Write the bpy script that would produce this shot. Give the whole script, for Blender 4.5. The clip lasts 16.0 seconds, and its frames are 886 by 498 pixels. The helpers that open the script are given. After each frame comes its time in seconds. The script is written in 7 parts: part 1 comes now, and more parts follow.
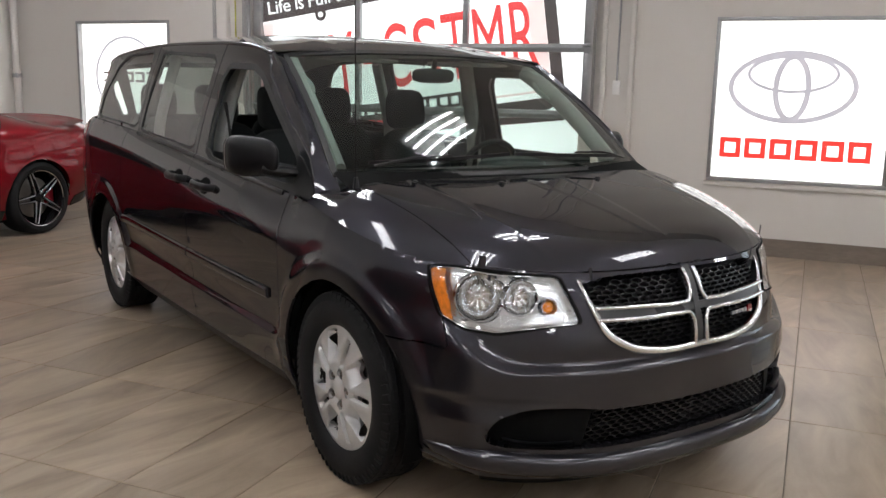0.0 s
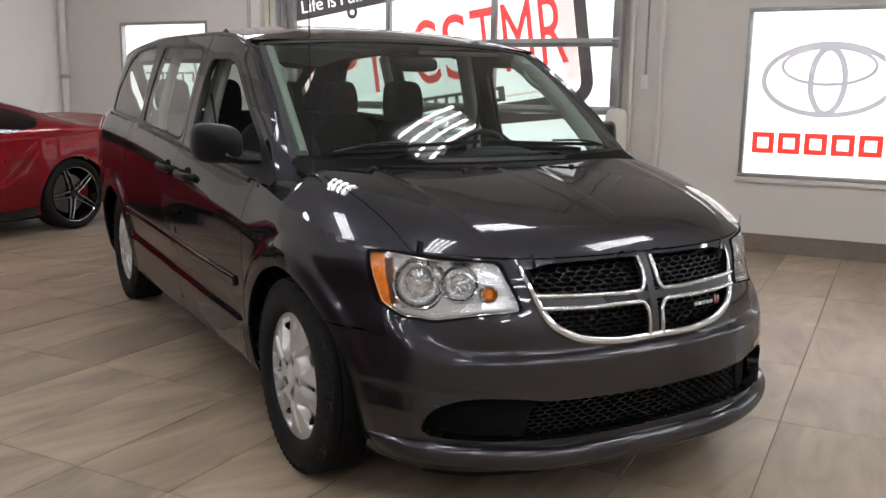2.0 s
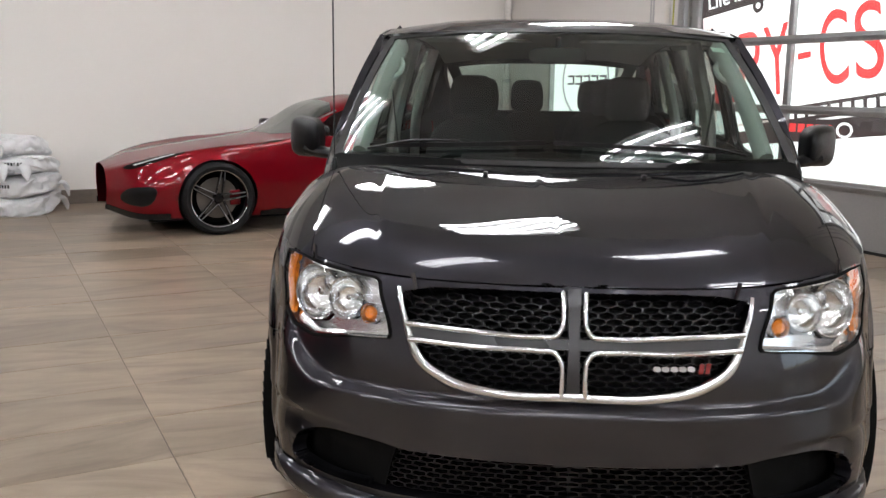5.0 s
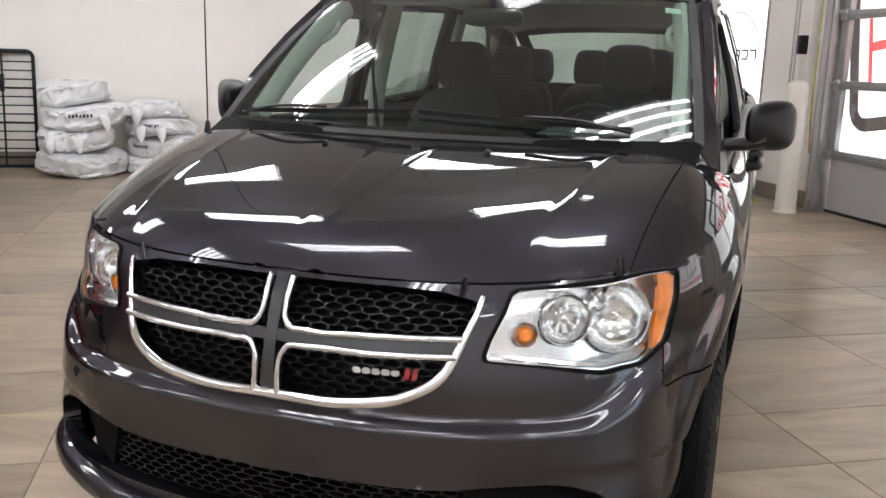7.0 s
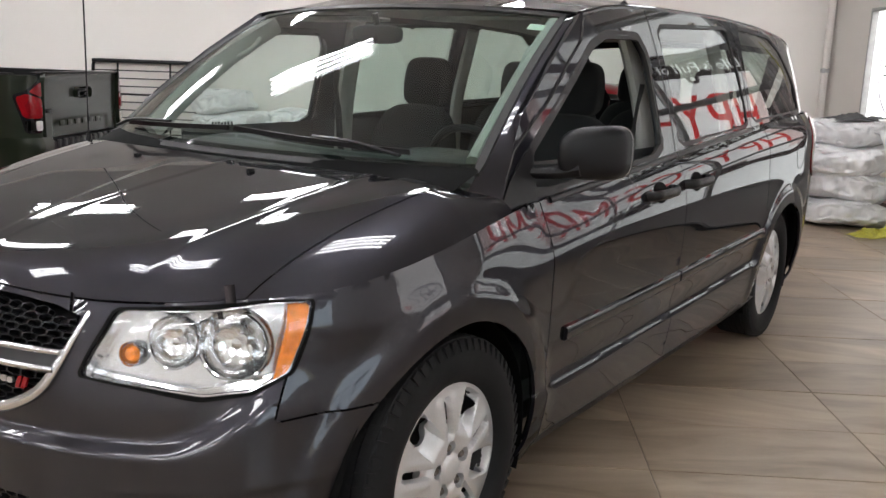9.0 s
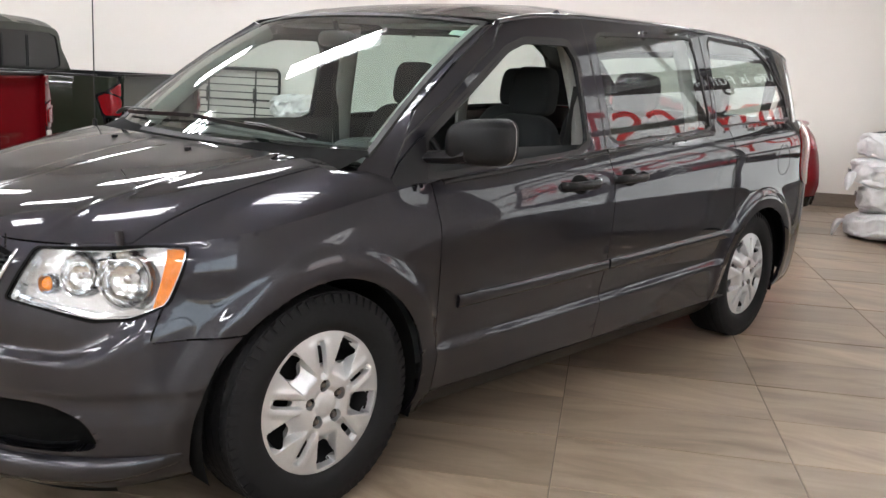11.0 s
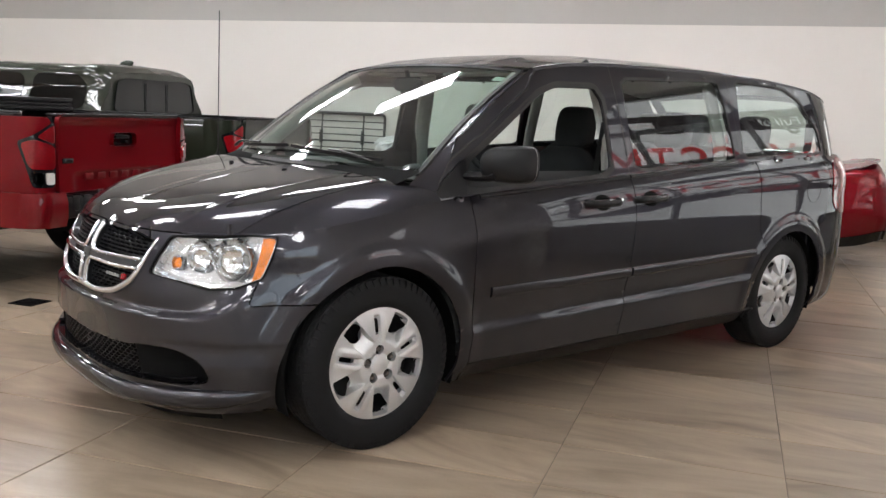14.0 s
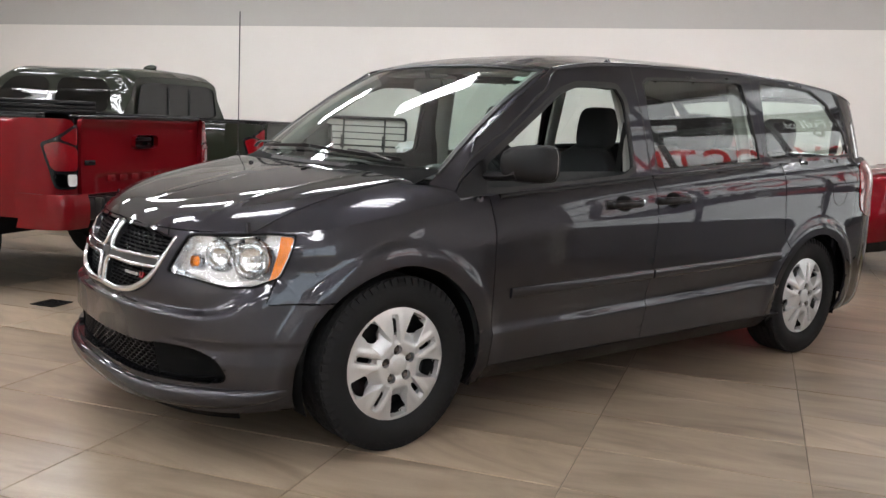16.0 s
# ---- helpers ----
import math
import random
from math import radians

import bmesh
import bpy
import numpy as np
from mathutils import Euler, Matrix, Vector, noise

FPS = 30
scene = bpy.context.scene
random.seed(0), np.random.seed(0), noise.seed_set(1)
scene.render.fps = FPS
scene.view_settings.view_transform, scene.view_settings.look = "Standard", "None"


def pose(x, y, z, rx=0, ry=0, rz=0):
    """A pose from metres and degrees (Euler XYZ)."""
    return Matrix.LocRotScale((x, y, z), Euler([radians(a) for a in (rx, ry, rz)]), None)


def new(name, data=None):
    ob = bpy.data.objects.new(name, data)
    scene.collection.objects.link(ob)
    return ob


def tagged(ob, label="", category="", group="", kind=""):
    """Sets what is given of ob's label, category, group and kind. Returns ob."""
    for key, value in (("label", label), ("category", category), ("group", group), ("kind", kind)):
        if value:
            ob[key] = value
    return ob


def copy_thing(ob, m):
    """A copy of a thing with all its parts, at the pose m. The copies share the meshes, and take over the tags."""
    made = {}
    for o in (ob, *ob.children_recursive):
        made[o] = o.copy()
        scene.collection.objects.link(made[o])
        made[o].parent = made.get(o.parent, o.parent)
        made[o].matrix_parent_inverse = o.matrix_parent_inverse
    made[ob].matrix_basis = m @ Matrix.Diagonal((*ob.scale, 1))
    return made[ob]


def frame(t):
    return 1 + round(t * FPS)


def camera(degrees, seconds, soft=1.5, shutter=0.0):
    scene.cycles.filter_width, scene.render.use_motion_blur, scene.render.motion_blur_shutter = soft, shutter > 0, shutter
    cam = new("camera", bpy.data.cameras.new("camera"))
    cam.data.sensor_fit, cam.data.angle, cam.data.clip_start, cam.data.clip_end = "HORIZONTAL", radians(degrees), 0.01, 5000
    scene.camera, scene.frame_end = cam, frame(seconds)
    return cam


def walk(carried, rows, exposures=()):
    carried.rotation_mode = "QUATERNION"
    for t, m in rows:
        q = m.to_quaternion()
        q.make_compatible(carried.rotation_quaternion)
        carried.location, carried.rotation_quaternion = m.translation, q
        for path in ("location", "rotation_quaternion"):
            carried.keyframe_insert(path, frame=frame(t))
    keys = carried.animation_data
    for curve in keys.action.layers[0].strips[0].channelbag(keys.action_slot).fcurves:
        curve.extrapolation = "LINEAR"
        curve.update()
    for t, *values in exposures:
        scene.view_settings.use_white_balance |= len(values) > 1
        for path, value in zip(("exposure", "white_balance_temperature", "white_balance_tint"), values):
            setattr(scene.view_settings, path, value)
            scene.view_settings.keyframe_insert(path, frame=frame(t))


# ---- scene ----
cam = camera(53.24, 16.0)

# the walk: seconds, place, heading, tilt, lean
PATH = [
    (0.0, -2.434, -2.765, 1.454, -35.08, -10.32, 1.32),
    (0.5, -2.436, -2.761, 1.435, -35.13, -10.26, 1.42),
    (1.0, -2.445, -2.754, 1.397, -35.19, -10.21, 1.30),
    (1.5, -2.352, -2.786, 1.380, -34.60, -10.23, 1.13),
    (2.0, -2.055, -2.939, 1.392, -30.65, -10.19, 0.92),
    (2.5, -1.764, -3.024, 1.369, -26.72, -10.32, 1.04),
    (3.0, -1.401, -2.977, 1.402, -22.54, -10.24, 0.97),
    (3.5, -1.091, -3.052, 1.378, -18.35, -9.85, 0.89),
    (4.0, -0.776, -3.139, 1.400, -9.72, -10.06, 1.18),
    (4.2, -0.666, -3.118, 1.379, -6.29, -10.24, 1.09),
    (6.3, 0.651, -2.694, 1.360, 15.98, -10.90, 1.40),
    (6.5, 0.739, -2.623, 1.357, 17.19, -11.45, 1.53),
    (7.0, 0.985, -2.503, 1.348, 19.25, -12.07, 1.63),
    (7.5, 1.283, -2.355, 1.378, 22.22, -12.15, 1.61),
    (8.0, 1.560, -2.092, 1.375, 26.50, -12.19, 1.66),
    (8.5, 1.851, -1.928, 1.375, 30.87, -11.92, 1.85),
    (9.0, 2.163, -1.815, 1.410, 34.82, -11.81, 2.01),
    (9.2, 2.250, -1.768, 1.387, 35.78, -11.72, 2.02),
    (11.3, 3.083, -1.697, 1.394, 42.77, -11.24, 2.85),
    (11.5, 3.158, -1.761, 1.406, 42.77, -10.82, 2.83),
    (12.0, 3.385, -1.851, 1.441, 46.06, -7.40, 2.46),
    (12.5, 3.487, -1.924, 1.415, 47.61, -7.66, 2.66),
    (13.0, 3.588, -2.070, 1.405, 49.51, -8.16, 2.55),
    (13.5, 3.743, -2.085, 1.410, 50.33, -8.53, 2.36),
    (14.0, 3.761, -2.043, 1.370, 50.11, -8.71, 2.45),
    (14.5, 3.744, -2.029, 1.347, 50.58, -8.57, 2.48),
    (15.0, 3.748, -2.003, 1.340, 51.55, -8.36, 2.47),
    (15.5, 3.752, -2.015, 1.341, 51.54, -8.33, 2.51),
    (16.0, 3.745, -2.017, 1.336, 51.52, -8.31, 2.46),
]
walk(cam, [(t, pose(x, y, z, 90 + tilt, 0, yaw) @ pose(0, 0, 0, 0, 0, lean)) for t, x, y, z, yaw, tilt, lean in PATH],
     [(0, -0.10), (4.2, -0.02), (6.3, 0.36), (7.5, 0.35), (8.2, 0.27), (9.2, 0.28), (11.3, 0.62), (12.1, 0.62), (12.45, 0.40), (16, 0.38)])

# ---- daylight outside the shut showroom ----
world = bpy.data.worlds.new("world")
scene.world = world
world.use_nodes = True
sky = world.node_tree.nodes.new("ShaderNodeTexSky")
sky.sky_type, sky.sun_disc = "NISHITA", False
sky.sun_elevation, sky.sun_rotation = radians(40), radians(120)
world.node_tree.links.new(sky.outputs[0], world.node_tree.nodes["Background"].inputs[0])
world.node_tree.nodes["Background"].inputs[1].default_value = 0.1

TUBE_GLOW = 29.0      # ceiling tubes
SIGN_GLOW = 1.25      # lit sign boxes
BANNER_GLOW = 1.2     # daylight through the banner behind the garage door, put in as emission

HEAD = 32.33                       # the room is turned against the van
ROOM = pose(0, 0, 0, 0, 0, HEAD)   # room axes: a along the end wall, b along the door wall
EAST, NORTH, WEST, SOUTH, TOP = 4.99, 8.5, -12.0, -9.0, 4.3


# ---- materials ----
def shader(name):
    m = bpy.data.materials.new(name)
    m.use_nodes = True
    t = m.node_tree
    return m, t, t.nodes["Principled BSDF"]


def node(t, kind, **values):
    n = t.nodes.new(kind)
    for k, v in values.items():
        n.inputs[k.replace("_", " ")].default_value = v
    return n


def surface(name, color, rough=0.5, metal=0.0, coat=0.0, grain=40.0, vary=0.12, stain=3.0, bump=0.0, bump_scale=60.0,
            stretch=(1, 1, 1), spec=0.5, each=0.0, rough_vary=0.1, coat_rough=0.03, edge=1.0):
    """A plain material with variation at two scales, relief and uneven gloss."""
    m, t, p = shader(name)
    at = t.nodes.new("ShaderNodeTexCoord")
    mp = node(t, "ShaderNodeMapping", Scale=stretch)
    t.links.new(at.outputs["Object"], mp.inputs["Vector"])
    fine = node(t, "ShaderNodeTexNoise", Scale=grain, Detail=4.0)
    wide = node(t, "ShaderNodeTexNoise", Scale=stain, Detail=3.0)
    for n in (fine, wide):
        t.links.new(mp.outputs[0], n.inputs["Vector"])
    add = t.nodes.new("ShaderNodeMath")
    add.operation = "ADD"
    t.links.new(fine.outputs["Fac"], add.inputs[0])
    t.links.new(wide.outputs["Fac"], add.inputs[1])
    last = add.outputs[0]
    if each:
        info = t.nodes.new("ShaderNodeObjectInfo")
        more = t.nodes.new("ShaderNodeMath")
        more.operation = "MULTIPLY_ADD"
        t.links.new(info.outputs["Random"], more.inputs[0])
        more.inputs[1].default_value = each
        t.links.new(last, more.inputs[2])
        last = more.outputs[0]
    ramp = t.nodes.new("ShaderNodeMapRange")
    ramp.inputs["From Min"].default_value, ramp.inputs["From Max"].default_value = 0.6, 1.4 + each
    ramp.inputs["To Min"].default_value, ramp.inputs["To Max"].default_value = 1 - vary, 1 + vary
    t.links.new(last, ramp.inputs["Value"])
    mix = t.nodes.new("ShaderNodeVectorMath")
    mix.operation = "SCALE"
    mix.inputs[0].default_value = color
    t.links.new(ramp.outputs[0], mix.inputs["Scale"])
    t.links.new(mix.outputs[0], p.inputs["Base Color"])
    rr = t.nodes.new("ShaderNodeMapRange")
    rr.inputs["From Min"].default_value, rr.inputs["From Max"].default_value = 0.3, 0.7
    rr.inputs["To Min"].default_value, rr.inputs["To Max"].default_value = rough * (1 - rough_vary), rough * (1 + rough_vary)
    t.links.new(wide.outputs["Fac"], rr.inputs["Value"])
    t.links.new(rr.outputs[0], p.inputs["Roughness"])
    p.inputs["Metallic"].default_value = metal
    p.inputs["Coat Weight"].default_value = coat
    p.inputs["Coat Roughness"].default_value = coat_rough
    p.inputs["Specular IOR Level"].default_value = spec
    p.inputs["Specular Tint"].default_value = (edge, edge, edge, 1)
    if bump:
        tex = node(t, "ShaderNodeTexNoise", Scale=bump_scale, Detail=3.0)
        t.links.new(mp.outputs[0], tex.inputs["Vector"])
        b = node(t, "ShaderNodeBump", Strength=bump, Distance=0.01)
        t.links.new(tex.outputs["Fac"], b.inputs["Height"])
        t.links.new(b.outputs[0], p.inputs["Normal"])
    return m


def glass(name, tint, rough=0.0, base=0.055):
    """A thin pane: tinted see-through with a mirror gloss."""
    m = bpy.data.materials.new(name)
    m.use_nodes = True
    t = m.node_tree
    t.nodes.remove(t.nodes["Principled BSDF"])
    clear = t.nodes.new("ShaderNodeBsdfTransparent")
    clear.inputs[0].default_value = (*tint, 1)
    gloss = t.nodes.new("ShaderNodeBsdfGlossy")
    gloss.inputs["Roughness"].default_value = rough
    edge = t.nodes.new("ShaderNodeLayerWeight")
    edge.inputs[0].default_value = 0.5
    steep = t.nodes.new("ShaderNodeMath")
    steep.operation = "POWER"
    t.links.new(edge.outputs["Facing"], steep.inputs[0])
    steep.inputs[1].default_value = 4.0
    fr = t.nodes.new("ShaderNodeMath")
    fr.operation = "MULTIPLY_ADD"
    t.links.new(steep.outputs[0], fr.inputs[0])
    fr.inputs[1].default_value, fr.inputs[2].default_value = 1 - base, base
    mix = t.nodes.new("ShaderNodeMixShader")
    t.links.new(fr.outputs[0], mix.inputs[0])
    t.links.new(clear.outputs[0], mix.inputs[1])
    t.links.new(gloss.outputs[0], mix.inputs[2])
    t.links.new(mix.outputs[0], t.nodes["Material Output"].inputs[0])
    return m


def glow(name, color, strength):
    m, t, p = shader(name)
    p.inputs["Base Color"].default_value = (*[min(c, 0.8) for c in color], 1)
    p.inputs["Emission Color"].default_value = (*color, 1)
    p.inputs["Emission Strength"].default_value = strength
    p.inputs["Roughness"].default_value = 0.25
    return m


def tile_stone(name):
    """Beige stone-look tile with long soft veins, each tile cut from another place."""
    m, t, p = shader(name)
    at = t.nodes.new("ShaderNodeTexCoord")
    info = t.nodes.new("ShaderNodeObjectInfo")
    shift = t.nodes.new("ShaderNodeVectorMath")
    shift.operation = "MULTIPLY_ADD"
    t.links.new(info.outputs["Random"], shift.inputs[0])
    shift.inputs[1].default_value = (37, 61, 17)
    t.links.new(at.outputs["Object"], shift.inputs[2])
    turn = t.nodes.new("ShaderNodeVectorRotate")
    turn.rotation_type = "Z_AXIS"
    angle = t.nodes.new("ShaderNodeMath")
    angle.operation = "MULTIPLY_ADD"
    t.links.new(info.outputs["Random"], angle.inputs[0])
    angle.inputs[1].default_value, angle.inputs[2].default_value = 0.7, -0.2
    t.links.new(angle.outputs[0], turn.inputs["Angle"])
    t.links.new(shift.outputs[0], turn.inputs["Vector"])
    mp = node(t, "ShaderNodeMapping", Scale=(0.9, 3.8, 1.0), Rotation=(0, 0, 0.0))
    t.links.new(turn.outputs[0], mp.inputs["Vector"])
    vein = node(t, "ShaderNodeTexNoise", Scale=1.7, Detail=6.0, Roughness=0.58, Distortion=0.7)
    cloud = node(t, "ShaderNodeTexNoise", Scale=1.1, Detail=3.0)
    speck = node(t, "ShaderNodeTexNoise", Scale=70.0, Detail=3.0)
    t.links.new(mp.outputs[0], vein.inputs["Vector"])
    t.links.new(shift.outputs[0], cloud.inputs["Vector"])
    t.links.new(at.outputs["Object"], speck.inputs["Vector"])
    ramp = t.nodes.new("ShaderNodeValToRGB")
    e = ramp.color_ramp.elements
    e[0].position, e[0].color = 0.27, (0.160, 0.119, 0.082, 1)
    e[1].position, e[1].color = 0.76, (0.400, 0.317, 0.237, 1)
    mid = ramp.color_ramp.elements.new(0.5)
    mid.color = (0.286, 0.222, 0.160, 1)
    t.links.new(vein.outputs["Fac"], ramp.inputs[0])
    k = t.nodes.new("ShaderNodeMath")
    k.operation = "MULTIPLY_ADD"
    t.links.new(cloud.outputs["Fac"], k.inputs[0])
    k.inputs[1].default_value, k.inputs[2].default_value = 0.50, 0.58
    k2 = t.nodes.new("ShaderNodeMath")
    k2.operation = "MULTIPLY_ADD"
    t.links.new(speck.outputs["Fac"], k2.inputs[0])
    k2.inputs[1].default_value = 0.10
    t.links.new(k.outputs[0], k2.inputs[2])
    k3 = t.nodes.new("ShaderNodeMath")
    k3.operation = "MULTIPLY_ADD"
    t.links.new(info.outputs["Random"], k3.inputs[0])
    k3.inputs[1].default_value = 0.30
    t.links.new(k2.outputs[0], k3.inputs[2])
    mix = t.nodes.new("ShaderNodeVectorMath")
    mix.operation = "SCALE"
    t.links.new(ramp.outputs[0], mix.inputs[0])
    t.links.new(k3.outputs[0], mix.inputs["Scale"])
    t.links.new(mix.outputs[0], p.inputs["Base Color"])
    r = t.nodes.new("ShaderNodeMapRange")
    r.inputs["To Min"].default_value, r.inputs["To Max"].default_value = 0.24, 0.42
    t.links.new(vein.outputs["Fac"], r.inputs["Value"])
    t.links.new(r.outputs[0], p.inputs["Roughness"])
    b = node(t, "ShaderNodeBump", Strength=0.08, Distance=0.004)
    t.links.new(vein.outputs["Fac"], b.inputs["Height"])
    t.links.new(b.outputs[0], p.inputs["Normal"])
    return m


M = {}
M["paint"] = surface("granite_metallic_paint", (0.0300, 0.0292, 0.0362), rough=0.33, metal=0.84, edge=0.25, spec=0.10, coat=1.0, grain=900, vary=0.16, stain=1.2, rough_vary=0.05, coat_rough=0.012)
M["red_paint"] = surface("red_metallic_paint", (0.195, 0.0030, 0.009), rough=0.33, metal=0.35, edge=0.3, spec=0.10, coat=0.75, grain=900, vary=0.10, stain=1.0, rough_vary=0.05)
M["truck_red"] = surface("dark_red_paint", (0.150, 0.0035, 0.007), rough=0.35, metal=0.35, edge=0.3, spec=0.08, coat=0.6, grain=900, vary=0.10, stain=1.0, rough_vary=0.05)
M["truck_green"] = surface("army_green_paint", (0.012, 0.016, 0.009), rough=0.4, metal=0.1, spec=0.15, coat=1.0, grain=500, vary=0.1, stain=1.0, rough_vary=0.05)
M["trim"] = surface("black_grained_plastic", (0.0042, 0.0042, 0.0050), rough=0.33, spec=0.28, grain=300, bump=0.12, bump_scale=700)
M["gloss_black"] = surface("gloss_black_plastic", (0.008, 0.008, 0.009), rough=0.12, grain=100)
M["dark"] = surface("dark_underbody", (0.004, 0.004, 0.004), rough=0.8, spec=0.08, grain=30, vary=0.3)
M["seal"] = surface("black_rubber_seal", (0.010, 0.010, 0.010), rough=0.55, grain=80)
M["rubber"] = surface("tyre_rubber", (0.0085, 0.0085, 0.0092), rough=0.72, spec=0.22, grain=120, vary=0.25, stain=6, bump=0.1, bump_scale=300)
M["chrome"] = surface("chrome", (0.68, 0.69, 0.71), rough=0.07, metal=1.0, grain=60, vary=0.03)
M["satin"] = surface("satin_bezel", (0.045, 0.045, 0.048), rough=0.30, metal=0.5, grain=60, vary=0.05)
M["cap"] = surface("silver_painted_wheel_cover", (0.60, 0.605, 0.61), rough=0.34, metal=0.60, coat=0.4, grain=200, vary=0.07, stain=9)
M["machined"] = surface("machined_alloy", (0.45, 0.45, 0.46), rough=0.28, metal=0.9, grain=60, vary=0.08)
M["nut"] = surface("dull_steel_nut", (0.22, 0.20, 0.18), rough=0.38, metal=0.9, grain=90, vary=0.2)
M["reflector"] = surface("lamp_reflector", (0.86, 0.87, 0.88), rough=0.14, metal=1.0, grain=30, vary=0.05)
M["lamp_silver"] = surface("silver_lamp_housing", (0.80, 0.81, 0.83), rough=0.18, metal=0.78, grain=30, vary=0.05)
M["amber"] = surface("amber_lens", (0.80, 0.215, 0.015), rough=0.25, coat=1.0, grain=60, vary=0.35, stain=45, bump=0.35, bump_scale=90)
M["red_lens"] = surface("red_tail_lens", (0.20, 0.003, 0.006), rough=0.12, coat=1.0, grain=60, vary=0.2)
M["white_lens"] = surface("clear_reverse_lens", (0.62, 0.60, 0.58), rough=0.2, coat=1.0, grain=60, vary=0.15)
M["lens"] = glass("clear_lens", (0.97, 0.98, 0.98))
M["glass"] = glass("window_glass", (0.70, 0.785, 0.745), base=0.11)
M["screen"] = glass("windscreen_glass", (0.66, 0.775, 0.725), base=0.065)
M["tint"] = glass("tinted_glass", (0.10, 0.11, 0.11))
M["pane"] = glass("door_pane", (0.95, 0.97, 0.97))
M["cloth"] = surface("dark_grey_seat_cloth", (0.012, 0.012, 0.0135), rough=0.9, grain=350, vary=0.3, bump=0.25, bump_scale=500)
M["cabin"] = surface("grey_cabin_plastic", (0.032, 0.035, 0.036), rough=0.6, grain=200, bump=0.08, bump_scale=600)
M["cabin_light"] = surface("light_grey_headlining", (0.36, 0.36, 0.34), rough=0.85, grain=200, vary=0.08)
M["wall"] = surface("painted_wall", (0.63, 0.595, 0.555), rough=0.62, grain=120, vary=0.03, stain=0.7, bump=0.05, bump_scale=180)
# same hue as wall, about a fifth brighter, for the north wall
M["wall_light"] = surface("painted_wall_lighter", (0.76, 0.725, 0.68), rough=0.6, grain=120, vary=0.025, stain=0.6, bump=0.05, bump_scale=180)
M["band"] = surface("grey_painted_band", (0.47, 0.455, 0.425), rough=0.62, grain=120, vary=0.03, stain=0.7, bump=0.05, bump_scale=180)
M["ceiling"] = surface("grey_ceiling_deck", (0.62, 0.61, 0.60), rough=0.75, grain=30, vary=0.05, stain=1.0)
M["skirting"] = surface("brown_tile_skirting", (0.185, 0.150, 0.122), rough=0.35, grain=14, vary=0.18, stain=2.0, stretch=(1, 1, 4))
M["grout"] = surface("grey_grout", (0.17, 0.140, 0.110), rough=0.85, grain=90, vary=0.2)
M["tile"] = tile_stone("stone_tile")
M["steel"] = surface("galvanised_steel", (0.36, 0.36, 0.36), rough=0.42, metal=0.7, grain=25, vary=0.15, stain=5)
M["door_grey"] = surface("grey_door_panel", (0.33, 0.32, 0.315), rough=0.5, grain=60, vary=0.06, bump=0.05)
M["post"] = surface("cream_painted_post", (0.62, 0.59, 0.53), rough=0.45, grain=40, vary=0.05, stain=4)
M["white"] = surface("white_plastic", (0.72, 0.71, 0.69), rough=0.4, grain=60, vary=0.04)
M["bag"] = surface("white_plastic_bag", (0.74, 0.74, 0.745), rough=0.30, grain=25, vary=0.08, stain=5, bump=0.6, bump_scale=14, spec=0.6)
M["ink"] = surface("black_print", (0.016, 0.016, 0.018), rough=0.5)
M["yellow"] = surface("yellow_cloth", (0.42, 0.40, 0.06), rough=0.85, grain=60, vary=0.35, stain=12, bump=0.3)
M["tarp"] = surface("dark_folded_cloth", (0.05, 0.05, 0.05), rough=0.8, grain=40, vary=0.3, bump=0.3)
M["daylight"] = glow("overcast_daylight", (0.80, 0.90, 1.0), 2.6)
M["sign"] = glow("lit_white_sign", (1.0, 0.99, 0.97), SIGN_GLOW * 1.35)
M["sign_red"] = glow("lit_red_print", (0.80, 0.045, 0.035), SIGN_GLOW * 0.85)
M["sign_grey"] = glow("lit_grey_print", (0.34, 0.33, 0.36), SIGN_GLOW)
M["sign_black"] = glow("lit_black_print", (0.05, 0.05, 0.055), SIGN_GLOW)
# cloth and inks emit: the daylight behind the banner is built into their colours
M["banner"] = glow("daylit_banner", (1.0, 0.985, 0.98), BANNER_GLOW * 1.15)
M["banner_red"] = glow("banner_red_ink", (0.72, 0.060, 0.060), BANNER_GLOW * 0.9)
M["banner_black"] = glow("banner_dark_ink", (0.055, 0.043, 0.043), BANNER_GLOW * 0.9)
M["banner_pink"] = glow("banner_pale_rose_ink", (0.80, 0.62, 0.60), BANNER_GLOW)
M["tube"] = glow("fluorescent_tube", (0.975, 0.985, 1.025), TUBE_GLOW)
M["fixture"] = surface("white_enamel_reflector", (0.50, 0.50, 0.49), rough=0.35, grain=30, vary=0.04)
M["sticker"] = surface("pale_green_sticker", (0.50, 0.62, 0.55), rough=0.4, grain=60, vary=0.05)


# ---- shapes ----
def flat_mesh(name, geo, m, smooth):
    me = bpy.data.meshes.new(name)
    if isinstance(geo, tuple):
        bm = bmesh.new()
        vs = [bm.verts.new(v) for v in geo[0]]
        for f in geo[1]:
            if len(set(f)) > 2:
                try:
                    bm.faces.new([vs[i] for i in dict.fromkeys(f)])
                except ValueError:
                    pass
        loose = [v for v in bm.verts if not v.link_faces]
        bmesh.ops.delete(bm, geom=loose, context="VERTS")
    else:
        bm = geo
    if smooth:
        for f in bm.faces:
            f.smooth = True
        for e in bm.edges:
            if len(e.link_faces) == 2 and e.calc_face_angle(0) > smooth:
                e.smooth = False
    bm.to_mesh(me)
    bm.free()
    if m is not None:
        me.materials.append(m)
    return me


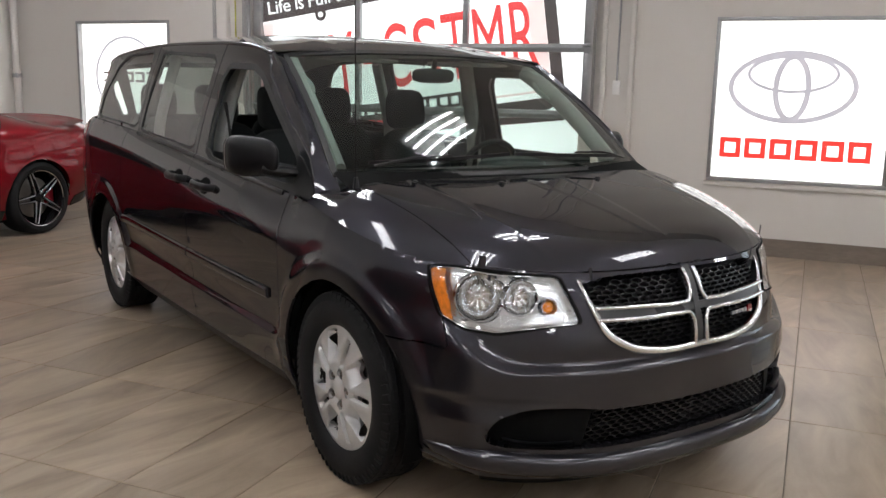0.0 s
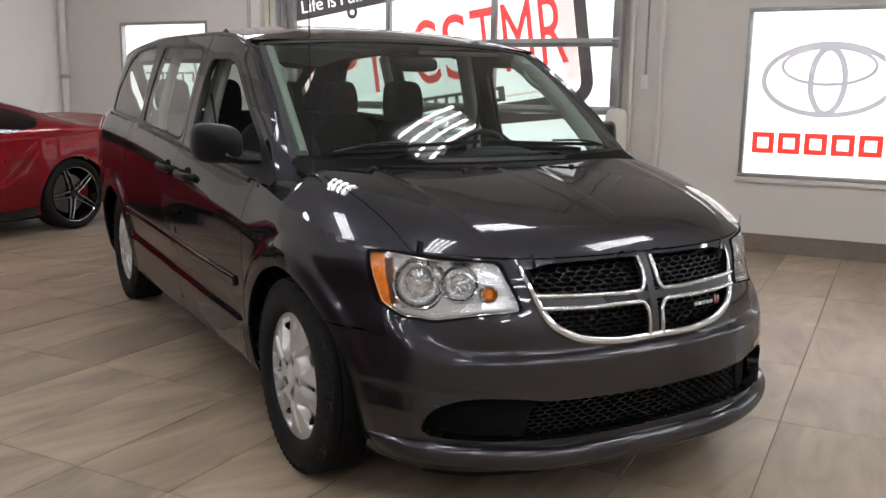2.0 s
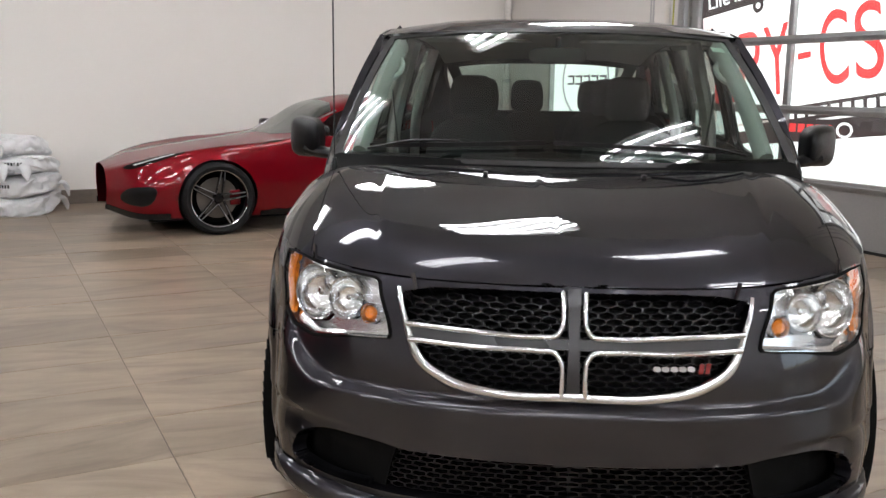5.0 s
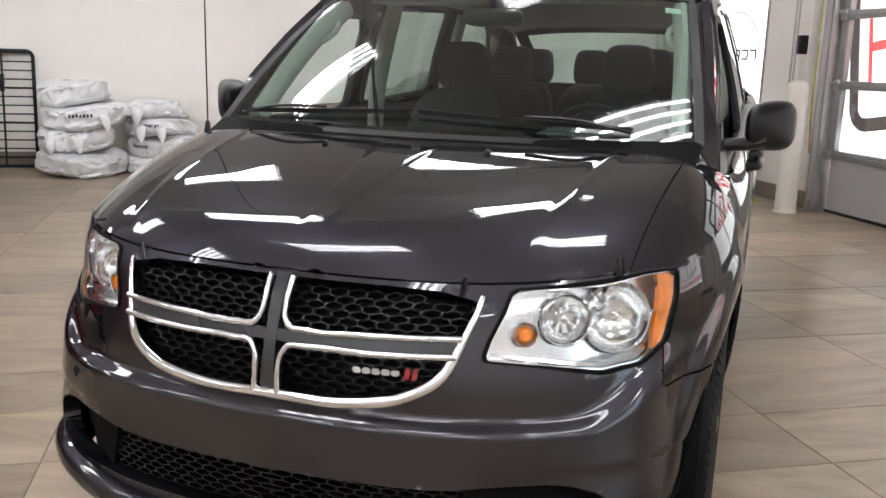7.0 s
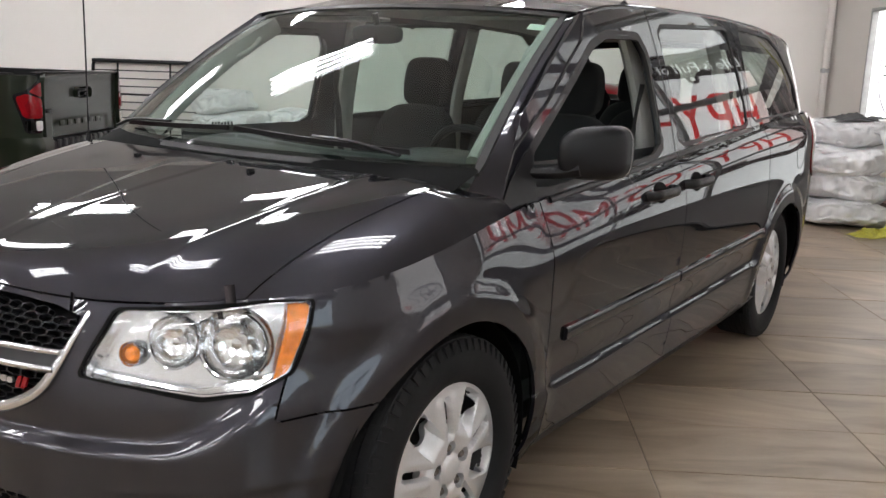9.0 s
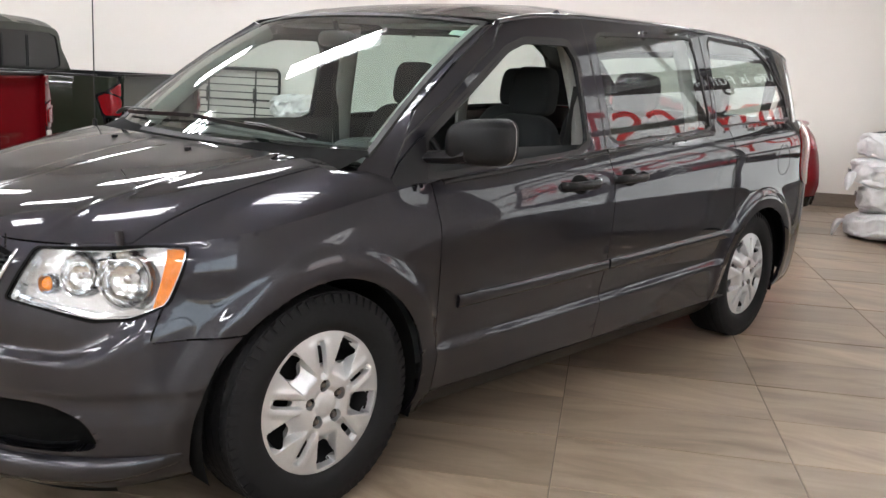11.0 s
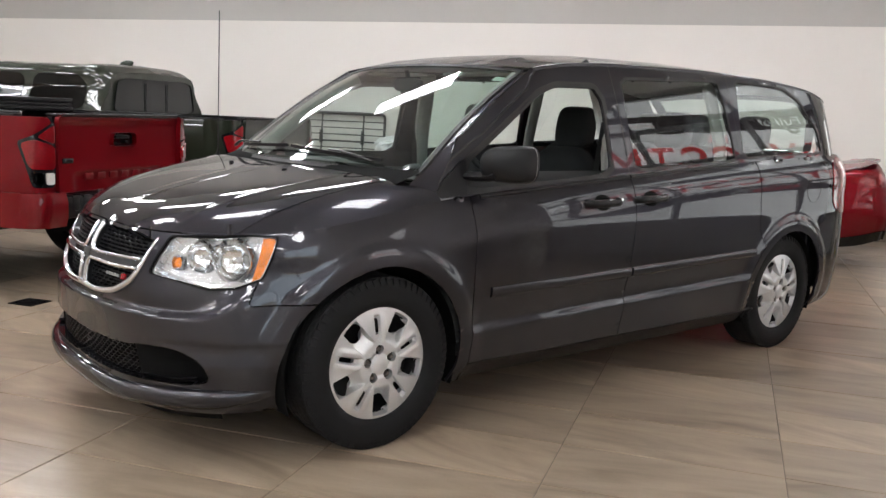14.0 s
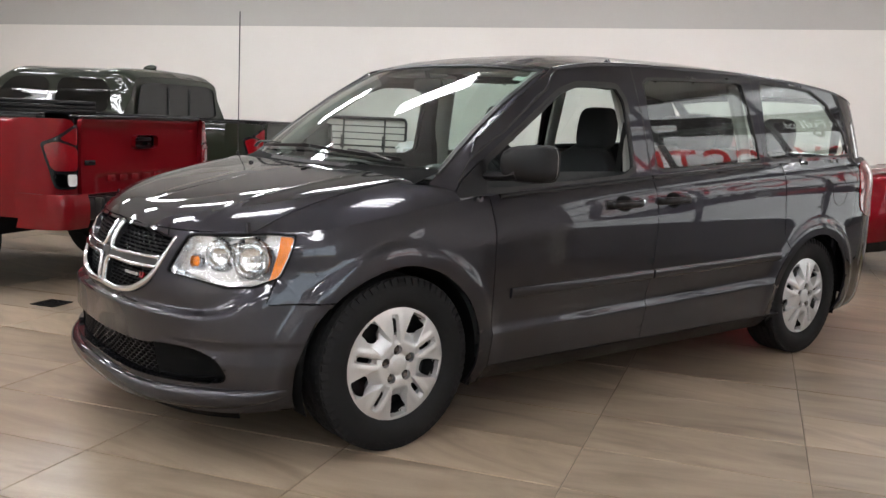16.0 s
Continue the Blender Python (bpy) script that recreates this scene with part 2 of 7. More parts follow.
def part(name, geo, m, parent=None, label="", smooth=0.7, at=None):
    """Link a bmesh, or vertices and faces, as one mesh object under a thing or a part."""
    ob = new(name, flat_mesh(name, geo, m, smooth))
    ob.parent = parent
    if at is not None:
        ob.matrix_basis = at
    if label:
        ob["label"] = label
    return ob


def thing(name, label, category, at=None, group="", kind=""):
    ob = new(name)
    ob.empty_display_size = 0.1
    if at is not None:
        ob.matrix_basis = at
    return tagged(ob, label, category, group, kind)


def bx(lo, hi, bevel=0.0, seg=2):
    bm = bmesh.new()
    bmesh.ops.create_cube(bm, size=1)
    for v in bm.verts:
        v.co = Vector([lo[i] + (v.co[i] + 0.5) * (hi[i] - lo[i]) for i in range(3)])
    if bevel:
        bmesh.ops.bevel(bm, geom=bm.edges[:], offset=bevel, segments=seg, profile=0.5, affect="EDGES")
    return bm


def join(*bms):
    out = bmesh.new()
    for b in bms:
        me = bpy.data.meshes.new("t")
        b.to_mesh(me)
        b.free()
        out.from_mesh(me)
        bpy.data.meshes.remove(me)
    return out


def moved(bm, m):
    bmesh.ops.transform(bm, matrix=m, verts=bm.verts)
    return bm


def lathe(profile, seg=48, axis="z"):
    """A turned shape from (radius, height) pairs."""
    bm = bmesh.new()
    rings = []
    for r, h in profile:
        if r < 1e-6:
            rings.append([bm.verts.new((0, 0, h))] * seg)
        else:
            rings.append([bm.verts.new((r * math.cos(2 * math.pi * i / seg), r * math.sin(2 * math.pi * i / seg), h)) for i in range(seg)])
    for a, b in zip(rings, rings[1:]):
        for i in range(seg):
            j = (i + 1) % seg
            f = list(dict.fromkeys([a[i], a[j], b[j], b[i]]))
            if len(f) > 2:
                bm.faces.new(f)
    if axis == "x":
        bmesh.ops.transform(bm, matrix=Matrix(((0, 0, 1, 0), (0, 1, 0, 0), (-1, 0, 0, 0), (0, 0, 0, 1))), verts=bm.verts)
    if axis == "y":
        bmesh.ops.transform(bm, matrix=Matrix(((1, 0, 0, 0), (0, 0, 1, 0), (0, -1, 0, 0), (0, 0, 0, 1))), verts=bm.verts)
    bmesh.ops.recalc_face_normals(bm, faces=bm.faces[:])
    return bm


def sweep(points, section, closed=False, up=(0, 0, 1)):
    """A closed section of (side, up) pairs, or a function of the way along, swept along points."""
    bm = bmesh.new()
    pts = [Vector(p) for p in points]
    n = len(pts)
    rings = []
    for i, p in enumerate(pts):
        a = pts[(i - 1) % n] if closed or i else p
        b = pts[(i + 1) % n] if closed or i < n - 1 else p
        d = (b - a).normalized()
        side = d.cross(Vector(up))
        side = side.normalized() if side.length > 1e-5 else Vector((1, 0, 0))
        top = side.cross(d).normalized()
        sec = section(i / max(n - 1, 1)) if callable(section) else section
        rings.append([bm.verts.new(p + side * s + top * u) for s, u in sec])
    k = len(rings[0])
    for i in range(n if closed else n - 1):
        a, b = rings[i], rings[(i + 1) % n]
        for j in range(k):
            bm.faces.new((a[j], a[(j + 1) % k], b[(j + 1) % k], b[j]))
    if not closed:
        bm.faces.new(rings[0])
        bm.faces.new(rings[-1][::-1])
    bmesh.ops.recalc_face_normals(bm, faces=bm.faces[:])
    return bm


def disc(r, n=8, sx=1.0, sy=1.0):
    return [(r * sx * math.cos(2 * math.pi * i / n), r * sy * math.sin(2 * math.pi * i / n)) for i in range(n)]


def spline(points, n):
    """n points on a smooth curve through the given ones."""
    p = np.array(points, float)
    t = np.concatenate([[0], np.cumsum(np.linalg.norm(np.diff(p, axis=0), axis=1))])
    m = np.gradient(p, t, axis=0) if len(p) > 2 else np.repeat((p[1:] - p[:1]) / t[-1], 2, 0)
    q = np.linspace(0, t[-1], n)
    i = np.clip(np.searchsorted(t, q, side="right") - 1, 0, len(t) - 2)
    h = (t[i + 1] - t[i])[:, None]
    u = ((q - t[i]) / (t[i + 1] - t[i]))[:, None]
    return ((2 * u**3 - 3 * u**2 + 1) * p[i] + (u**3 - 2 * u**2 + u) * h * m[i] + (3 * u**2 - 2 * u**3) * p[i + 1] + (u**3 - u**2) * h * m[i + 1])


def sheet(fn, nu, nv, flip=False):
    """Vertices and faces of fn(u, v), both from 0 to 1."""
    vs = [fn(i / nu, j / nv) for i in range(nu + 1) for j in range(nv + 1)]
    fs = [(i * (nv + 1) + j, (i + 1) * (nv + 1) + j, (i + 1) * (nv + 1) + j + 1, i * (nv + 1) + j + 1) for i in range(nu) for j in range(nv)]
    return vs, [f[::-1] for f in fs] if flip else fs


def lettering(name, text, size, m, parent, at, stretch=1.0, deep=0.002):
    """Words in the built-in font, as a mesh."""
    cu = bpy.data.curves.new(name, "FONT")
    cu.body, cu.size, cu.extrude, cu.align_x = text, size, deep, "LEFT"
    tmp = new(name, cu)
    me = bpy.data.meshes.new_from_object(tmp.evaluated_get(bpy.context.evaluated_depsgraph_get()))
    bpy.data.objects.remove(tmp)
    me.transform(Matrix.Diagonal((stretch, 1, 1, 1)))
    me.materials.clear()
    me.materials.append(m)
    ob = new(name, me)
    ob.parent, ob.matrix_basis = parent, at
    return ob


# ---- the showroom ----
def structure(name, bm, m, label):
    ob = part(name, bm, m, label=label, smooth=0)
    ob.matrix_basis = ROOM
    ob["kind"] = "structure"
    return ob


DOOR_B = (1.02, 4.90)             # garage door opening along the door wall
SIGN_B, SIGN_Z = (-1.63, -0.12), (0.67, 2.14)
ROUND_B, ROUND_Z = (6.03, 7.45), (0.75, 2.16)
DOOR_TOP = 3.22

structure("ground", bx((WEST, SOUTH, -0.14), (EAST + 0.3, NORTH + 0.3, -0.0030)), M["grout"], "grey grout bed under the floor tiles")
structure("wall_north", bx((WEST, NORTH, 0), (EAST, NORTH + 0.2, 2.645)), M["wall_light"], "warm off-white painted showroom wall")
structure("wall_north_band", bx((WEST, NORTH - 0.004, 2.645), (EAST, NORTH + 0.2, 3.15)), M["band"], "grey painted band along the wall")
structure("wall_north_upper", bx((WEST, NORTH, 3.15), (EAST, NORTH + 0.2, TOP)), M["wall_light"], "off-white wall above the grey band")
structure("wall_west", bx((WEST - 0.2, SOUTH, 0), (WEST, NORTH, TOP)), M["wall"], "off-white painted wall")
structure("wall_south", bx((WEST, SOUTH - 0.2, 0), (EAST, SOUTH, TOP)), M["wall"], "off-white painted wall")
structure("ceiling", bx((WEST, SOUTH, TOP), (EAST + 0.3, NORTH + 0.2, TOP + 0.2)), M["ceiling"], "grey painted ceiling deck")
E0, E1 = EAST, EAST + 0.28
WIN_B, WIN_Z = (-8.3, -4.3), (0.75, 3.1)   # daylight window beyond the sign
pieces = [((SOUTH, 0), (WIN_B[0], TOP)), ((WIN_B[0], 0), (WIN_B[1], WIN_Z[0])), ((WIN_B[0], WIN_Z[1]), (WIN_B[1], TOP)), ((WIN_B[1], 0), (SIGN_B[0], TOP)), ((SIGN_B[0], 0), (SIGN_B[1], SIGN_Z[0])), ((SIGN_B[0], SIGN_Z[1]), (SIGN_B[1], TOP)),
          ((SIGN_B[1], 0), (DOOR_B[0], TOP)), ((DOOR_B[0], DOOR_TOP), (DOOR_B[1], TOP)), ((DOOR_B[1], 0), (ROUND_B[0], TOP)),
          ((ROUND_B[0], 0), (ROUND_B[1], ROUND_Z[0])), ((ROUND_B[0], ROUND_Z[1]), (ROUND_B[1], TOP)), ((ROUND_B[1], 0), (NORTH + 0.2, TOP))]
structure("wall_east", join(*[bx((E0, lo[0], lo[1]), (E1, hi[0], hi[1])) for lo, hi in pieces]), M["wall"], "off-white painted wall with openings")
structure("baseboard", join(bx((WEST, NORTH - 0.012, 0), (EAST - 0.012, NORTH, 0.165)), bx((E0 - 0.012, SOUTH, 0), (E0, 0.60, 0.165)),
                            bx((E0 - 0.012, 4.98, 0), (E0, NORTH, 0.165))), M["skirting"], "brown stone-look tile skirting")
win = structure("window_1", join(bx((E0 + 0.06, WIN_B[0], WIN_Z[0]), (E0 + 0.12, WIN_B[1], WIN_Z[0] + 0.06)), bx((E0 + 0.06, WIN_B[0], WIN_Z[1] - 0.06), (E0 + 0.12, WIN_B[1], WIN_Z[1])),
                            *[bx((E0 + 0.06, b, WIN_Z[0] + 0.06), (E0 + 0.12, b + 0.06, WIN_Z[1] - 0.06)) for b in (WIN_B[0], -6.33, WIN_B[1] - 0.06)]), M["steel"], "aluminium showroom window frame")
part("pane", bx((E0 + 0.085, WIN_B[0] + 0.03, WIN_Z[0] + 0.03), (E0 + 0.091, WIN_B[1] - 0.03, WIN_Z[1] - 0.03)), M["pane"], win, "clear pane", smooth=0).visible_shadow = False
structure("backdrop", join(bx((E0 + 2.6, -14.0, 1.25), (E0 + 2.62, -1.0, 6.0))), M["daylight"], "overcast daylight beyond the window")
structure("yard", bx((E0 + 0.3, -14.0, -0.2), (E0 + 2.6, -1.0, 0.0)), M["grout"], "grey paving outside the window")
# pipe in the corner
pipe = thing("wall_pipe", "white painted pipe running down the corner with an elbow", "pipe", ROOM)
part("riser", sweep([(EAST - 0.09, NORTH - 0.12, 0.95), (EAST - 0.09, NORTH - 0.12, TOP)], disc(0.045, 14)), M["wall"], pipe)
part("elbow", sweep(spline([(EAST - 0.09, NORTH - 0.12, 0.98), (EAST - 0.10, NORTH - 0.125, 0.90), (EAST - 0.18, NORTH - 0.13, 0.86), (EAST - 0.32, NORTH - 0.13, 0.855), (EAST - 0.37, NORTH - 0.13, 0.80), (EAST - 0.37, NORTH - 0.13, 0.66)], 24), disc(0.05, 14)), M["wall"], pipe)
part("valve", bx((EAST - 0.135, NORTH - 0.165, 1.46), (EAST - 0.045, NORTH - 0.075, 1.52), 0.012), M["steel"], pipe, "steel pipe bracket")


# lit sign boxes in the door wall
def sign_box(name, label, b, z):
    box = thing(name, label, "light box", ROOM)
    w = 0.035
    x0, x1 = E0 - 0.012, E0 + 0.09
    part("frame_top", bx((x0, b[0], z[1] - w), (x1, b[1], z[1]), 0.004), M["steel"], box, "brushed aluminium frame")
    part("frame_bottom", bx((x0, b[0], z[0]), (x1, b[1], z[0] + w), 0.004), M["steel"], box, "brushed aluminium frame")
    part("frame_side", bx((x0, b[0], z[0] + w), (x1, b[0] + w, z[1] - w), 0.004), M["steel"], box, "brushed aluminium frame")
    part("frame_side", bx((x0, b[1] - w, z[0] + w), (x1, b[1], z[1] - w), 0.004), M["steel"], box, "brushed aluminium frame")
    part("sill", bx((E0 - 0.03, b[0] - 0.02, z[0] - 0.045), (E0, b[1] + 0.02, z[0] - 0.002), 0.006), M["wall"], box, "painted sill")
    part("panel", bx((x1 - 0.03, b[0] + w, z[0] + w), (x1 - 0.01, b[1] - w, z[1] - w)), M["sign"], box, "glowing white acrylic face", smooth=0)
    return box, x1 - 0.034


def ring(cb, cz, rb, rz, wide, x, n=56, deep=0.004):
    """A flat oval band facing into the room."""
    return sweep([(x, cb + rb * math.cos(2 * math.pi * i / n), cz + rz * math.sin(2 * math.pi * i / n)) for i in range(n)],
                 [(-wide / 2, -deep / 2), (wide / 2, -deep / 2), (wide / 2, deep / 2), (-wide / 2, deep / 2)], closed=True, up=(1, 0, 0))


big, fx = sign_box("lit_wall_sign", "glowing white wall sign with a grey oval emblem and red bars", SIGN_B, SIGN_Z)
oc, oz = -0.795, 1.53
part("emblem_outer", ring(oc, oz, 0.52, 0.30, 0.045, fx), M["sign_grey"], big, "grey outline oval")
part("emblem_upper", ring(oc, oz + 0.115, 0.37, 0.155, 0.03, fx - 0.005), M["sign_grey"], big, "pale grey oval")
part("emblem_inner", ring(oc, oz - 0.01, 0.135, 0.275, 0.05, fx - 0.009), M["sign_grey"], big, "grey upright oval")
for i in range(6):
    b0 = -0.215 - 0.2175 * i
    part("red_bar", join(bx((fx - 0.002, b0 - 0.185, 0.885), (fx + 0.002, b0 - 0.140, 1.070)), bx((fx - 0.002, b0 - 0.045, 0.885), (fx + 0.002, b0, 1.070)),
                         bx((fx - 0.002, b0 - 0.140, 1.025), (fx + 0.002, b0 - 0.045, 1.070)), bx((fx - 0.002, b0 - 0.140, 0.885), (fx + 0.002, b0 - 0.045, 0.930))), M["sign_red"], big, "plain red block of the sign's wordmark", smooth=0)
rnd, fx = sign_box("lit_round_sign", "glowing white wall sign with a thin grey ring and dark bars", ROUND_B, ROUND_Z)
part("emblem_outer", ring(6.74, 1.50, 0.47, 0.47, 0.03, fx), M["sign_grey"], rnd, "thin grey ring")
for i in range(5):
    b0 = 7.10 - i * 0.165
    part("dark_bar", join(bx((fx - 0.004, b0 - 0.135, 1.535), (fx, b0, 1.56)), bx((fx - 0.004, b0 - 0.135, 1.44), (fx, b0 - 0.105, 1.535)),
                          *([bx((fx - 0.004, b0 - 0.105, 1.44), (fx, b0, 1.465))] if i < 4 else [])), M["sign_black"], rnd, "dark block of the sign's wordmark", smooth=0)


# the garage door: steel sections with panes, a banner behind it
gd = thing("garage_door", "closed sectional steel garage door with large glass panes", "garage door", ROOM)
D0, D1 = E0 + 0.06, E0 + 0.11
rails = (0.0, 0.56, 1.22, 1.865, 2.51, 3.16)
stile = (1.06, 2.35, 3.58, 4.86)
part("panel", bx((D0 + 0.012, 1.06, 0.03), (D1, 4.86, 0.56), 0.003), M["door_grey"], gd, "solid grey bottom panel", smooth=0)
part("seal", bx((D0, 1.06, 0.0), (D1, 4.86, 0.03), 0.004), M["seal"], gd, "black rubber seal at the floor")
for i, z in enumerate(rails):
    part("rail", bx((D0 - 0.012, 1.04, max(z - 0.04, 0.03)), (D1 + 0.01, 4.88, z + 0.04), 0.006), M["steel"], gd)
    if i:
        part("rail_lip", bx((D0 - 0.03, 1.06, z - 0.008), (D0 - 0.012, 4.86, z + 0.008), 0.002), M["steel"], gd)
for k, b in enumerate(stile):
    w = 0.055 if k in (0, 3) else 0.028
    for i in range(1, 5):
        part("stile", bx((D0 - 0.008, b - w, rails[i] + 0.042), (D1, b + w, rails[i + 1] - 0.042), 0.004), M["steel"], gd)
for i in range(1, 5):
    for k in range(3):
        wl, wr = (0.056 if k == 0 else 0.029), (0.056 if k == 2 else 0.029)
        ob = part("pane", bx((D0 + 0.018, stile[k] + wl, rails[i] + 0.041), (D0 + 0.022, stile[k + 1] - wr, rails[i + 1] - 0.041)), M["pane"], gd, "clear glass pane", smooth=0)
        ob.visible_shadow = False
for b in (1.06, 4.86):
    for z in rails[1:]:
        part("hinge", join(bx((D0 - 0.04, b - 0.035, z - 0.05), (D0 - 0.012, b + 0.035, z + 0.05), 0.006), moved(lathe([(0, -0.05), (0.014, -0.05), (0.014, 0.05), (0, 0.05)], 12, "y"), pose(D0 - 0.045, b, z + 0.02))), M["steel"], gd)
part("handle", bx((D0 - 0.05, 1.30, 0.525), (D0 - 0.012, 1.75, 0.545), 0.006), M["steel"], gd, "steel lift handle")
for b, s in ((1.0, -1), (4.92, 1)):
    jamb = thing("door_track", "galvanised steel door track and jamb", "door track", ROOM, "door tracks")
    part("jamb", bx((E0 - 0.055, b - 0.02, 0), (E0 + 0.10, b + 0.02, DOOR_TOP), 0.004), M["steel"], jamb)
    part("channel", bx((E0 - 0.11, b + s * 0.005 - 0.012, 0.1), (E0 - 0.055, b + s * 0.005 + 0.012, DOOR_TOP + 0.2), 0.003), M["door_grey"], jamb)
    part("foot", bx((E0 - 0.09, b - 0.05, 0.0), (E0 - 0.002, b + 0.05, 0.12), 0.006), M["steel"], jamb)
column = thing("steel_column", "cream painted steel column beside the garage door", "column", ROOM)
part("flange", bx((E0 - 0.10, 0.60, 0), (E0 - 0.002, 0.635, TOP), 0.004), M["wall"], column)
part("web", bx((E0 - 0.045, 0.637, 0), (E0 - 0.002, 0.90, TOP), 0.003), M["wall"], column)
part("flange", bx((E0 - 0.10, 0.86, 0), (E0 - 0.047, 0.895, TOP), 0.004), M["wall"], column)
box = thing("wall_switch", "white switch box with a conduit above it", "switch", ROOM)
part("body", bx((E0 - 0.085, 0.715, 1.43), (E0 - 0.045, 0.785, 1.56), 0.006), M["white"], box)
part("button", bx((E0 - 0.093, 0.735, 1.47), (E0 - 0.085, 0.765, 1.52), 0.003), M["white"], box)
part("conduit", sweep([(E0 - 0.06, 0.75, 1.56), (E0 - 0.06, 0.75, TOP)], disc(0.010, 10)), M["steel"], box, "thin steel conduit")
lock = thing("track_bracket", "small dark steel bracket on the door track", "bracket", ROOM)
part("plate", bx((E0 - 0.16, 0.90, 0.66), (E0 - 0.10, 0.99, 0.78), 0.01), M["steel"], lock)
part("bolt", moved(lathe([(0, 0), (0.02, 0), (0.02, 0.05), (0, 0.05)], 12, "x"), pose(E0 - 0.21, 0.945, 0.72)), M["trim"], lock)

# daylit banner outside the panes: a giant plate with a slogan
ban = thing("banner", "daylit white advertising banner with red letters behind the glass", "banner", ROOM)
BX = E0 + 0.17
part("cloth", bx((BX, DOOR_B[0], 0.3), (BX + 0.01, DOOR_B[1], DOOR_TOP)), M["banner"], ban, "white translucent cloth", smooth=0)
# the print is tilted: its own flat frame, x to the right and y up, from the plate's lower corner
turn = Matrix(((0, 0, -1, 0), (-1, 0, 0, 0), (0, 1, 0, 0), (0, 0, 0, 1)))   # faces the room
PRINT = pose(BX, 4.72, 0.84) @ turn @ pose(0, 0, 0, 0, 0, 8.5)


def rounded(x0, x1, y0, y1, r, wide, lift):
    """A flat rounded outline in the print's frame."""
    pts = []
    for cx, cy, a0 in ((x0 + r, y0 + r, 180), (x1 - r, y0 + r, 270), (x1 - r, y1 - r, 0), (x0 + r, y1 - r, 90)):
        pts += [(cx + r * math.cos(radians(a0 + 15 * k)), cy + r * math.sin(radians(a0 + 15 * k)), lift) for k in range(7)]
    return sweep(pts, [(-wide / 2, -0.001), (wide / 2, -0.001), (wide / 2, 0.001), (-wide / 2, 0.001)], closed=True)


def words(name, text, x0, x1, y0, y1, lift, m):
    """Lettering fitted into a box of the print, each word a mesh."""
    ob = lettering(name, text, 0.5, m, ban, PRINT)
    co = [v.co for v in ob.data.vertices]
    lo, hi = [min(c[i] for c in co) for i in (0, 1)], [max(c[i] for c in co) for i in (0, 1)]
    sx, sy = (x1 - x0) / (hi[0] - lo[0]), (y1 - y0) / (hi[1] - lo[1])
    ob.data.transform(pose(x0 - lo[0] * sx, y0 - lo[1] * sy, lift) @ Matrix.Diagonal((sx, sy, 1, 1)))


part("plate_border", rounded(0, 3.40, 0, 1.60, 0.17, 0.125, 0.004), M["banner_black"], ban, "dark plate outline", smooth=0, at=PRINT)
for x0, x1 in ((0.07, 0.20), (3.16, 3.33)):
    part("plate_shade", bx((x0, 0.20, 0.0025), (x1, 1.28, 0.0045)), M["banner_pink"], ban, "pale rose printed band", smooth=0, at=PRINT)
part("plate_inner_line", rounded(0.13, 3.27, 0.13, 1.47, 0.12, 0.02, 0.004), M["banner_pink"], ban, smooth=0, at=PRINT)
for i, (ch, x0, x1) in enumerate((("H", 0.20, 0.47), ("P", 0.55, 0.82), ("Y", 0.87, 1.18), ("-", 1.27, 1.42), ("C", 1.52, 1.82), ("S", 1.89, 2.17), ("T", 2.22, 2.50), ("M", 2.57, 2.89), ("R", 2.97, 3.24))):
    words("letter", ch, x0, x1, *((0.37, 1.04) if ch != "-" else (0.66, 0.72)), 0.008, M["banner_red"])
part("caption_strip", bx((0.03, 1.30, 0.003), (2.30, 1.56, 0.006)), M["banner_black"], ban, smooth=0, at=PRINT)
for ch, x0, x1, y0 in (("Life", 0.16, 0.45, 1.37), ("is", 0.52, 0.62, 1.37), ("Full", 0.69, 0.96, 1.37), ("of", 1.03, 1.17, 1.37)):
    words("caption", ch, x0, x1, y0, 1.51, 0.010, M["banner"])
for x in (0.82, 2.55):
    part("bolt_mark", sweep([(x + 0.05 * math.cos(2 * math.pi * k / 20), 1.27 + 0.05 * math.sin(2 * math.pi * k / 20), 0.010) for k in range(20)], [(-0.02, -0.001), (0.02, -0.001), (0.02, 0.001), (-0.02, 0.001)], closed=True), M["banner_black"], ban, smooth=0, at=PRINT)
part("name_strip", bx((1.05, 0.085, 0.003), (2.52, 0.235, 0.006)), M["banner_black"], ban, "dark strip with pale bars", smooth=0, at=PRINT)
for i in range(11):
    part("pale_bar", bx((1.12 + 0.125 * i, 0.12, 0.006), (1.20 + 0.125 * i, 0.20, 0.009)), M["banner"], ban, smooth=0, at=PRINT)
part("dark_band", ([(BX - 0.004, 4.0, 0.86), (BX - 0.004, 2.6, 1.02), (BX - 0.004, 1.30, 1.165), (BX - 0.004, 1.30, 1.19), (BX - 0.004, 4.0, 1.12)], [(0, 1, 2, 3, 4)]), M["banner_black"], ban, "dark slanted band", smooth=0)
part("band_ring", ring(2.98, 1.05, 0.075, 0.06, 0.02, BX - 0.008, 24), M["banner"], ban)
for i in range(5):
    part("red_bar", bx((BX - 0.009, 3.52 - 0.1 * i, 1.01), (BX - 0.006, 3.595 - 0.1 * i, 1.09)), M["banner_red"], ban, smooth=0)


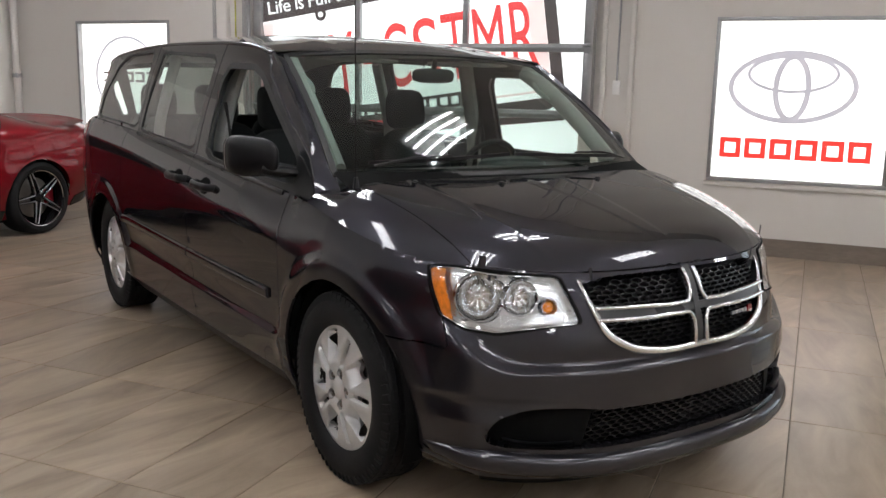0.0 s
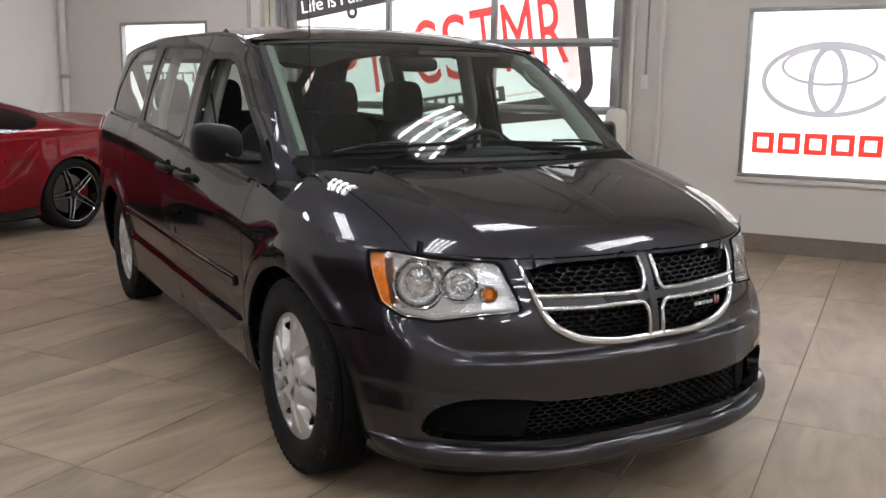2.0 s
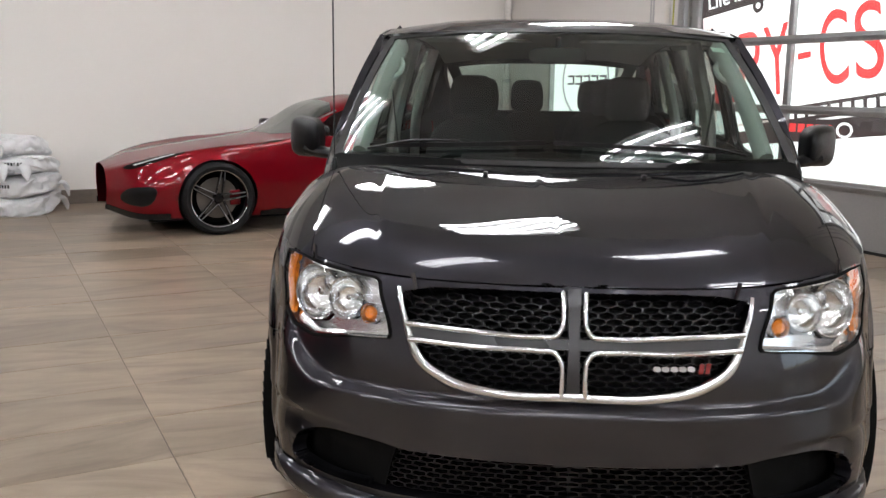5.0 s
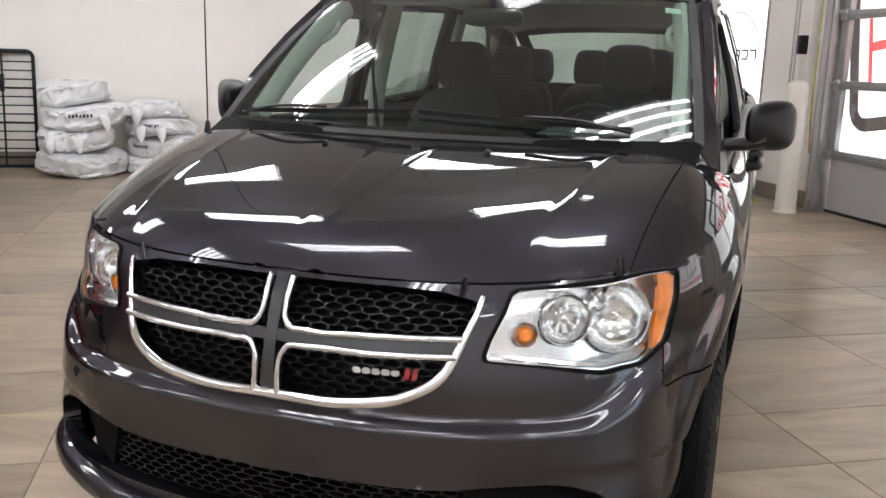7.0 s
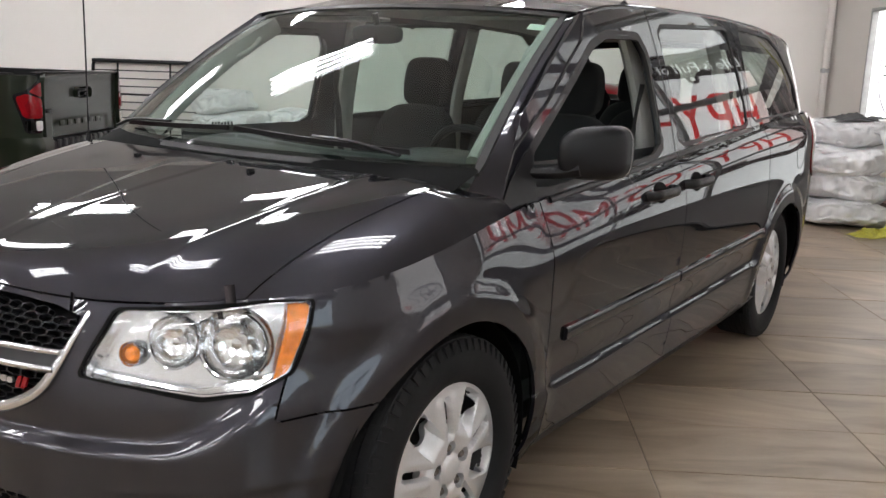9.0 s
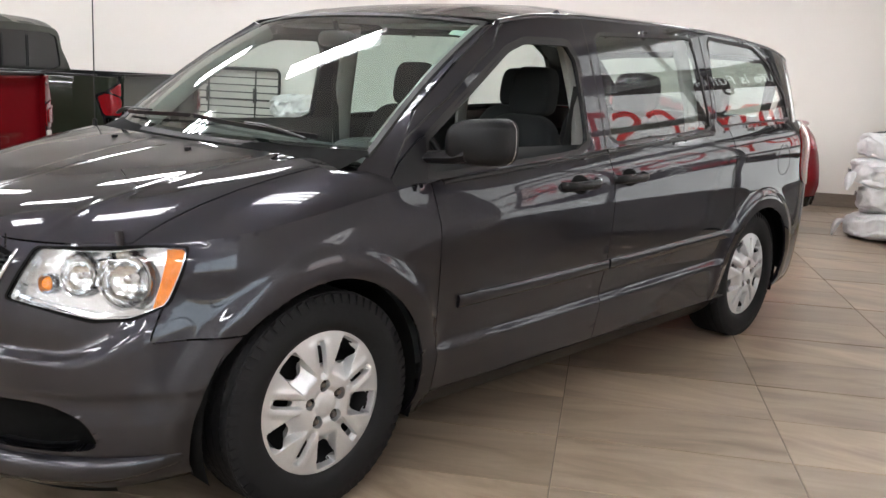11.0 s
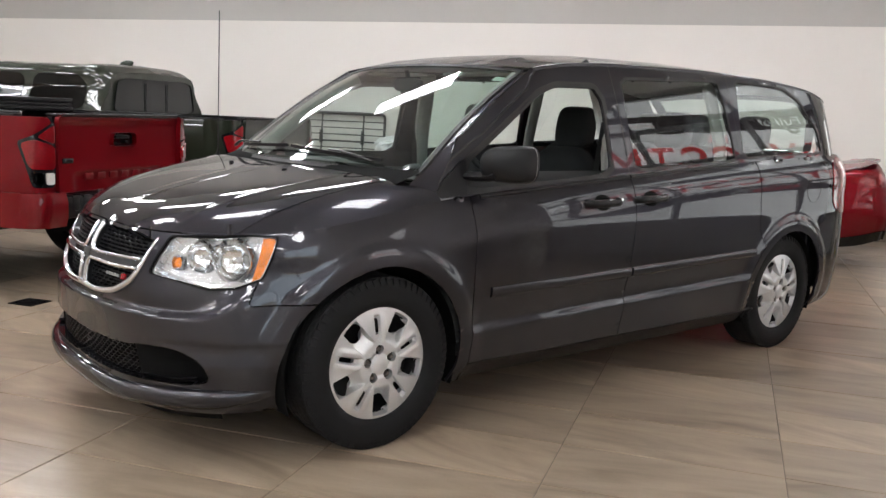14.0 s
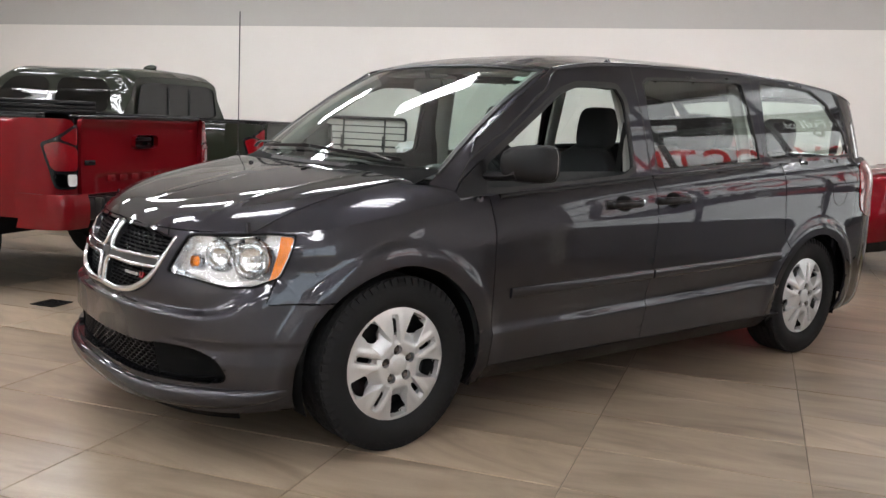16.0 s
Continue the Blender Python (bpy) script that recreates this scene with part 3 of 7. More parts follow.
def bollard(b, a):
    post = thing("bollard", "cream painted round safety post beside the garage door", "bollard", ROOM @ pose(a, b, 0), "door bollards")
    part("shaft", lathe([(0, 0.002), (0.098, 0.002), (0.098, 1.17), (0.096, 1.19)], 32), M["post"], post)
    part("cap", lathe([(0.096, 1.19), (0.088, 1.222), (0.06, 1.245), (0, 1.255)], 32), M["post"], post)
    part("floor_ring", lathe([(0.098, 0.002), (0.112, 0.002), (0.110, 0.02), (0.098, 0.022)], 32), M["post"], post)


bollard(0.94, 4.70)
bollard(4.86, 4.62)
hoist = thing("chain_hoist", "black chain hoist and hanging chain beside the garage door", "chain hoist", ROOM)
part("box", bx((E0 - 0.16, 5.20, 1.50), (E0 - 0.06, 5.28, 1.68), 0.01), M["trim"], hoist)
part("bracket", bx((E0 - 0.08, 5.17, 1.20), (E0 - 0.002, 5.31, 2.35), 0.006), M["wall"], hoist)
link = [(0.004 * math.cos(a), 0.004 * math.sin(a)) for a in (0.3, 1.9, 3.5, 5.0)]
for off in (0.0, 0.035):
    for i in range(56):
        z = 1.22 + i * 0.035
        p = [(E0 - 0.18 - off, 5.24 + (0.009 if i % 2 else 0) * math.cos(2 * math.pi * k / 8), z + 0.022 * math.sin(2 * math.pi * k / 8)) if i % 2 else
             (E0 - 0.18 - off + 0.009 * math.cos(2 * math.pi * k / 8), 5.24, z + 0.022 * math.sin(2 * math.pi * k / 8)) for k in range(8)]
        part("link", sweep(p, link, closed=True, up=(0.3, 1, 0.2)), M["steel"], hoist)
part("cord", sweep(spline([(E0 - 0.06, 5.06, 2.4), (E0 - 0.07, 5.05, 1.6), (E0 - 0.06, 5.06, 0.9), (E0 - 0.05, 5.04, 0.55)], 20), disc(0.008, 8)), M["yellow"], hoist, "faded yellow pull cord")
vent = thing("floor_drain", "small dark square floor drain cover", "floor drain", ROOM @ pose(-2.30, 0.93, 0.002) @ Matrix.Diagonal((0.72, 0.72, 1, 1)))
part("frame", join(bx((-0.13, -0.13, 0), (0.13, -0.115, 0.006)), bx((-0.13, 0.115, 0), (0.13, 0.13, 0.006)), bx((-0.13, -0.115, 0), (-0.115, 0.115, 0.006)), bx((0.115, -0.115, 0), (0.13, 0.115, 0.006))), M["trim"], vent, smooth=0)
part("plate", bx((-0.115, -0.115, 0), (0.115, 0.115, 0.003)), M["dark"], vent, smooth=0)
for i in range(7):
    part("bar", bx((-0.105, -0.10 + i * 0.031, 0.003), (0.105, -0.088 + i * 0.031, 0.006)), M["trim"], vent, smooth=0)


# ceiling fixtures with four tubes each
def ceiling_light(a, b):
    f = thing("ceiling_light", "white four-tube fluorescent ceiling fixture, lit", "ceiling light", ROOM @ pose(a, b, TOP - 0.45), "ceiling lights")
    part("housing", join(bx((-0.62, -0.24, 0.0), (0.62, 0.24, 0.03)), bx((-0.62, -0.09, -0.03), (0.62, 0.09, 0.0))), M["fixture"], f, smooth=0)
    for y in (-0.18, -0.06, 0.06, 0.18):
        part("tube", moved(lathe([(0, -0.58), (0.017, -0.58), (0.017, 0.58), (0, 0.58)], 10, "x"), pose(0, y, -0.055)), M["tube"], f, "glowing tube")
    for x in (-0.5, 0.5):
        part("hanger", sweep([(x, 0, 0.03), (x, 0, 0.45)], disc(0.005, 6)), M["steel"], f)
    return f


first = ceiling_light(-8.7, -7.45)
# in the last row (i = 5), j 0 and 1 are unseen, added to brighten the floor
for i in range(6):
    for j in range(6):
        if (i or j) and not (i == 5 and j in (2, 3, 4)):
            copy_thing(first, ROOM @ pose(-8.7 + 2.5 * i, -7.45 + 2.5 * j, TOP - 0.45))


# ---- the minivan: nose towards -y, front axle at y = 0, wheelbase 3.078 ----
van = thing("minivan", "dark granite-grey metallic minivan with black mirrors and an open driver's window", "minivan")
AXLE, WHEEL_Z = 3.078, 0.345
Y1, Y2 = 0.10, 3.30     # where the flank leaves the nose's and the tail's curve
# nine levels from sill to shoulder: height at nose and flank, nose tip, half width, roundness, tail end, inward bow
LEVEL_ZF = np.array([0.175, 0.235, 0.30, 0.44, 0.568, 0.66, 0.75, 0.83, 0.872])
LEVEL_ZS = np.array([0.20, 0.27, 0.36, 0.50, 0.64, 0.78, 0.915, 1.06, 1.13])
LEVEL_Y0 = np.array([-0.79, -0.836, -0.838, -0.842, -0.852, -0.848, -0.824, -0.788, -0.758])
LEVEL_W = np.array([0.90, 0.935, 0.952, 0.968, 0.980, 0.985, 0.984, 0.948, 0.920])
LEVEL_N = np.array([2.9, 2.9, 2.9, 2.8, 2.58, 2.50, 2.43, 2.52, 2.60])
LEVEL_YR = np.array([4.08, 4.13, 4.15, 4.15, 4.14, 4.12, 4.10, 4.08, 4.05])
LEVEL_FORE = np.array([0, 0, 0, 0, 0, 0, 0.002, 0.024, 0.026])   # the fender's fuller shoulder
LEVEL_BOW = np.array([0.2, 0.2, 0.22, 0.24, 0.28, 0.30, 0.32, 0.22, 0.20])


def eased(xs, ys, wide):
    """A table read with its corners smoothed over a width."""
    lo, hi = xs[0] - 3 * wide, xs[-1] + 3 * wide
    g = np.linspace(lo, hi, 1200)
    d = g[1] - g[0]
    slope0, slope1 = (ys[1] - ys[0]) / (xs[1] - xs[0]), (ys[-1] - ys[-2]) / (xs[-1] - xs[-2])
    v = np.interp(g, xs, ys)
    v = np.where(g < xs[0], ys[0] + slope0 * (g - xs[0]), np.where(g > xs[-1], ys[-1] + slope1 * (g - xs[-1]), v))
    n = max(int(3 * wide / d), 1)
    ker = np.exp(-(np.arange(-n, n + 1) * d / wide) ** 2 / 2)
    ker /= ker.sum()
    big = np.concatenate([v[0] + slope0 * d * np.arange(-n, 0), v, v[-1] + slope1 * d * np.arange(1, n + 1)])
    sm = np.convolve(big, ker, "valid")
    return lambda x: np.interp(x, g, sm)


belt = eased([-0.785, -0.70, -0.63, -0.56, -0.42, -0.30, 0.10, 0.29, 0.45, 1.0, 1.55, 2.45, 3.5, 4.2], [0.868, 0.869, 0.880, 0.890, 0.892, 0.908, 0.978, 1.006, 1.020, 1.062, 1.102, 1.160, 1.205, 1.212], 0.06)


def bow(y):
    return np.where(y < 1.4, -0.05 * ((1.4 - np.minimum(y, 1.4)) / 1.07) ** 2, -0.012 * (np.maximum(y - 2, 0) / 1.5) ** 2)


def tail_in(y):
    """How far the flank has curved in towards the tail."""
    return 0.90 * (1 - (1 - np.clip((y - 3.30) / 0.76, 0, 0.985) ** 3.5) ** (1 / 3.5))


def side_x(y, z):
    """Half width of the upper flank: glass, pillars."""
    y = np.asarray(y, float)
    return 0.918 - (z - 1.12) * 0.20 - 0.19 * np.maximum(z - 1.12, 0) ** 2 + bow(y) - tail_in(y)


# table of plan curves, column by column
_u = np.concatenate([np.linspace(0, 1, 500)[:-1] ** 1.0, 1 + np.linspace(0, 1, 500)[:-1], 2 + np.linspace(0, 1, 300)])


_ramp = np.cumsum(np.interp(np.linspace(0, 1, 201), [0, 0.25, 0.72, 1], [0.0, 1, 1, 0.5]))
_ramp = (_ramp - _ramp[0]) / (_ramp[-1] - _ramp[0])


def climb(t):
    """An even climb with soft ends."""
    return np.interp(t, np.linspace(0, 1, 201), _ramp)


def plan(u):
    u = np.asarray(u, float)[:, None]
    ph = np.clip(u, 0, 1) * math.pi / 2
    y_side = Y1 + (Y2 - Y1) * np.clip(u - 1, 0, 1)
    pr = np.clip(u - 2, 0, 1) * math.pi / 2
    w = LEVEL_W + LEVEL_BOW * bow(y_side) + LEVEL_FORE * np.clip((0.45 - y_side) / 0.35, 0, 1)
    x = w * np.sin(np.maximum(ph, 1e-9)) ** (2 / LEVEL_N) * np.maximum(np.cos(pr), 1e-9) ** (2 / 3.5)
    y = np.where(u < 1, Y1 - (Y1 - LEVEL_Y0) * np.maximum(np.cos(ph), 1e-9) ** (2 / LEVEL_N), y_side)
    y = np.where(u > 2, Y2 + (LEVEL_YR - Y2) * np.sin(np.maximum(pr, 1e-9)) ** (2 / 3.5), y)
    rise = climb((y[:, 8:9] + 0.60) / 0.70)
    zs = np.repeat(LEVEL_ZS[None, :], len(u), 0).copy()
    zs[:, 8] = belt(y[:, 8])
    fore = np.clip((0.9 - y[:, 8]) / 0.5, 0, 1)
    zs[:, 7] = np.maximum(zs[:, 8] - 0.045 - 0.020 * fore, 0.915 - 0.2 * fore)
    zs[:, 6] = zs[:, 6] + fore * (zs[:, 8] - 0.165 - zs[:, 6])
    zs[:, 5] = np.minimum(zs[:, 5], zs[:, 6] - 0.09)
    z = LEVEL_ZF + (zs - LEVEL_ZF) * rise
    z[:, 8] = belt(y[:, 8])
    z[:, 7] = np.minimum(z[:, 7], z[:, 8] - 0.035)
    z[:, 6] = np.minimum(z[:, 6], z[:, 7] - 0.035)
    return x, y, z


_px, _py, _pz = plan(_u)
_d = np.hypot(np.diff(_px[:, 4]), np.diff(_py[:, 4]))
_arc = np.concatenate([[0], np.cumsum(_d)])
_k1 = int(np.argmin(abs(_u - 1)))
_s = _arc - _arc[_k1] + Y1
_mid = (_u >= 1) & (_u <= 2)
_s = np.where(_mid, _py[:, 4], np.where(_u < 1, _s, _arc - _arc[int(np.argmin(abs(_u - 2)))] + Y2))
NOSE, TAIL = _s[0], _s[-1]


def skin(s, z, out=0.0):
    """The lower body's surface: s runs round the car from the nose's middle (NOSE) along the flank (s = y) to the tail, z is height."""
    s, z = np.atleast_1d(np.asarray(s, float)), np.atleast_1d(np.asarray(z, float))
    s, z = np.broadcast_arrays(s, z)
    shape, s, z = s.shape, s.ravel(), z.ravel()
    X = np.stack([np.interp(s, _s, _px[:, k]) for k in range(9)], 1)
    Y = np.stack([np.interp(s, _s, _py[:, k]) for k in range(9)], 1)
    Z = np.stack([np.interp(s, _s, _pz[:, k]) for k in range(9)], 1)
    zc = np.clip(z, Z[:, 0] - 0.03, Z[:, 8] + 0.02)
    i = np.clip((zc[:, None] >= Z[:, 1:-1]).sum(1), 0, 7)
    r = np.arange(len(s))
    h = Z[r, i + 1] - Z[r, i]
    t = (zc - Z[r, i]) / h

    def herm(V):
        m = np.empty_like(V)
        dz = np.diff(Z, axis=1)
        sl = np.diff(V, axis=1) / dz
        m[:, 1:-1] = (sl[:, :-1] * dz[:, 1:] + sl[:, 1:] * dz[:, :-1]) / (dz[:, 1:] + dz[:, :-1])
        m[:, 0], m[:, -1] = sl[:, 0], sl[:, -1]
        a, b, ma, mb = V[r, i], V[r, i + 1], m[r, i] * h, m[r, i + 1] * h
        inside = (2 * t**3 - 3 * t**2 + 1) * a + (t**3 - 2 * t**2 + t) * ma + (3 * t**2 - 2 * t**3) * b + (t**3 - t**2) * mb
        return np.where(t < 0, a + ma * t, np.where(t > 1, b + mb * (t - 1), inside))

    x, y = herm(X), herm(Y)
    for c, R in ((0.0, 0.430), (AXLE, 0.415)):   # wheel-arch flares
        q = np.hypot(s - c, z - WHEEL_Z)
        x = x + (0.008 * np.exp(-((q - R) / 0.10) ** 2) + 0.013 / (1 + np.exp((q - R - 0.072) / 0.008))) * np.clip((z - 0.15) / 0.3, 0, 1) * np.clip((x - 0.6) / 0.2, 0, 1)
    # crease low on the doors
    along = np.clip((s - 0.40) / 0.10, 0, 1) * np.clip((2.66 - s) / 0.06, 0, 1)
    zl = 0.432 + 0.024 * s
    x = x + along * (0.013 / (1 + np.exp((z - zl) / 0.0035)) - 0.006 * np.exp(-((z - zl - 0.05) / 0.05) ** 2))
    # the bumper stands proud of grille and lamps below a sharp line that climbs to the lamps' outer corners
    turn = np.clip((y + 0.70) / 0.24, 0, 1)
    line = 0.578 + 0.125 * turn ** 2 * (3 - 2 * turn)
    fold = np.clip((-0.40 - y) / 0.20, 0, 1)
    proud = 0.036 / (1 + np.exp((z - line) / (0.0035 + 0.020 * turn))) * fold ** 2 * (3 - 2 * fold)
    nx = np.clip(x / 0.985, 0, 1) ** 1.6
    x, y = x + proud * nx, y - proud * np.sqrt(1 - nx**2)
    # the bumper's corner steps in below a crease
    step = 0.007 / (1 + np.exp((z - 0.478) / 0.004)) * np.clip((x - 0.50) / 0.12, 0, 1) * np.clip((-0.30 - y) / 0.15, 0, 1) * np.clip((z - 0.40) / 0.05, 0, 1)
    x, y = x - 0.4 * step, y + step
    # the sill tucks under
    x = x - 0.030 * np.clip((0.285 - z) / 0.085, 0, 1) * np.clip((s - 0.46) / 0.02, 0, 1) * np.clip((2.85 - s) / 0.06, 0, 1)
    p = np.stack([x, y, zc], 1)
    return p.reshape(*shape, 3)


def skin_n(s, z):
    e = 0.004
    s, z = np.broadcast_arrays(np.atleast_1d(np.asarray(s, float)), np.atleast_1d(np.asarray(z, float)))
    a = skin(s + e, z) - skin(s - e, z)
    b = skin(s, z + e) - skin(s, z - e)
    n = np.cross(a, b)
    n = n / np.maximum(np.linalg.norm(n, axis=-1, keepdims=True), 1e-9)
    return n


def skin_at(s, z, out):
    return skin(s, z) + skin_n(s, z) * np.asarray(out)[..., None]


def s_of(x, y, z):
    """Where along the skin a place lies."""
    ss = np.linspace(NOSE, 3.4, 3000)
    p = skin(ss, np.full_like(ss, z))
    return float(ss[np.argmin((p[:, 0] - x) ** 2 + (p[:, 1] - y) ** 2)])


# outlines in the flat plan of the skin
def poly_d(poly):
    """Signed distance to a polygon, negative inside."""
    P = np.array(poly, float)

    def d(S, Z):
        q = np.stack([S, Z], -1)[..., None, :]
        a, b = P, np.roll(P, -1, 0)
        ab = b - a
        t = np.clip(((q - a) * ab).sum(-1) / (ab * ab).sum(-1), 0, 1)
        dist = np.sqrt((((a + t[..., None] * ab) - q) ** 2).sum(-1)).min(-1)
        up = (a[:, 1] > q[..., 1]) != (b[:, 1] > q[..., 1])
        cross = a[:, 0] + (q[..., 1] - a[:, 1]) / np.where(ab[:, 1] == 0, 1e-12, ab[:, 1]) * ab[:, 0]
        inside = (up & (q[..., 0] < cross)).sum(-1) % 2 == 1
        return np.where(inside, -dist, dist)
    return d


def round_d(cs, cz, r):
    return lambda S, Z: np.hypot(S - cs, Z - cz) - r


def cut_d(keep, *away):
    def d(S, Z):
        v = keep(S, Z)
        for a in away:
            v = np.maximum(v, -a(S, Z))
        return v
    return d


def soften(poly, times=2, k=0.22):
    """Corners cut round."""
    p = np.array(poly, float)
    for _ in range(times):
        q = np.roll(p, -1, 0)
        p = np.stack([p + (q - p) * k, q + (p - q) * k], 1).reshape(-1, 2)
    return [tuple(v) for v in p]


def trimmed(dist, lo, hi, step, place):
    """A grid over lo..hi trimmed to where dist is negative, its rim pulled onto the outline, laid out by place(S, Z)."""
    ns, nz = max(int((hi[0] - lo[0]) / step[0]), 2), max(int((hi[1] - lo[1]) / step[1]), 2)
    S, Z = np.meshgrid(np.linspace(lo[0], hi[0], ns + 1), np.linspace(lo[1], hi[1], nz + 1), indexing="ij")
    for _ in range(3):
        d = dist(S, Z)
        e = 1e-4
        gs, gz = (dist(S + e, Z) - dist(S - e, Z)) / (2 * e), (dist(S, Z + e) - dist(S, Z - e)) / (2 * e)
        g = np.maximum(gs**2 + gz**2, 0.2)
        near = abs(d) < 0.62 * max(step)
        S, Z = np.where(near, S - d * gs / g, S), np.where(near, Z - d * gz / g, Z)
    d = dist(S, Z)
    d = np.where(abs(d) < 0.12 * min(step), 0, d)
    idx = np.arange(S.size).reshape(S.shape)
    ok = (d[:-1, :-1] <= 0) & (d[1:, :-1] <= 0) & (d[1:, 1:] <= 0) & (d[:-1, 1:] <= 0)
    q = np.stack([idx[:-1, :-1], idx[1:, :-1], idx[1:, 1:], idx[:-1, 1:]], -1)
    faces = [tuple(int(v) for v in f) for f in q[ok]]
    tri = ((d[:-1, :-1] <= 0).astype(int) + (d[1:, :-1] <= 0) + (d[1:, 1:] <= 0) + (d[:-1, 1:] <= 0)) == 3
    for f, dd in zip(q[tri], np.stack([d[:-1, :-1], d[1:, :-1], d[1:, 1:], d[:-1, 1:]], -1)[tri]):
        faces.append(tuple(int(v) for v, w in zip(f, dd) if w <= 0))
    P = place(S.ravel(), Z.ravel())
    return [tuple(v) for v in P], faces


def shell(geo, thick=0.012, side=1, both=False):
    """A bmesh of a trimmed sheet with its rim turned in; side -1 mirrors it, both joins the two halves."""
    bm = bmesh.new()
    vs = [bm.verts.new(v) for v in geo[0]]
    for f in geo[1]:
        if len(set(f)) > 2:
            bm.faces.new([vs[i] for i in f])
    bmesh.ops.delete(bm, geom=[v for v in bm.verts if not v.link_faces], context="VERTS")
    bmesh.ops.remove_doubles(bm, verts=bm.verts[:], dist=0.0004)
    if both:
        ret = bmesh.ops.duplicate(bm, geom=bm.verts[:] + bm.edges[:] + bm.faces[:])
        dup = [e for e in ret["geom"] if isinstance(e, bmesh.types.BMVert)]
        for v in dup:
            v.co.x *= -1
        bmesh.ops.reverse_faces(bm, faces=[e for e in ret["geom"] if isinstance(e, bmesh.types.BMFace)])
        bmesh.ops.remove_doubles(bm, verts=[v for v in bm.verts if abs(v.co.x) < 0.003], dist=0.006)
    elif side < 0:
        for v in bm.verts:
            v.co.x *= -1
        bmesh.ops.reverse_faces(bm, faces=bm.faces[:])
    bm.normal_update()

    def broad(v):
        n = Vector()
        for f in v.link_faces:
            n += f.normal * f.calc_area()
        return n.normalized()
    if thick:
        bad = [f for f in bm.faces if any(f.normal.dot(broad(v)) < 0.2 for v in f.verts)]
        if bad:
            bmesh.ops.delete(bm, geom=bad, context="FACES")
        rim = [e for e in bm.edges if e.is_boundary]
        nrm = {v: broad(v) for e in rim for v in e.verts}
        ret = bmesh.ops.extrude_edge_only(bm, edges=rim)
        new_v = [g for g in ret["geom"] if isinstance(g, bmesh.types.BMVert)]
        old = {tuple(round(c, 6) for c in v.co): n for v, n in nrm.items()}
        for v in new_v:
            n = old.get(tuple(round(c, 6) for c in v.co))
            if n is not None:
                v.co = v.co - n * thick
        for e in rim:
            e.smooth = False
    return bm


def skin_panel(name, dist, lo, hi, step, m, label="", out=0.0, thick=0.012, sides=(1, -1), both=False, parent=None, sink=None):
    dip = lambda S: sink[2] * np.clip((S - sink[0]) / (sink[1] - sink[0]), 0, 1) ** 1.4 if sink else 0 * S   # noqa: E731
    geo = trimmed(dist, lo, hi, step, lambda S, Z: skin_at(S, Z, np.full(S.shape, out) - dip(S)) if out else skin(S, Z))
    for side in ((1,) if both else sides):
        ob = part(name, shell(geo, thick, side, both), m, parent or van, label, smooth=1.2)
    return ob


def skin_strip(name, points, wide, out, m, n=40, thick=0.006, sides=(1, -1), label="", parent=None, smooth_path=True):
    """A thin raised strip that follows the skin."""
    pts = spline(points, n) if smooth_path else np.array(points, float)
    d = np.gradient(pts, axis=0)
    d /= np.maximum(np.linalg.norm(d, axis=1, keepdims=True), 1e-9)
    side = np.stack([-d[:, 1], d[:, 0]], 1)
    rows = []
    for k, o in ((-0.5, -0.002), (-0.5, out * 0.6), (-0.32, out), (0.32, out), (0.5, out * 0.6), (0.5, -0.002)):
        q = pts + side * wide * k
        rows.append(skin_at(q[:, 0], q[:, 1], np.full(len(q), o)))
    V = np.stack(rows, 1)
    vs = [tuple(v) for v in V.reshape(-1, 3)]
    k = len(rows)
    fs = [(i * k + j, (i + 1) * k + j, (i + 1) * k + j + 1, i * k + j + 1) for i in range(len(pts) - 1) for j in range(k - 1)]
    fs += [tuple(range(k)), tuple((len(pts) - 1) * k + j for j in range(k))[::-1]]
    for sd in sides:
        ob = part(name, shell((vs, fs), 0, sd), m, parent or van, label, smooth=0.9)
    return ob


# headlamp outline on the skin
S_IN_T, S_IN_B = s_of(0.510, -0.682, 0.852), s_of(0.485, -0.742, 0.713) - 0.018
S_MID, S_OUT_B, S_OUT_T = s_of(0.700, -0.610, 0.69), s_of(0.836, -0.474, 0.716), s_of(0.824, -0.400, 0.876)
LAMP = soften([(S_IN_B, 0.716), (S_IN_B + 0.13, 0.703), (S_MID, 0.680), (S_MID + 0.10, 0.690), (S_OUT_B, 0.728), (S_OUT_T, 0.884), (S_OUT_T - 0.11, 0.886), (S_MID, 0.876), (S_IN_T, 0.862)], 2, 0.06)
lamp_d = poly_d(LAMP)
FSEAM = s_of(0.84, -0.53, 0.63)
DOOR_F, DOOR_M, DOOR_R, SILL = 0.475, 1.535, 2.60, 0.285
arch_f, arch_r = round_d(0.0, WHEEL_Z, 0.415), round_d(AXLE, WHEEL_Z, 0.402)
GR_T, GR_B = 0.855, 0.588                # grille, top and bottom
S_GR = s_of(0.474, -0.745, 0.842)
GRILLE = soften([(NOSE - 0.3, GR_B + 0.0), (s_of(0.20, -0.87, 0.595), 0.592), (s_of(0.345, -0.85, 0.62), 0.622), (s_of(0.43, -0.79, 0.72), 0.72), (S_GR, GR_T), (NOSE - 0.3, GR_T)], 2, 0.16)
grille_d = poly_d(GRILLE)
gap = 0.0022


def inset(d, by=gap):
    return lambda S, Z: d(S, Z) + by


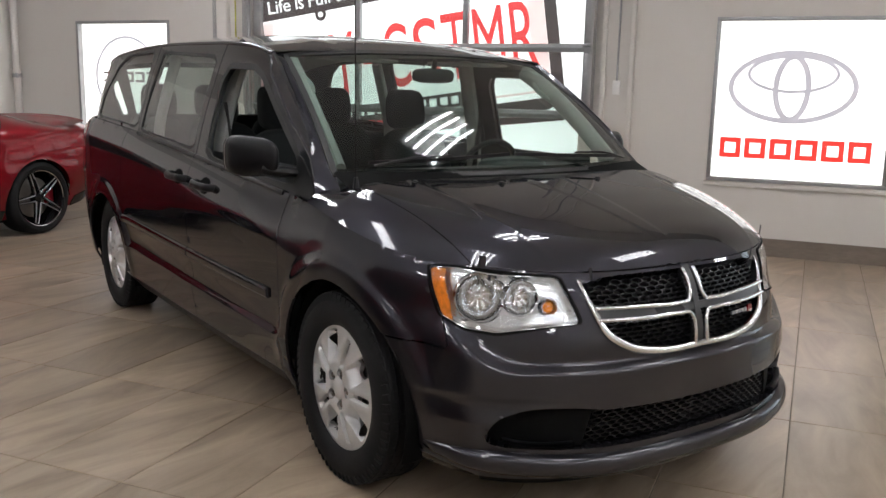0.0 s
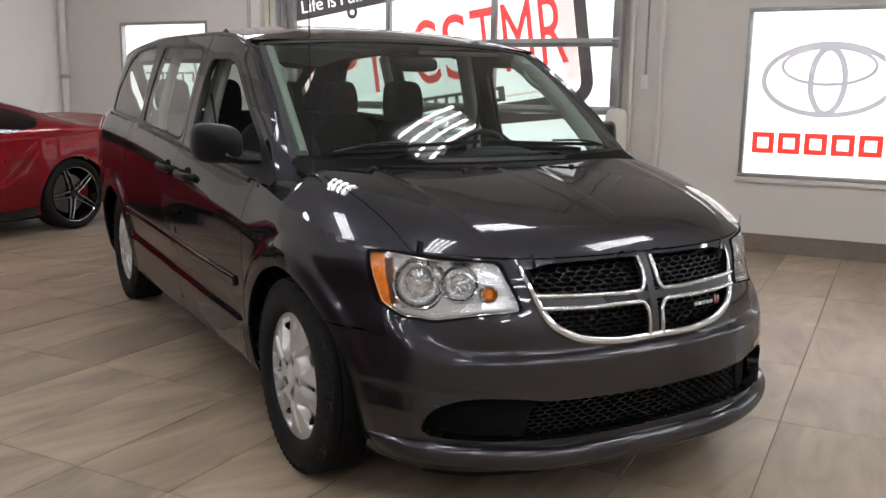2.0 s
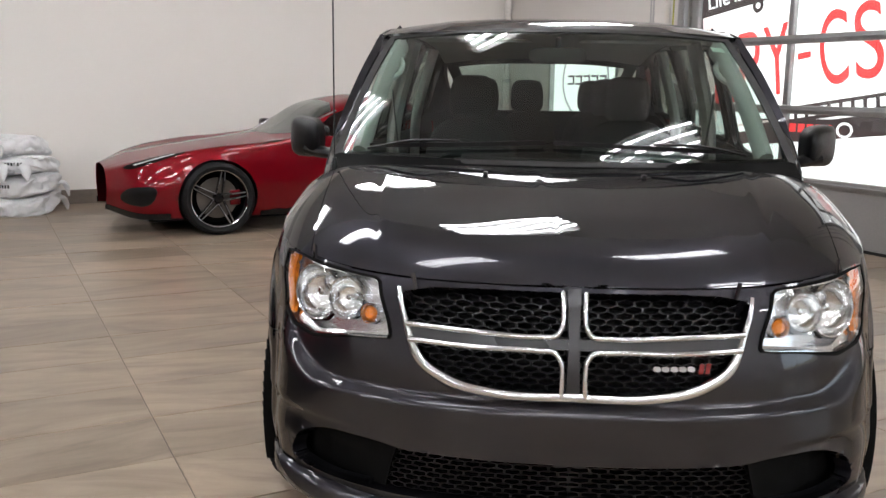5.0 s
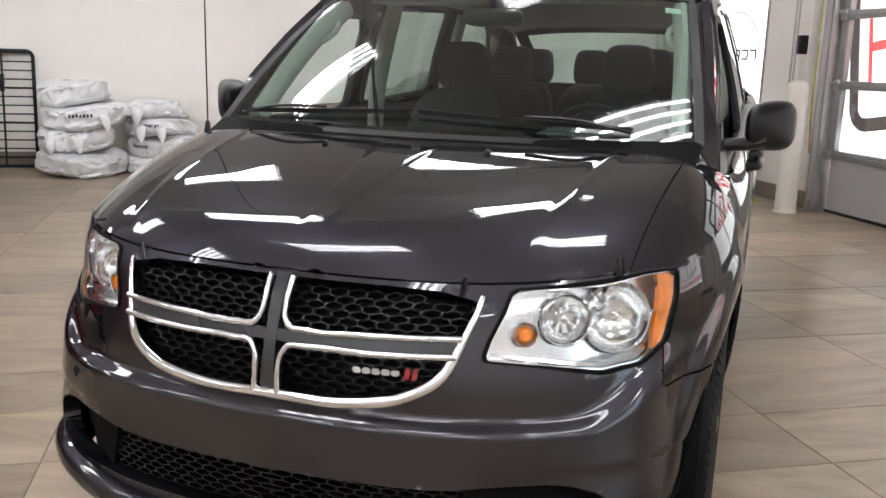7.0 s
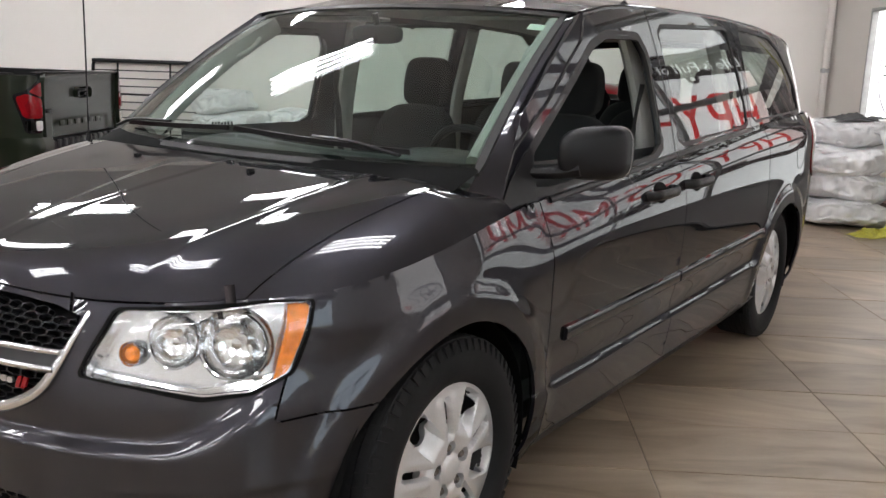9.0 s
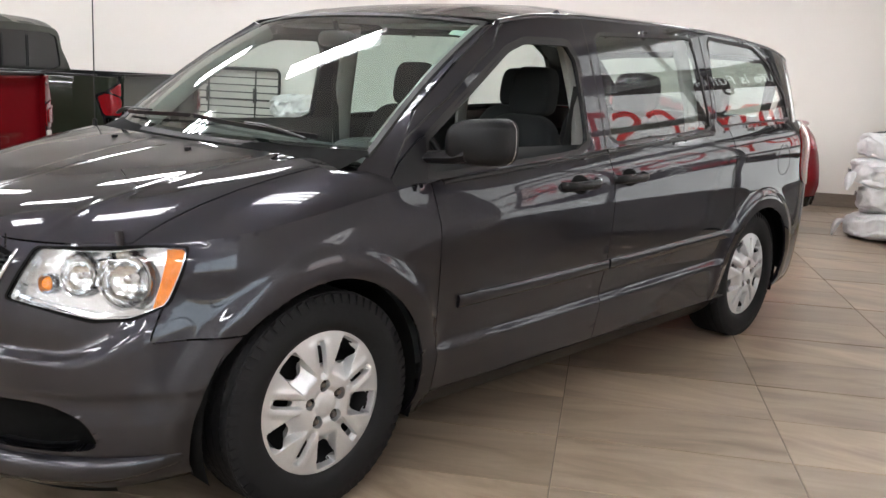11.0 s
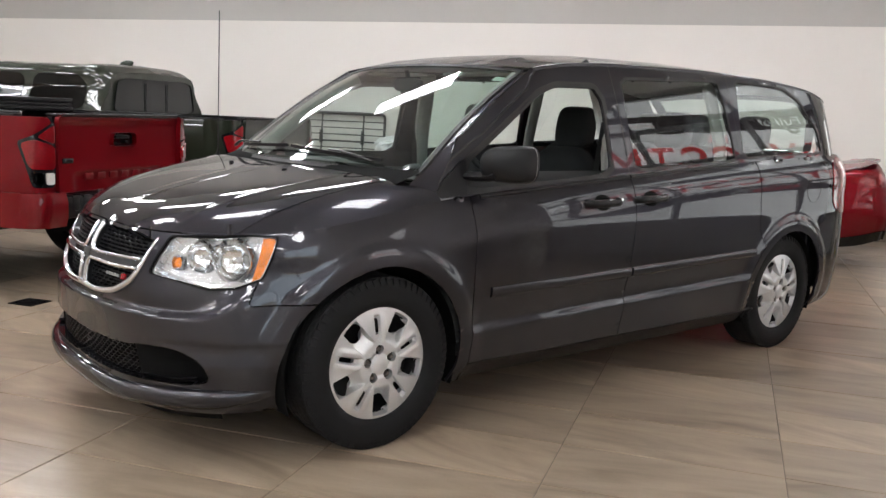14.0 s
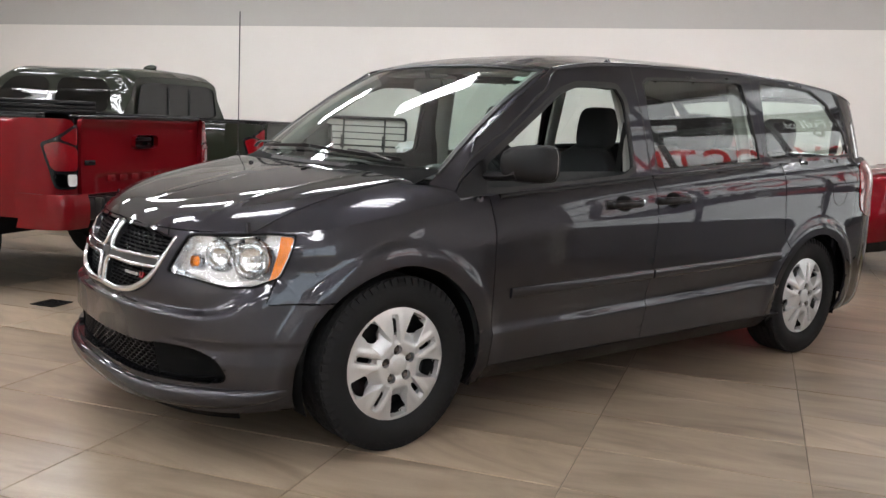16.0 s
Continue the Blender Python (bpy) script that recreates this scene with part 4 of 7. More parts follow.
# sheet-metal panels
fender_d = poly_d([(S_OUT_B - 0.012, 0.72), (FSEAM, 0.628), (-0.30, 0.632), (-0.30, 0.20), (DOOR_F, 0.20), (DOOR_F, 1.3), (-1.2, 1.3), (-1.2, 0.9), (S_IN_T - 0.02, 0.86), (S_OUT_B - 0.012, 0.80)])
top_edge = lambda S, Z: Z - np.interp(S, _s, _pz[:, 8])   # noqa: E731
upto = lambda d: lambda S, Z: np.maximum(d(S, Z), top_edge(S, Z))   # noqa: E731
fender_all = lambda S, Z: np.maximum(np.maximum(fender_d(S, Z), top_edge(S, Z) - 0.001 - gap), -np.minimum(lamp_d(S, Z), arch_f(S, Z)))  # noqa: E731
skin_panel("front_fender", inset(fender_all), (S_MID - 0.12, 0.2), (DOOR_F, 1.14), (0.016, 0.013), M["paint"])
low_edge = lambda S, Z: np.interp(S, _s, _pz[:, 0]) + 0.03 - Z   # noqa: E731
bumper_d = poly_d([(NOSE - 0.2, 0.1), (-0.2, 0.1), (-0.2, 0.632), (FSEAM, 0.628), (S_OUT_B - 0.014, 0.72), (S_OUT_B - 0.014, 0.9), (S_IN_T - 0.005, 0.9), (NOSE - 0.2, 0.9)])
fog_out, fog_in = s_of(0.80, -0.695, 0.35), s_of(0.50, -0.845, 0.43)
INTAKE = soften([(NOSE - 0.3, 0.306), (s_of(0.40, -0.90, 0.31), 0.313), (s_of(0.56, -0.86, 0.31), 0.318), (fog_out - 0.03, 0.328), (fog_out + 0.015, 0.345), (fog_out - 0.03, 0.415), (fog_out - 0.14, 0.452), (fog_in + 0.02, 0.452), (fog_in - 0.07, 0.435), (NOSE - 0.3, 0.425)], 2, 0.2)
intake_d = poly_d(INTAKE)
bump_all = lambda S, Z: np.maximum(np.maximum(np.maximum(bumper_d(S, Z), top_edge(S, Z)), low_edge(S, Z)), -np.minimum(np.minimum(lamp_d(S, Z), grille_d(S, Z)), np.minimum(arch_f(S, Z), intake_d(S, Z))))  # noqa: E731
skin_panel("front_bumper", lambda S, Z: bump_all(S, Z) + np.where(S < NOSE + 0.03, 0, gap), (NOSE, 0.17), (-0.2, 0.88), (0.012, 0.0062), M["paint"], both=True, thick=0.045)
skin_panel("front_door", upto(poly_d([(DOOR_F + gap, SILL + gap), (DOOR_M - gap - 0.045, SILL + gap), (DOOR_M - gap - 0.045, 0.34), (DOOR_M - gap, 0.80), (DOOR_M - gap, 1.3), (DOOR_F + gap, 1.3)])), (DOOR_F, 0.27), (DOOR_M, 1.128), (0.03, 0.0135), M["paint"])
arch_door = round_d(AXLE, WHEEL_Z, 0.455)
skin_panel("sliding_door", upto(cut_d(poly_d([(DOOR_M + gap - 0.045, SILL + gap), (DOOR_R + 0.2, SILL + gap), (DOOR_R + 0.2, 0.6), (DOOR_R + 0.1, 0.78), (DOOR_R + 0.085, 0.95), (DOOR_R + 0.085, 1.3), (DOOR_M + gap, 1.3), (DOOR_M + gap, 0.80), (DOOR_M + gap - 0.045, 0.34)]), arch_door)), (DOOR_M - 0.05, 0.27), (DOOR_R + 0.2, 1.19), (0.024, 0.0135), M["paint"])
quarter_d = cut_d(poly_d([(DOOR_R + 0.2 + gap, 0.20), (3.40, 0.21), (TAIL - 0.55, 0.30), (TAIL - 0.55, 1.3), (DOOR_R + 0.09 + gap, 1.3), (DOOR_R + 0.09 + gap, 0.95), (DOOR_R + 0.105, 0.78), (DOOR_R + 0.2 + gap, 0.6)]), arch_r)
ring_keep = lambda S, Z: np.minimum(np.maximum(quarter_d(S, Z), top_edge(S, Z)), np.maximum(np.maximum(arch_door(S, Z) + 0.006, -arch_r(S, Z)), 0.20 - Z))  # noqa: E731
skin_panel("rear_quarter", ring_keep, (DOOR_R + 0.02, 0.2), (TAIL - 0.55, 1.24), (0.016, 0.013), M["paint"])
skin_panel("tailgate", lambda S, Z: np.maximum(np.maximum((TAIL - 0.54) - S, top_edge(S, Z)), 0.45 - Z), (TAIL - 0.56, 0.44), (TAIL, 1.24), (0.02, 0.02), M["paint"], both=True)
skin_panel("rear_bumper", lambda S, Z: np.maximum((TAIL - 0.54) - S, np.maximum(Z - 0.445, 0.30 - Z)), (TAIL - 0.56, 0.28), (TAIL, 0.46), (0.02, 0.02), M["paint"], both=True, out=0.003)
skin_panel("sill", poly_d([(DOOR_F - 0.015, 0.205), (DOOR_R + 0.18, 0.205), (DOOR_R + 0.18, SILL - gap), (DOOR_F - 0.015, SILL - gap)]), (DOOR_F - 0.02, 0.2), (DOOR_R + 0.2, SILL), (0.04, 0.012), M["trim"], "dark sill below the doors")
# dark inner body behind the gaps
skin_panel("inner_body", cut_d(poly_d([(-0.28, 0.24), (TAIL - 0.6, 0.24), (TAIL - 0.6, 1.05), (-0.28, 0.86)]), round_d(0, WHEEL_Z, 0.43), round_d(AXLE, WHEEL_Z, 0.43)), (-0.28, 0.24), (TAIL - 0.6, 1.06), (0.05, 0.03), M["dark"], "black inner panel", out=-0.028, thick=0)
skin_panel("bumper_backing", cut_d(poly_d([(NOSE - 0.1, 0.21), (FSEAM + 0.1, 0.22), (FSEAM + 0.1, 0.55), (NOSE - 0.1, 0.55)])), (NOSE, 0.20), (FSEAM + 0.12, 0.56), (0.02, 0.02), M["dark"], "black cavity behind the intake", out=-0.075, thick=0, both=True)
skin_panel("grille_backing", poly_d([(NOSE - 0.1, 0.54), (S_GR + 0.05, 0.54), (S_GR + 0.05, 0.86), (NOSE - 0.1, 0.86)]), (NOSE, 0.54), (S_GR + 0.06, 0.86), (0.02, 0.02), M["dark"], "black cavity behind the grille", out=-0.06, thick=0, both=True)


# chrome strips round and across the grille, on the skin's flat plan
def skin_bead(name, pts, wide, out, m, parent, closed=False, n=60, base=0.0, both=True, label="", fade=0.0):
    """A rounded bead laid on the skin along points."""
    p = spline(pts, n) if not closed else np.array(pts, float)
    d = np.gradient(p, axis=0)
    d /= np.maximum(np.linalg.norm(d, axis=1, keepdims=True), 1e-9)
    sd = np.stack([-d[:, 1], d[:, 0]], 1)
    k = 9
    rows = []
    for j in range(k):
        a = math.pi * j / (k - 1)
        thin = 1 - np.clip((np.linspace(0, 1, len(p)) - 1 + fade) / fade, 0, 1) ** 2 if fade else np.ones(len(p))
        q = p + sd * (wide / 2 * math.cos(a)) * (0.35 + 0.65 * thin)[:, None]
        rows.append(skin_at(q[:, 0], q[:, 1], base + out * math.sin(a) ** 0.6 * thin))
    V = np.stack(rows, 1)
    vs = [tuple(v) for v in V.reshape(-1, 3)]
    fs = [(i * k + j, (i + 1) * k + j, (i + 1) * k + j + 1, i * k + j + 1) for i in range(len(p) - 1) for j in range(k - 1)]
    if both is not True:
        fs.append(tuple(range(k)))
    fs.append(tuple((len(p) - 1) * k + j for j in range(k))[::-1])
    if both == 2:
        return [part(name, shell((vs, fs), 0, sdn), m, parent, label, smooth=0.9) for sdn in (1, -1)]
    return part(name, shell((vs, fs), 0, 1, both), m, parent, label, smooth=0.9)


grille = part("grille", shell(trimmed(lambda S, Z: grille_d(S, Z), (NOSE, 0.57), (S_GR + 0.03, 0.87), (0.012, 0.012), lambda S, Z: skin_at(S, Z, np.full(S.shape, -0.045))), 0, 1, True), M["dark"], van, "black honeycomb grille with chrome crosshair")


def honeycomb(name, dist, lo, hi, w, h, deep, bar, out, m, parent):
    """Hexagon cells standing on the skin inside an outline, mirrored over the middle."""
    vs, fs = [], []
    rows_n = int((hi[1] - lo[1]) / (h * 0.75)) + 2
    cols_n = int((hi[0] - lo[0]) / w) + 2
    for r in range(rows_n):
        for c in range(-1, cols_n):
            cs, cz = lo[0] + (c + 0.5 * (r % 2)) * w, lo[1] + r * h * 0.75
            if float(dist(np.array([cs]), np.array([cz]))[0]) > -0.004 or cs < NOSE - 0.001:
                continue
            hexa = [(cs + w / 2 * a, cz + h / 2 * b) for a, b in ((0, 1), (1, 0.5), (1, -0.5), (0, -1), (-1, -0.5), (-1, 0.5))]
            n0 = len(vs)
            for k, o in ((1.0, out), (1 - bar, out), (1 - bar * 1.4, out - deep)):
                q = np.array([(max(cs + (a - cs) * k, NOSE + 0.0005), cz + (b - cz) * k) for a, b in hexa])
                vs += [tuple(v) for v in skin_at(q[:, 0], q[:, 1], np.full(6, o))]
            for ringi in (0, 1):
                for k in range(6):
                    a, b = n0 + ringi * 6 + k, n0 + ringi * 6 + (k + 1) % 6
                    fs.append((a, b, b + 6, a + 6))
    return part(name, shell((vs, fs), 0, 1, True), m, parent, smooth=0)


honeycomb("mesh", lambda S, Z: grille_d(S, Z) + 0.007, (NOSE, 0.59), (S_GR, 0.85), 0.046, 0.021, 0.02, 0.13, -0.020, M["trim"], grille)
# the cross: satin beams with chrome rims
ZC = 0.742
part("cross_beam", shell(trimmed(poly_d([(NOSE - 0.1, ZC - 0.020), (S_GR - 0.035, ZC - 0.018), (S_GR - 0.025, ZC + 0.010), (NOSE - 0.1, ZC + 0.004)]), (NOSE, ZC - 0.03), (S_GR, ZC + 0.04), (0.012, 0.008), lambda S, Z: skin_at(S, Z, np.full(S.shape, 0.006))), 0.03, 1, True), M["satin"], grille, "dark satin cross beam")
part("cross_post", shell(trimmed(poly_d([(NOSE - 0.1, 0.60), (NOSE + 0.018, 0.60), (NOSE + 0.018, 0.862), (NOSE - 0.1, 0.862)]), (NOSE, 0.60), (NOSE + 0.03, 0.862), (0.006, 0.01), lambda S, Z: skin_at(S, Z, np.full(S.shape, 0.008))), 0.03, 1, True), M["satin"], grille, "dark satin upright")
skin_bead("chrome_rim", [(NOSE + 0.030, 0.852), (NOSE + 0.032, 0.80), (NOSE + 0.036, ZC + 0.034), (NOSE + 0.052, ZC + 0.014), (NOSE + 0.10, ZC + 0.009), (NOSE + 0.25, ZC + 0.012), (S_GR - 0.030, ZC + 0.018)], 0.016, 0.016, M["chrome"], grille, base=0.004, both=2, label="chrome rim")
skin_bead("chrome_rim", [(NOSE + 0.032, 0.60), (NOSE + 0.032, 0.66), (NOSE + 0.036, ZC - 0.052), (NOSE + 0.055, ZC - 0.028), (NOSE + 0.10, ZC - 0.024), (NOSE + 0.25, ZC - 0.024), (S_GR - 0.04, ZC - 0.020)], 0.016, 0.016, M["chrome"], grille, base=0.004, both=2, label="chrome rim")
skin_bead("chrome_surround", [(NOSE, GR_B + 0.018)] + [(s_of(0.20, -0.87, 0.605), 0.608), (s_of(0.33, -0.85, 0.632), 0.635), (s_of(0.40, -0.81, 0.68), 0.682), (s_of(0.43, -0.79, 0.73), 0.74), (S_GR - 0.008, 0.848)], 0.029, 0.018, M["chrome"], grille, base=0.002, label="broad chrome lower surround", fade=0.55)
for i in range(5):
    q0 = s_of(0.205, -0.87, 0.68) + i * 0.022
    skin_panel("badge", poly_d(soften([(q0, 0.675), (q0 + 0.018, 0.675), (q0 + 0.018, 0.688), (q0, 0.688)], 1)), (q0 - 0.002, 0.668), (q0 + 0.02, 0.694), (0.004, 0.004), M["machined"], "small silver badge bar", out=-0.002, thick=0.006, sides=(1,), parent=grille)
for i in range(2):
    q0 = s_of(0.205, -0.87, 0.68) + 0.114 + i * 0.017
    skin_panel("badge", poly_d([(q0, 0.669), (q0 + 0.012, 0.669), (q0 + 0.020, 0.695), (q0 + 0.008, 0.695)]), (q0 - 0.002, 0.666), (q0 + 0.024, 0.698), (0.004, 0.004), M["red_lens"], "small red badge slash", out=-0.002, thick=0.006, sides=(1,), parent=grille)
# lower intake mesh and the blanked fog-lamp pockets
inner_cut = poly_d([(NOSE - 0.2, 0.2), (fog_in + 0.02, 0.2), (fog_in - 0.05, 0.5), (NOSE - 0.2, 0.5)])
honeycomb("intake_mesh", lambda S, Z: np.maximum(intake_d(S, Z), inner_cut(S, Z)), (NOSE, 0.285), (fog_in + 0.02, 0.45), 0.040, 0.018, 0.02, 0.15, -0.032, M["trim"], van)
skin_panel("fog_pocket", lambda S, Z: np.maximum(intake_d(S, Z), -inner_cut(S, Z)), (fog_in - 0.08, 0.28), (fog_out + 0.02, 0.47), (0.012, 0.010), M["dark"], "black plastic fog-lamp blank", out=-0.022, thick=0.02, sink=(fog_in - 0.06, fog_out - 0.1, 0.045))
skin_strip("pocket_ledge", [(fog_in + 0.03, 0.330), (fog_in + 0.18, 0.333), (fog_out - 0.05, 0.345)], 0.012, -0.026, M["trim"], n=14)
skin_bead("lip", [(NOSE, 0.250), (s_of(0.4, -0.86, 0.26), 0.254), (s_of(0.7, -0.8, 0.27), 0.272), (s_of(0.84, -0.6, 0.28), 0.280), (-0.42, 0.290)], 0.072, 0.034, M["paint"], van, n=90, fade=0.30, base=-0.002, label="body-coloured chin lip")
_cs = np.linspace(NOSE, -0.62, 50)


def chin_at(u, v):
    q = np.interp(u, np.linspace(0, 1, 50), _cs)
    p = skin_at(np.array([q]), np.array([0.215]), np.array([-0.022 - 0.060 * v]))[0]
    return p[0], p[1], 0.232 - 0.065 * v


part("chin", shell(sheet(chin_at, 49, 4, True), 0, 1, True), M["dark"], van, "black plastic underside")
# fuel flap and mouldings
skin_strip("side_moulding", [(0.575, 0.602), (1.0, 0.608), (DOOR_M - 0.012, 0.617)], 0.045, 0.013, M["paint"])
skin_strip("side_moulding", [(DOOR_M + 0.004, 0.617), (2.0, 0.626), (DOOR_R + 0.075, 0.640)], 0.045, 0.013, M["paint"])
for ya, yb in ((0.53, DOOR_M - 0.004), (DOOR_M + 0.004, 2.50)):
    ys = np.linspace(ya, yb, 12)
    skin_strip("belt_moulding", [(float(y), float(belt(y)) - 0.006) for y in ys], 0.018, 0.008, M["trim"])
geo = [(3.30 + 0.085 * math.cos(a), 1.00 + 0.085 * math.sin(a)) for a in np.linspace(0, 2 * math.pi, 33)]
skin_strip("fuel_flap_gap", geo, 0.004, 0.0012, M["seal"], sides=(1,), smooth_path=False)


# hood
hood_z = eased([-0.80, -0.758, -0.72, -0.62, -0.45, -0.25, 0.0, 0.15], [0.822, 0.866, 0.922, 0.962, 1.008, 1.052, 1.099, 1.122], 0.035)
hood_k = eased([0, 0.3, 0.6, 0.8, 1, 1.06], [2.6, 3.0, 6.0, 7.5, 10.5, 12], 0.08)


def hood_at(u, p, lift=0.0):
    """u from the nose to the cowl, p across from -1 to 1."""
    u = np.clip(u, 0.0005, 1.2)
    x8, y8, z8 = (np.interp(u, _u, c[:, 8]) for c in (_px, _py, _pz))
    g = (y8 - LEVEL_Y0[8]) / (Y1 - LEVEL_Y0[8])
    yc = LEVEL_Y0[8] + (0.035 - LEVEL_Y0[8]) * np.minimum(g, 1) + np.maximum(y8 - Y1, 0)
    q = abs(p)
    zc = hood_z(yc) - 0.18 * np.maximum(y8 - Y1, 0)
    y = yc + (y8 - yc) * q**2
    z = z8 + (zc - z8) * (1 - q ** hood_k(u))
    x = p * x8
    # two pressed ridges run from the cowl to the grille's corners, a raised spear down the middle
    xr = np.interp(y, [-0.78, -0.70, -0.62, -0.37, -0.05, 0.1], [0.455, 0.49, 0.525, 0.557, 0.597, 0.61])
    fade = np.clip((y + 0.78) / 0.2, 0, 1)
    z = z + 0.0015 * np.exp(-((abs(x) - xr) / 0.016) ** 2) * fade - 0.0020 / (1 + np.exp(-(abs(x) - xr - 0.02) / 0.010)) * fade * (1 - q**4)
    xc = np.interp(y, [-0.72, -0.45, -0.15, 0.05], [0.026, 0.048, 0.080, 0.105])
    z = z + 0.0015 / (1 + np.exp((abs(x) - xc) / 0.0040)) * np.clip((y + 0.68) / 0.08, 0, 1) * np.clip((0.03 - y) / 0.12, 0, 1)
    return x, y, z + lift


def shut(u):
    """Share of the half width at which the hood ends and the fender's crown begins."""
    x8, y8 = np.interp(u, _u, _px[:, 8]), np.interp(u, _u, _py[:, 8])
    return np.minimum(1.0, np.interp(y8, [-0.546, 0.0995, 0.205, 0.30, 0.38], [0.743, 0.797, 0.80, 0.82, 0.85]) / x8)


HN, HP = 120, 280
uu = 0.003 + 0.997 * np.linspace(0, 1, HN + 1) ** 1.25
pp = np.sin(np.linspace(-1, 1, HP + 1) * math.pi / 2 * 0.999)
pp = 0.3 * pp + 0.7 * np.linspace(-1, 1, HP + 1)
vs = [tuple(float(c) for c in hood_at(u, p * (shut(u) - 0.0025), 0.002)) for u in uu for p in pp]
fs = [(i * (HP + 1) + j, i * (HP + 1) + j + 1, (i + 1) * (HP + 1) + j + 1, (i + 1) * (HP + 1) + j) for i in range(HN) for j in range(HP)]
hood = part("hood", shell((vs, fs), 0.014), M["paint"], van, smooth=1.2)
u_j = float(np.interp(-0.535, _py[:500, 8], _u[:500]))
for sd in (1, -1):
    crown = sheet(lambda u, v, sd=sd: (lambda a: (sd * float(a[0]), float(a[1]), float(a[2])))(hood_at(u_j + (1.066 - u_j) * u, (lambda q: q + (1.0 - q) * v)(shut(u_j + (1.066 - u_j) * u) + 0.0008), 0.001)), 150, 18, sd < 0)
    part("fender_crown", crown, M["paint"], van, smooth=1.2)
    corner = sheet(lambda u, v, sd=sd: (lambda a: (sd * float(a[0]), float(a[1]), float(a[2])))(hood_at(1.0012 + 0.055 * u, (0.66 / 0.90) * (1 - v) + v * (float(shut(1.0012 + 0.055 * u)) + 0.004), 0.0006)), 20, 14, sd < 0)
    part("cowl_corner", corner, M["paint"], van, smooth=1.2)
vs2 = [tuple(float(c) for c in hood_at(u, p, -0.016)) for u in np.linspace(0.16, 1.03, 31) for p in np.linspace(-0.97, 0.97, 25)]
part("hood_inner", (vs2, [(i * 25 + j, i * 25 + j + 1, (i + 1) * 25 + j + 1, (i + 1) * 25 + j) for i in range(30) for j in range(24)]), M["dark"], van, "black liner under the hood")
for x in (0.26, -0.26):
    part("washer_nozzle", bx((x - 0.008, -0.072, 1.082), (x + 0.008, -0.050, 1.099), 0.004), M["trim"], hood, "black washer nozzle")


# windscreen, cowl, pillars, roof
def screen_at(p, q):
    """p across -1..1, q from the cowl to the roof."""
    a = abs(p)
    base = np.array([0.842 * p, 0.055 + 0.192 * a**2.3, 1.096 + 0.004 * a**2])
    top = np.array([0.722 * p, 0.865 + 0.085 * a**2.3, 1.620 - 0.034 * a**2.4])
    mid = base + (top - base) * q
    n = np.array([0.10 * p, -0.54, 0.84])
    return mid + n * 0.028 * math.sin(math.pi * q)


glass_v, glass_f = sheet(lambda u, v: tuple(screen_at(2 * u - 1, 0.03 + 0.955 * v)), 40, 24)
windscreen = part("windscreen", (glass_v, glass_f), M["screen"], van, "clear greenish windscreen")
rimw = []
for u in np.linspace(-1, 1, 41):
    rimw.append(screen_at(u * 0.985, 0.03))
for v in np.linspace(0.03, 0.985, 25)[1:]:
    rimw.append(screen_at(0.985, v))
for u in np.linspace(0.985, -0.985, 41)[1:]:
    rimw.append(screen_at(u, 0.985))
for v in np.linspace(0.985, 0.03, 25)[1:-1]:
    rimw.append(screen_at(-0.985, v))
part("screen_seal", sweep([tuple(v) for v in rimw], [(-0.014, -0.006), (0.014, -0.006), (0.014, 0.004), (-0.014, 0.004)], closed=True, up=(0, -0.5, 0.85)), M["seal"], windscreen, "black seal and ceramic edge")
part("screen_band", sheet(lambda u, v: tuple(screen_at((2 * u - 1) * 0.985, 0.02 + 0.05 * v) + np.array([0, 0.003, -0.003])), 40, 2), M["dark"], windscreen, "black ceramic band")
part("cowl", sheet(lambda u, v: (lambda a, b: tuple(a + (b - a) * v))(np.array([*hood_at(1.0, (2 * u - 1) * 0.885)]) + np.array([0, 0.004, -0.016]), screen_at(2 * u - 1, 0.045) + np.array([0, 0, 0.002])), 40, 4), M["dark"], van, "black plastic cowl")
part("screen_sticker", sheet(lambda u, v: tuple(screen_at(0.86 + 0.085 * u, 0.86 + 0.045 * v) + np.array([0, 0.004, -0.003])), 2, 2), M["sticker"], windscreen, "pale green sticker inside the glass")

rail_z = eased([0.89, 1.115, 1.481, 2.402, 2.99, 3.467, 3.719], [1.582, 1.629, 1.653, 1.668, 1.654, 1.62, 1.572], 0.10)

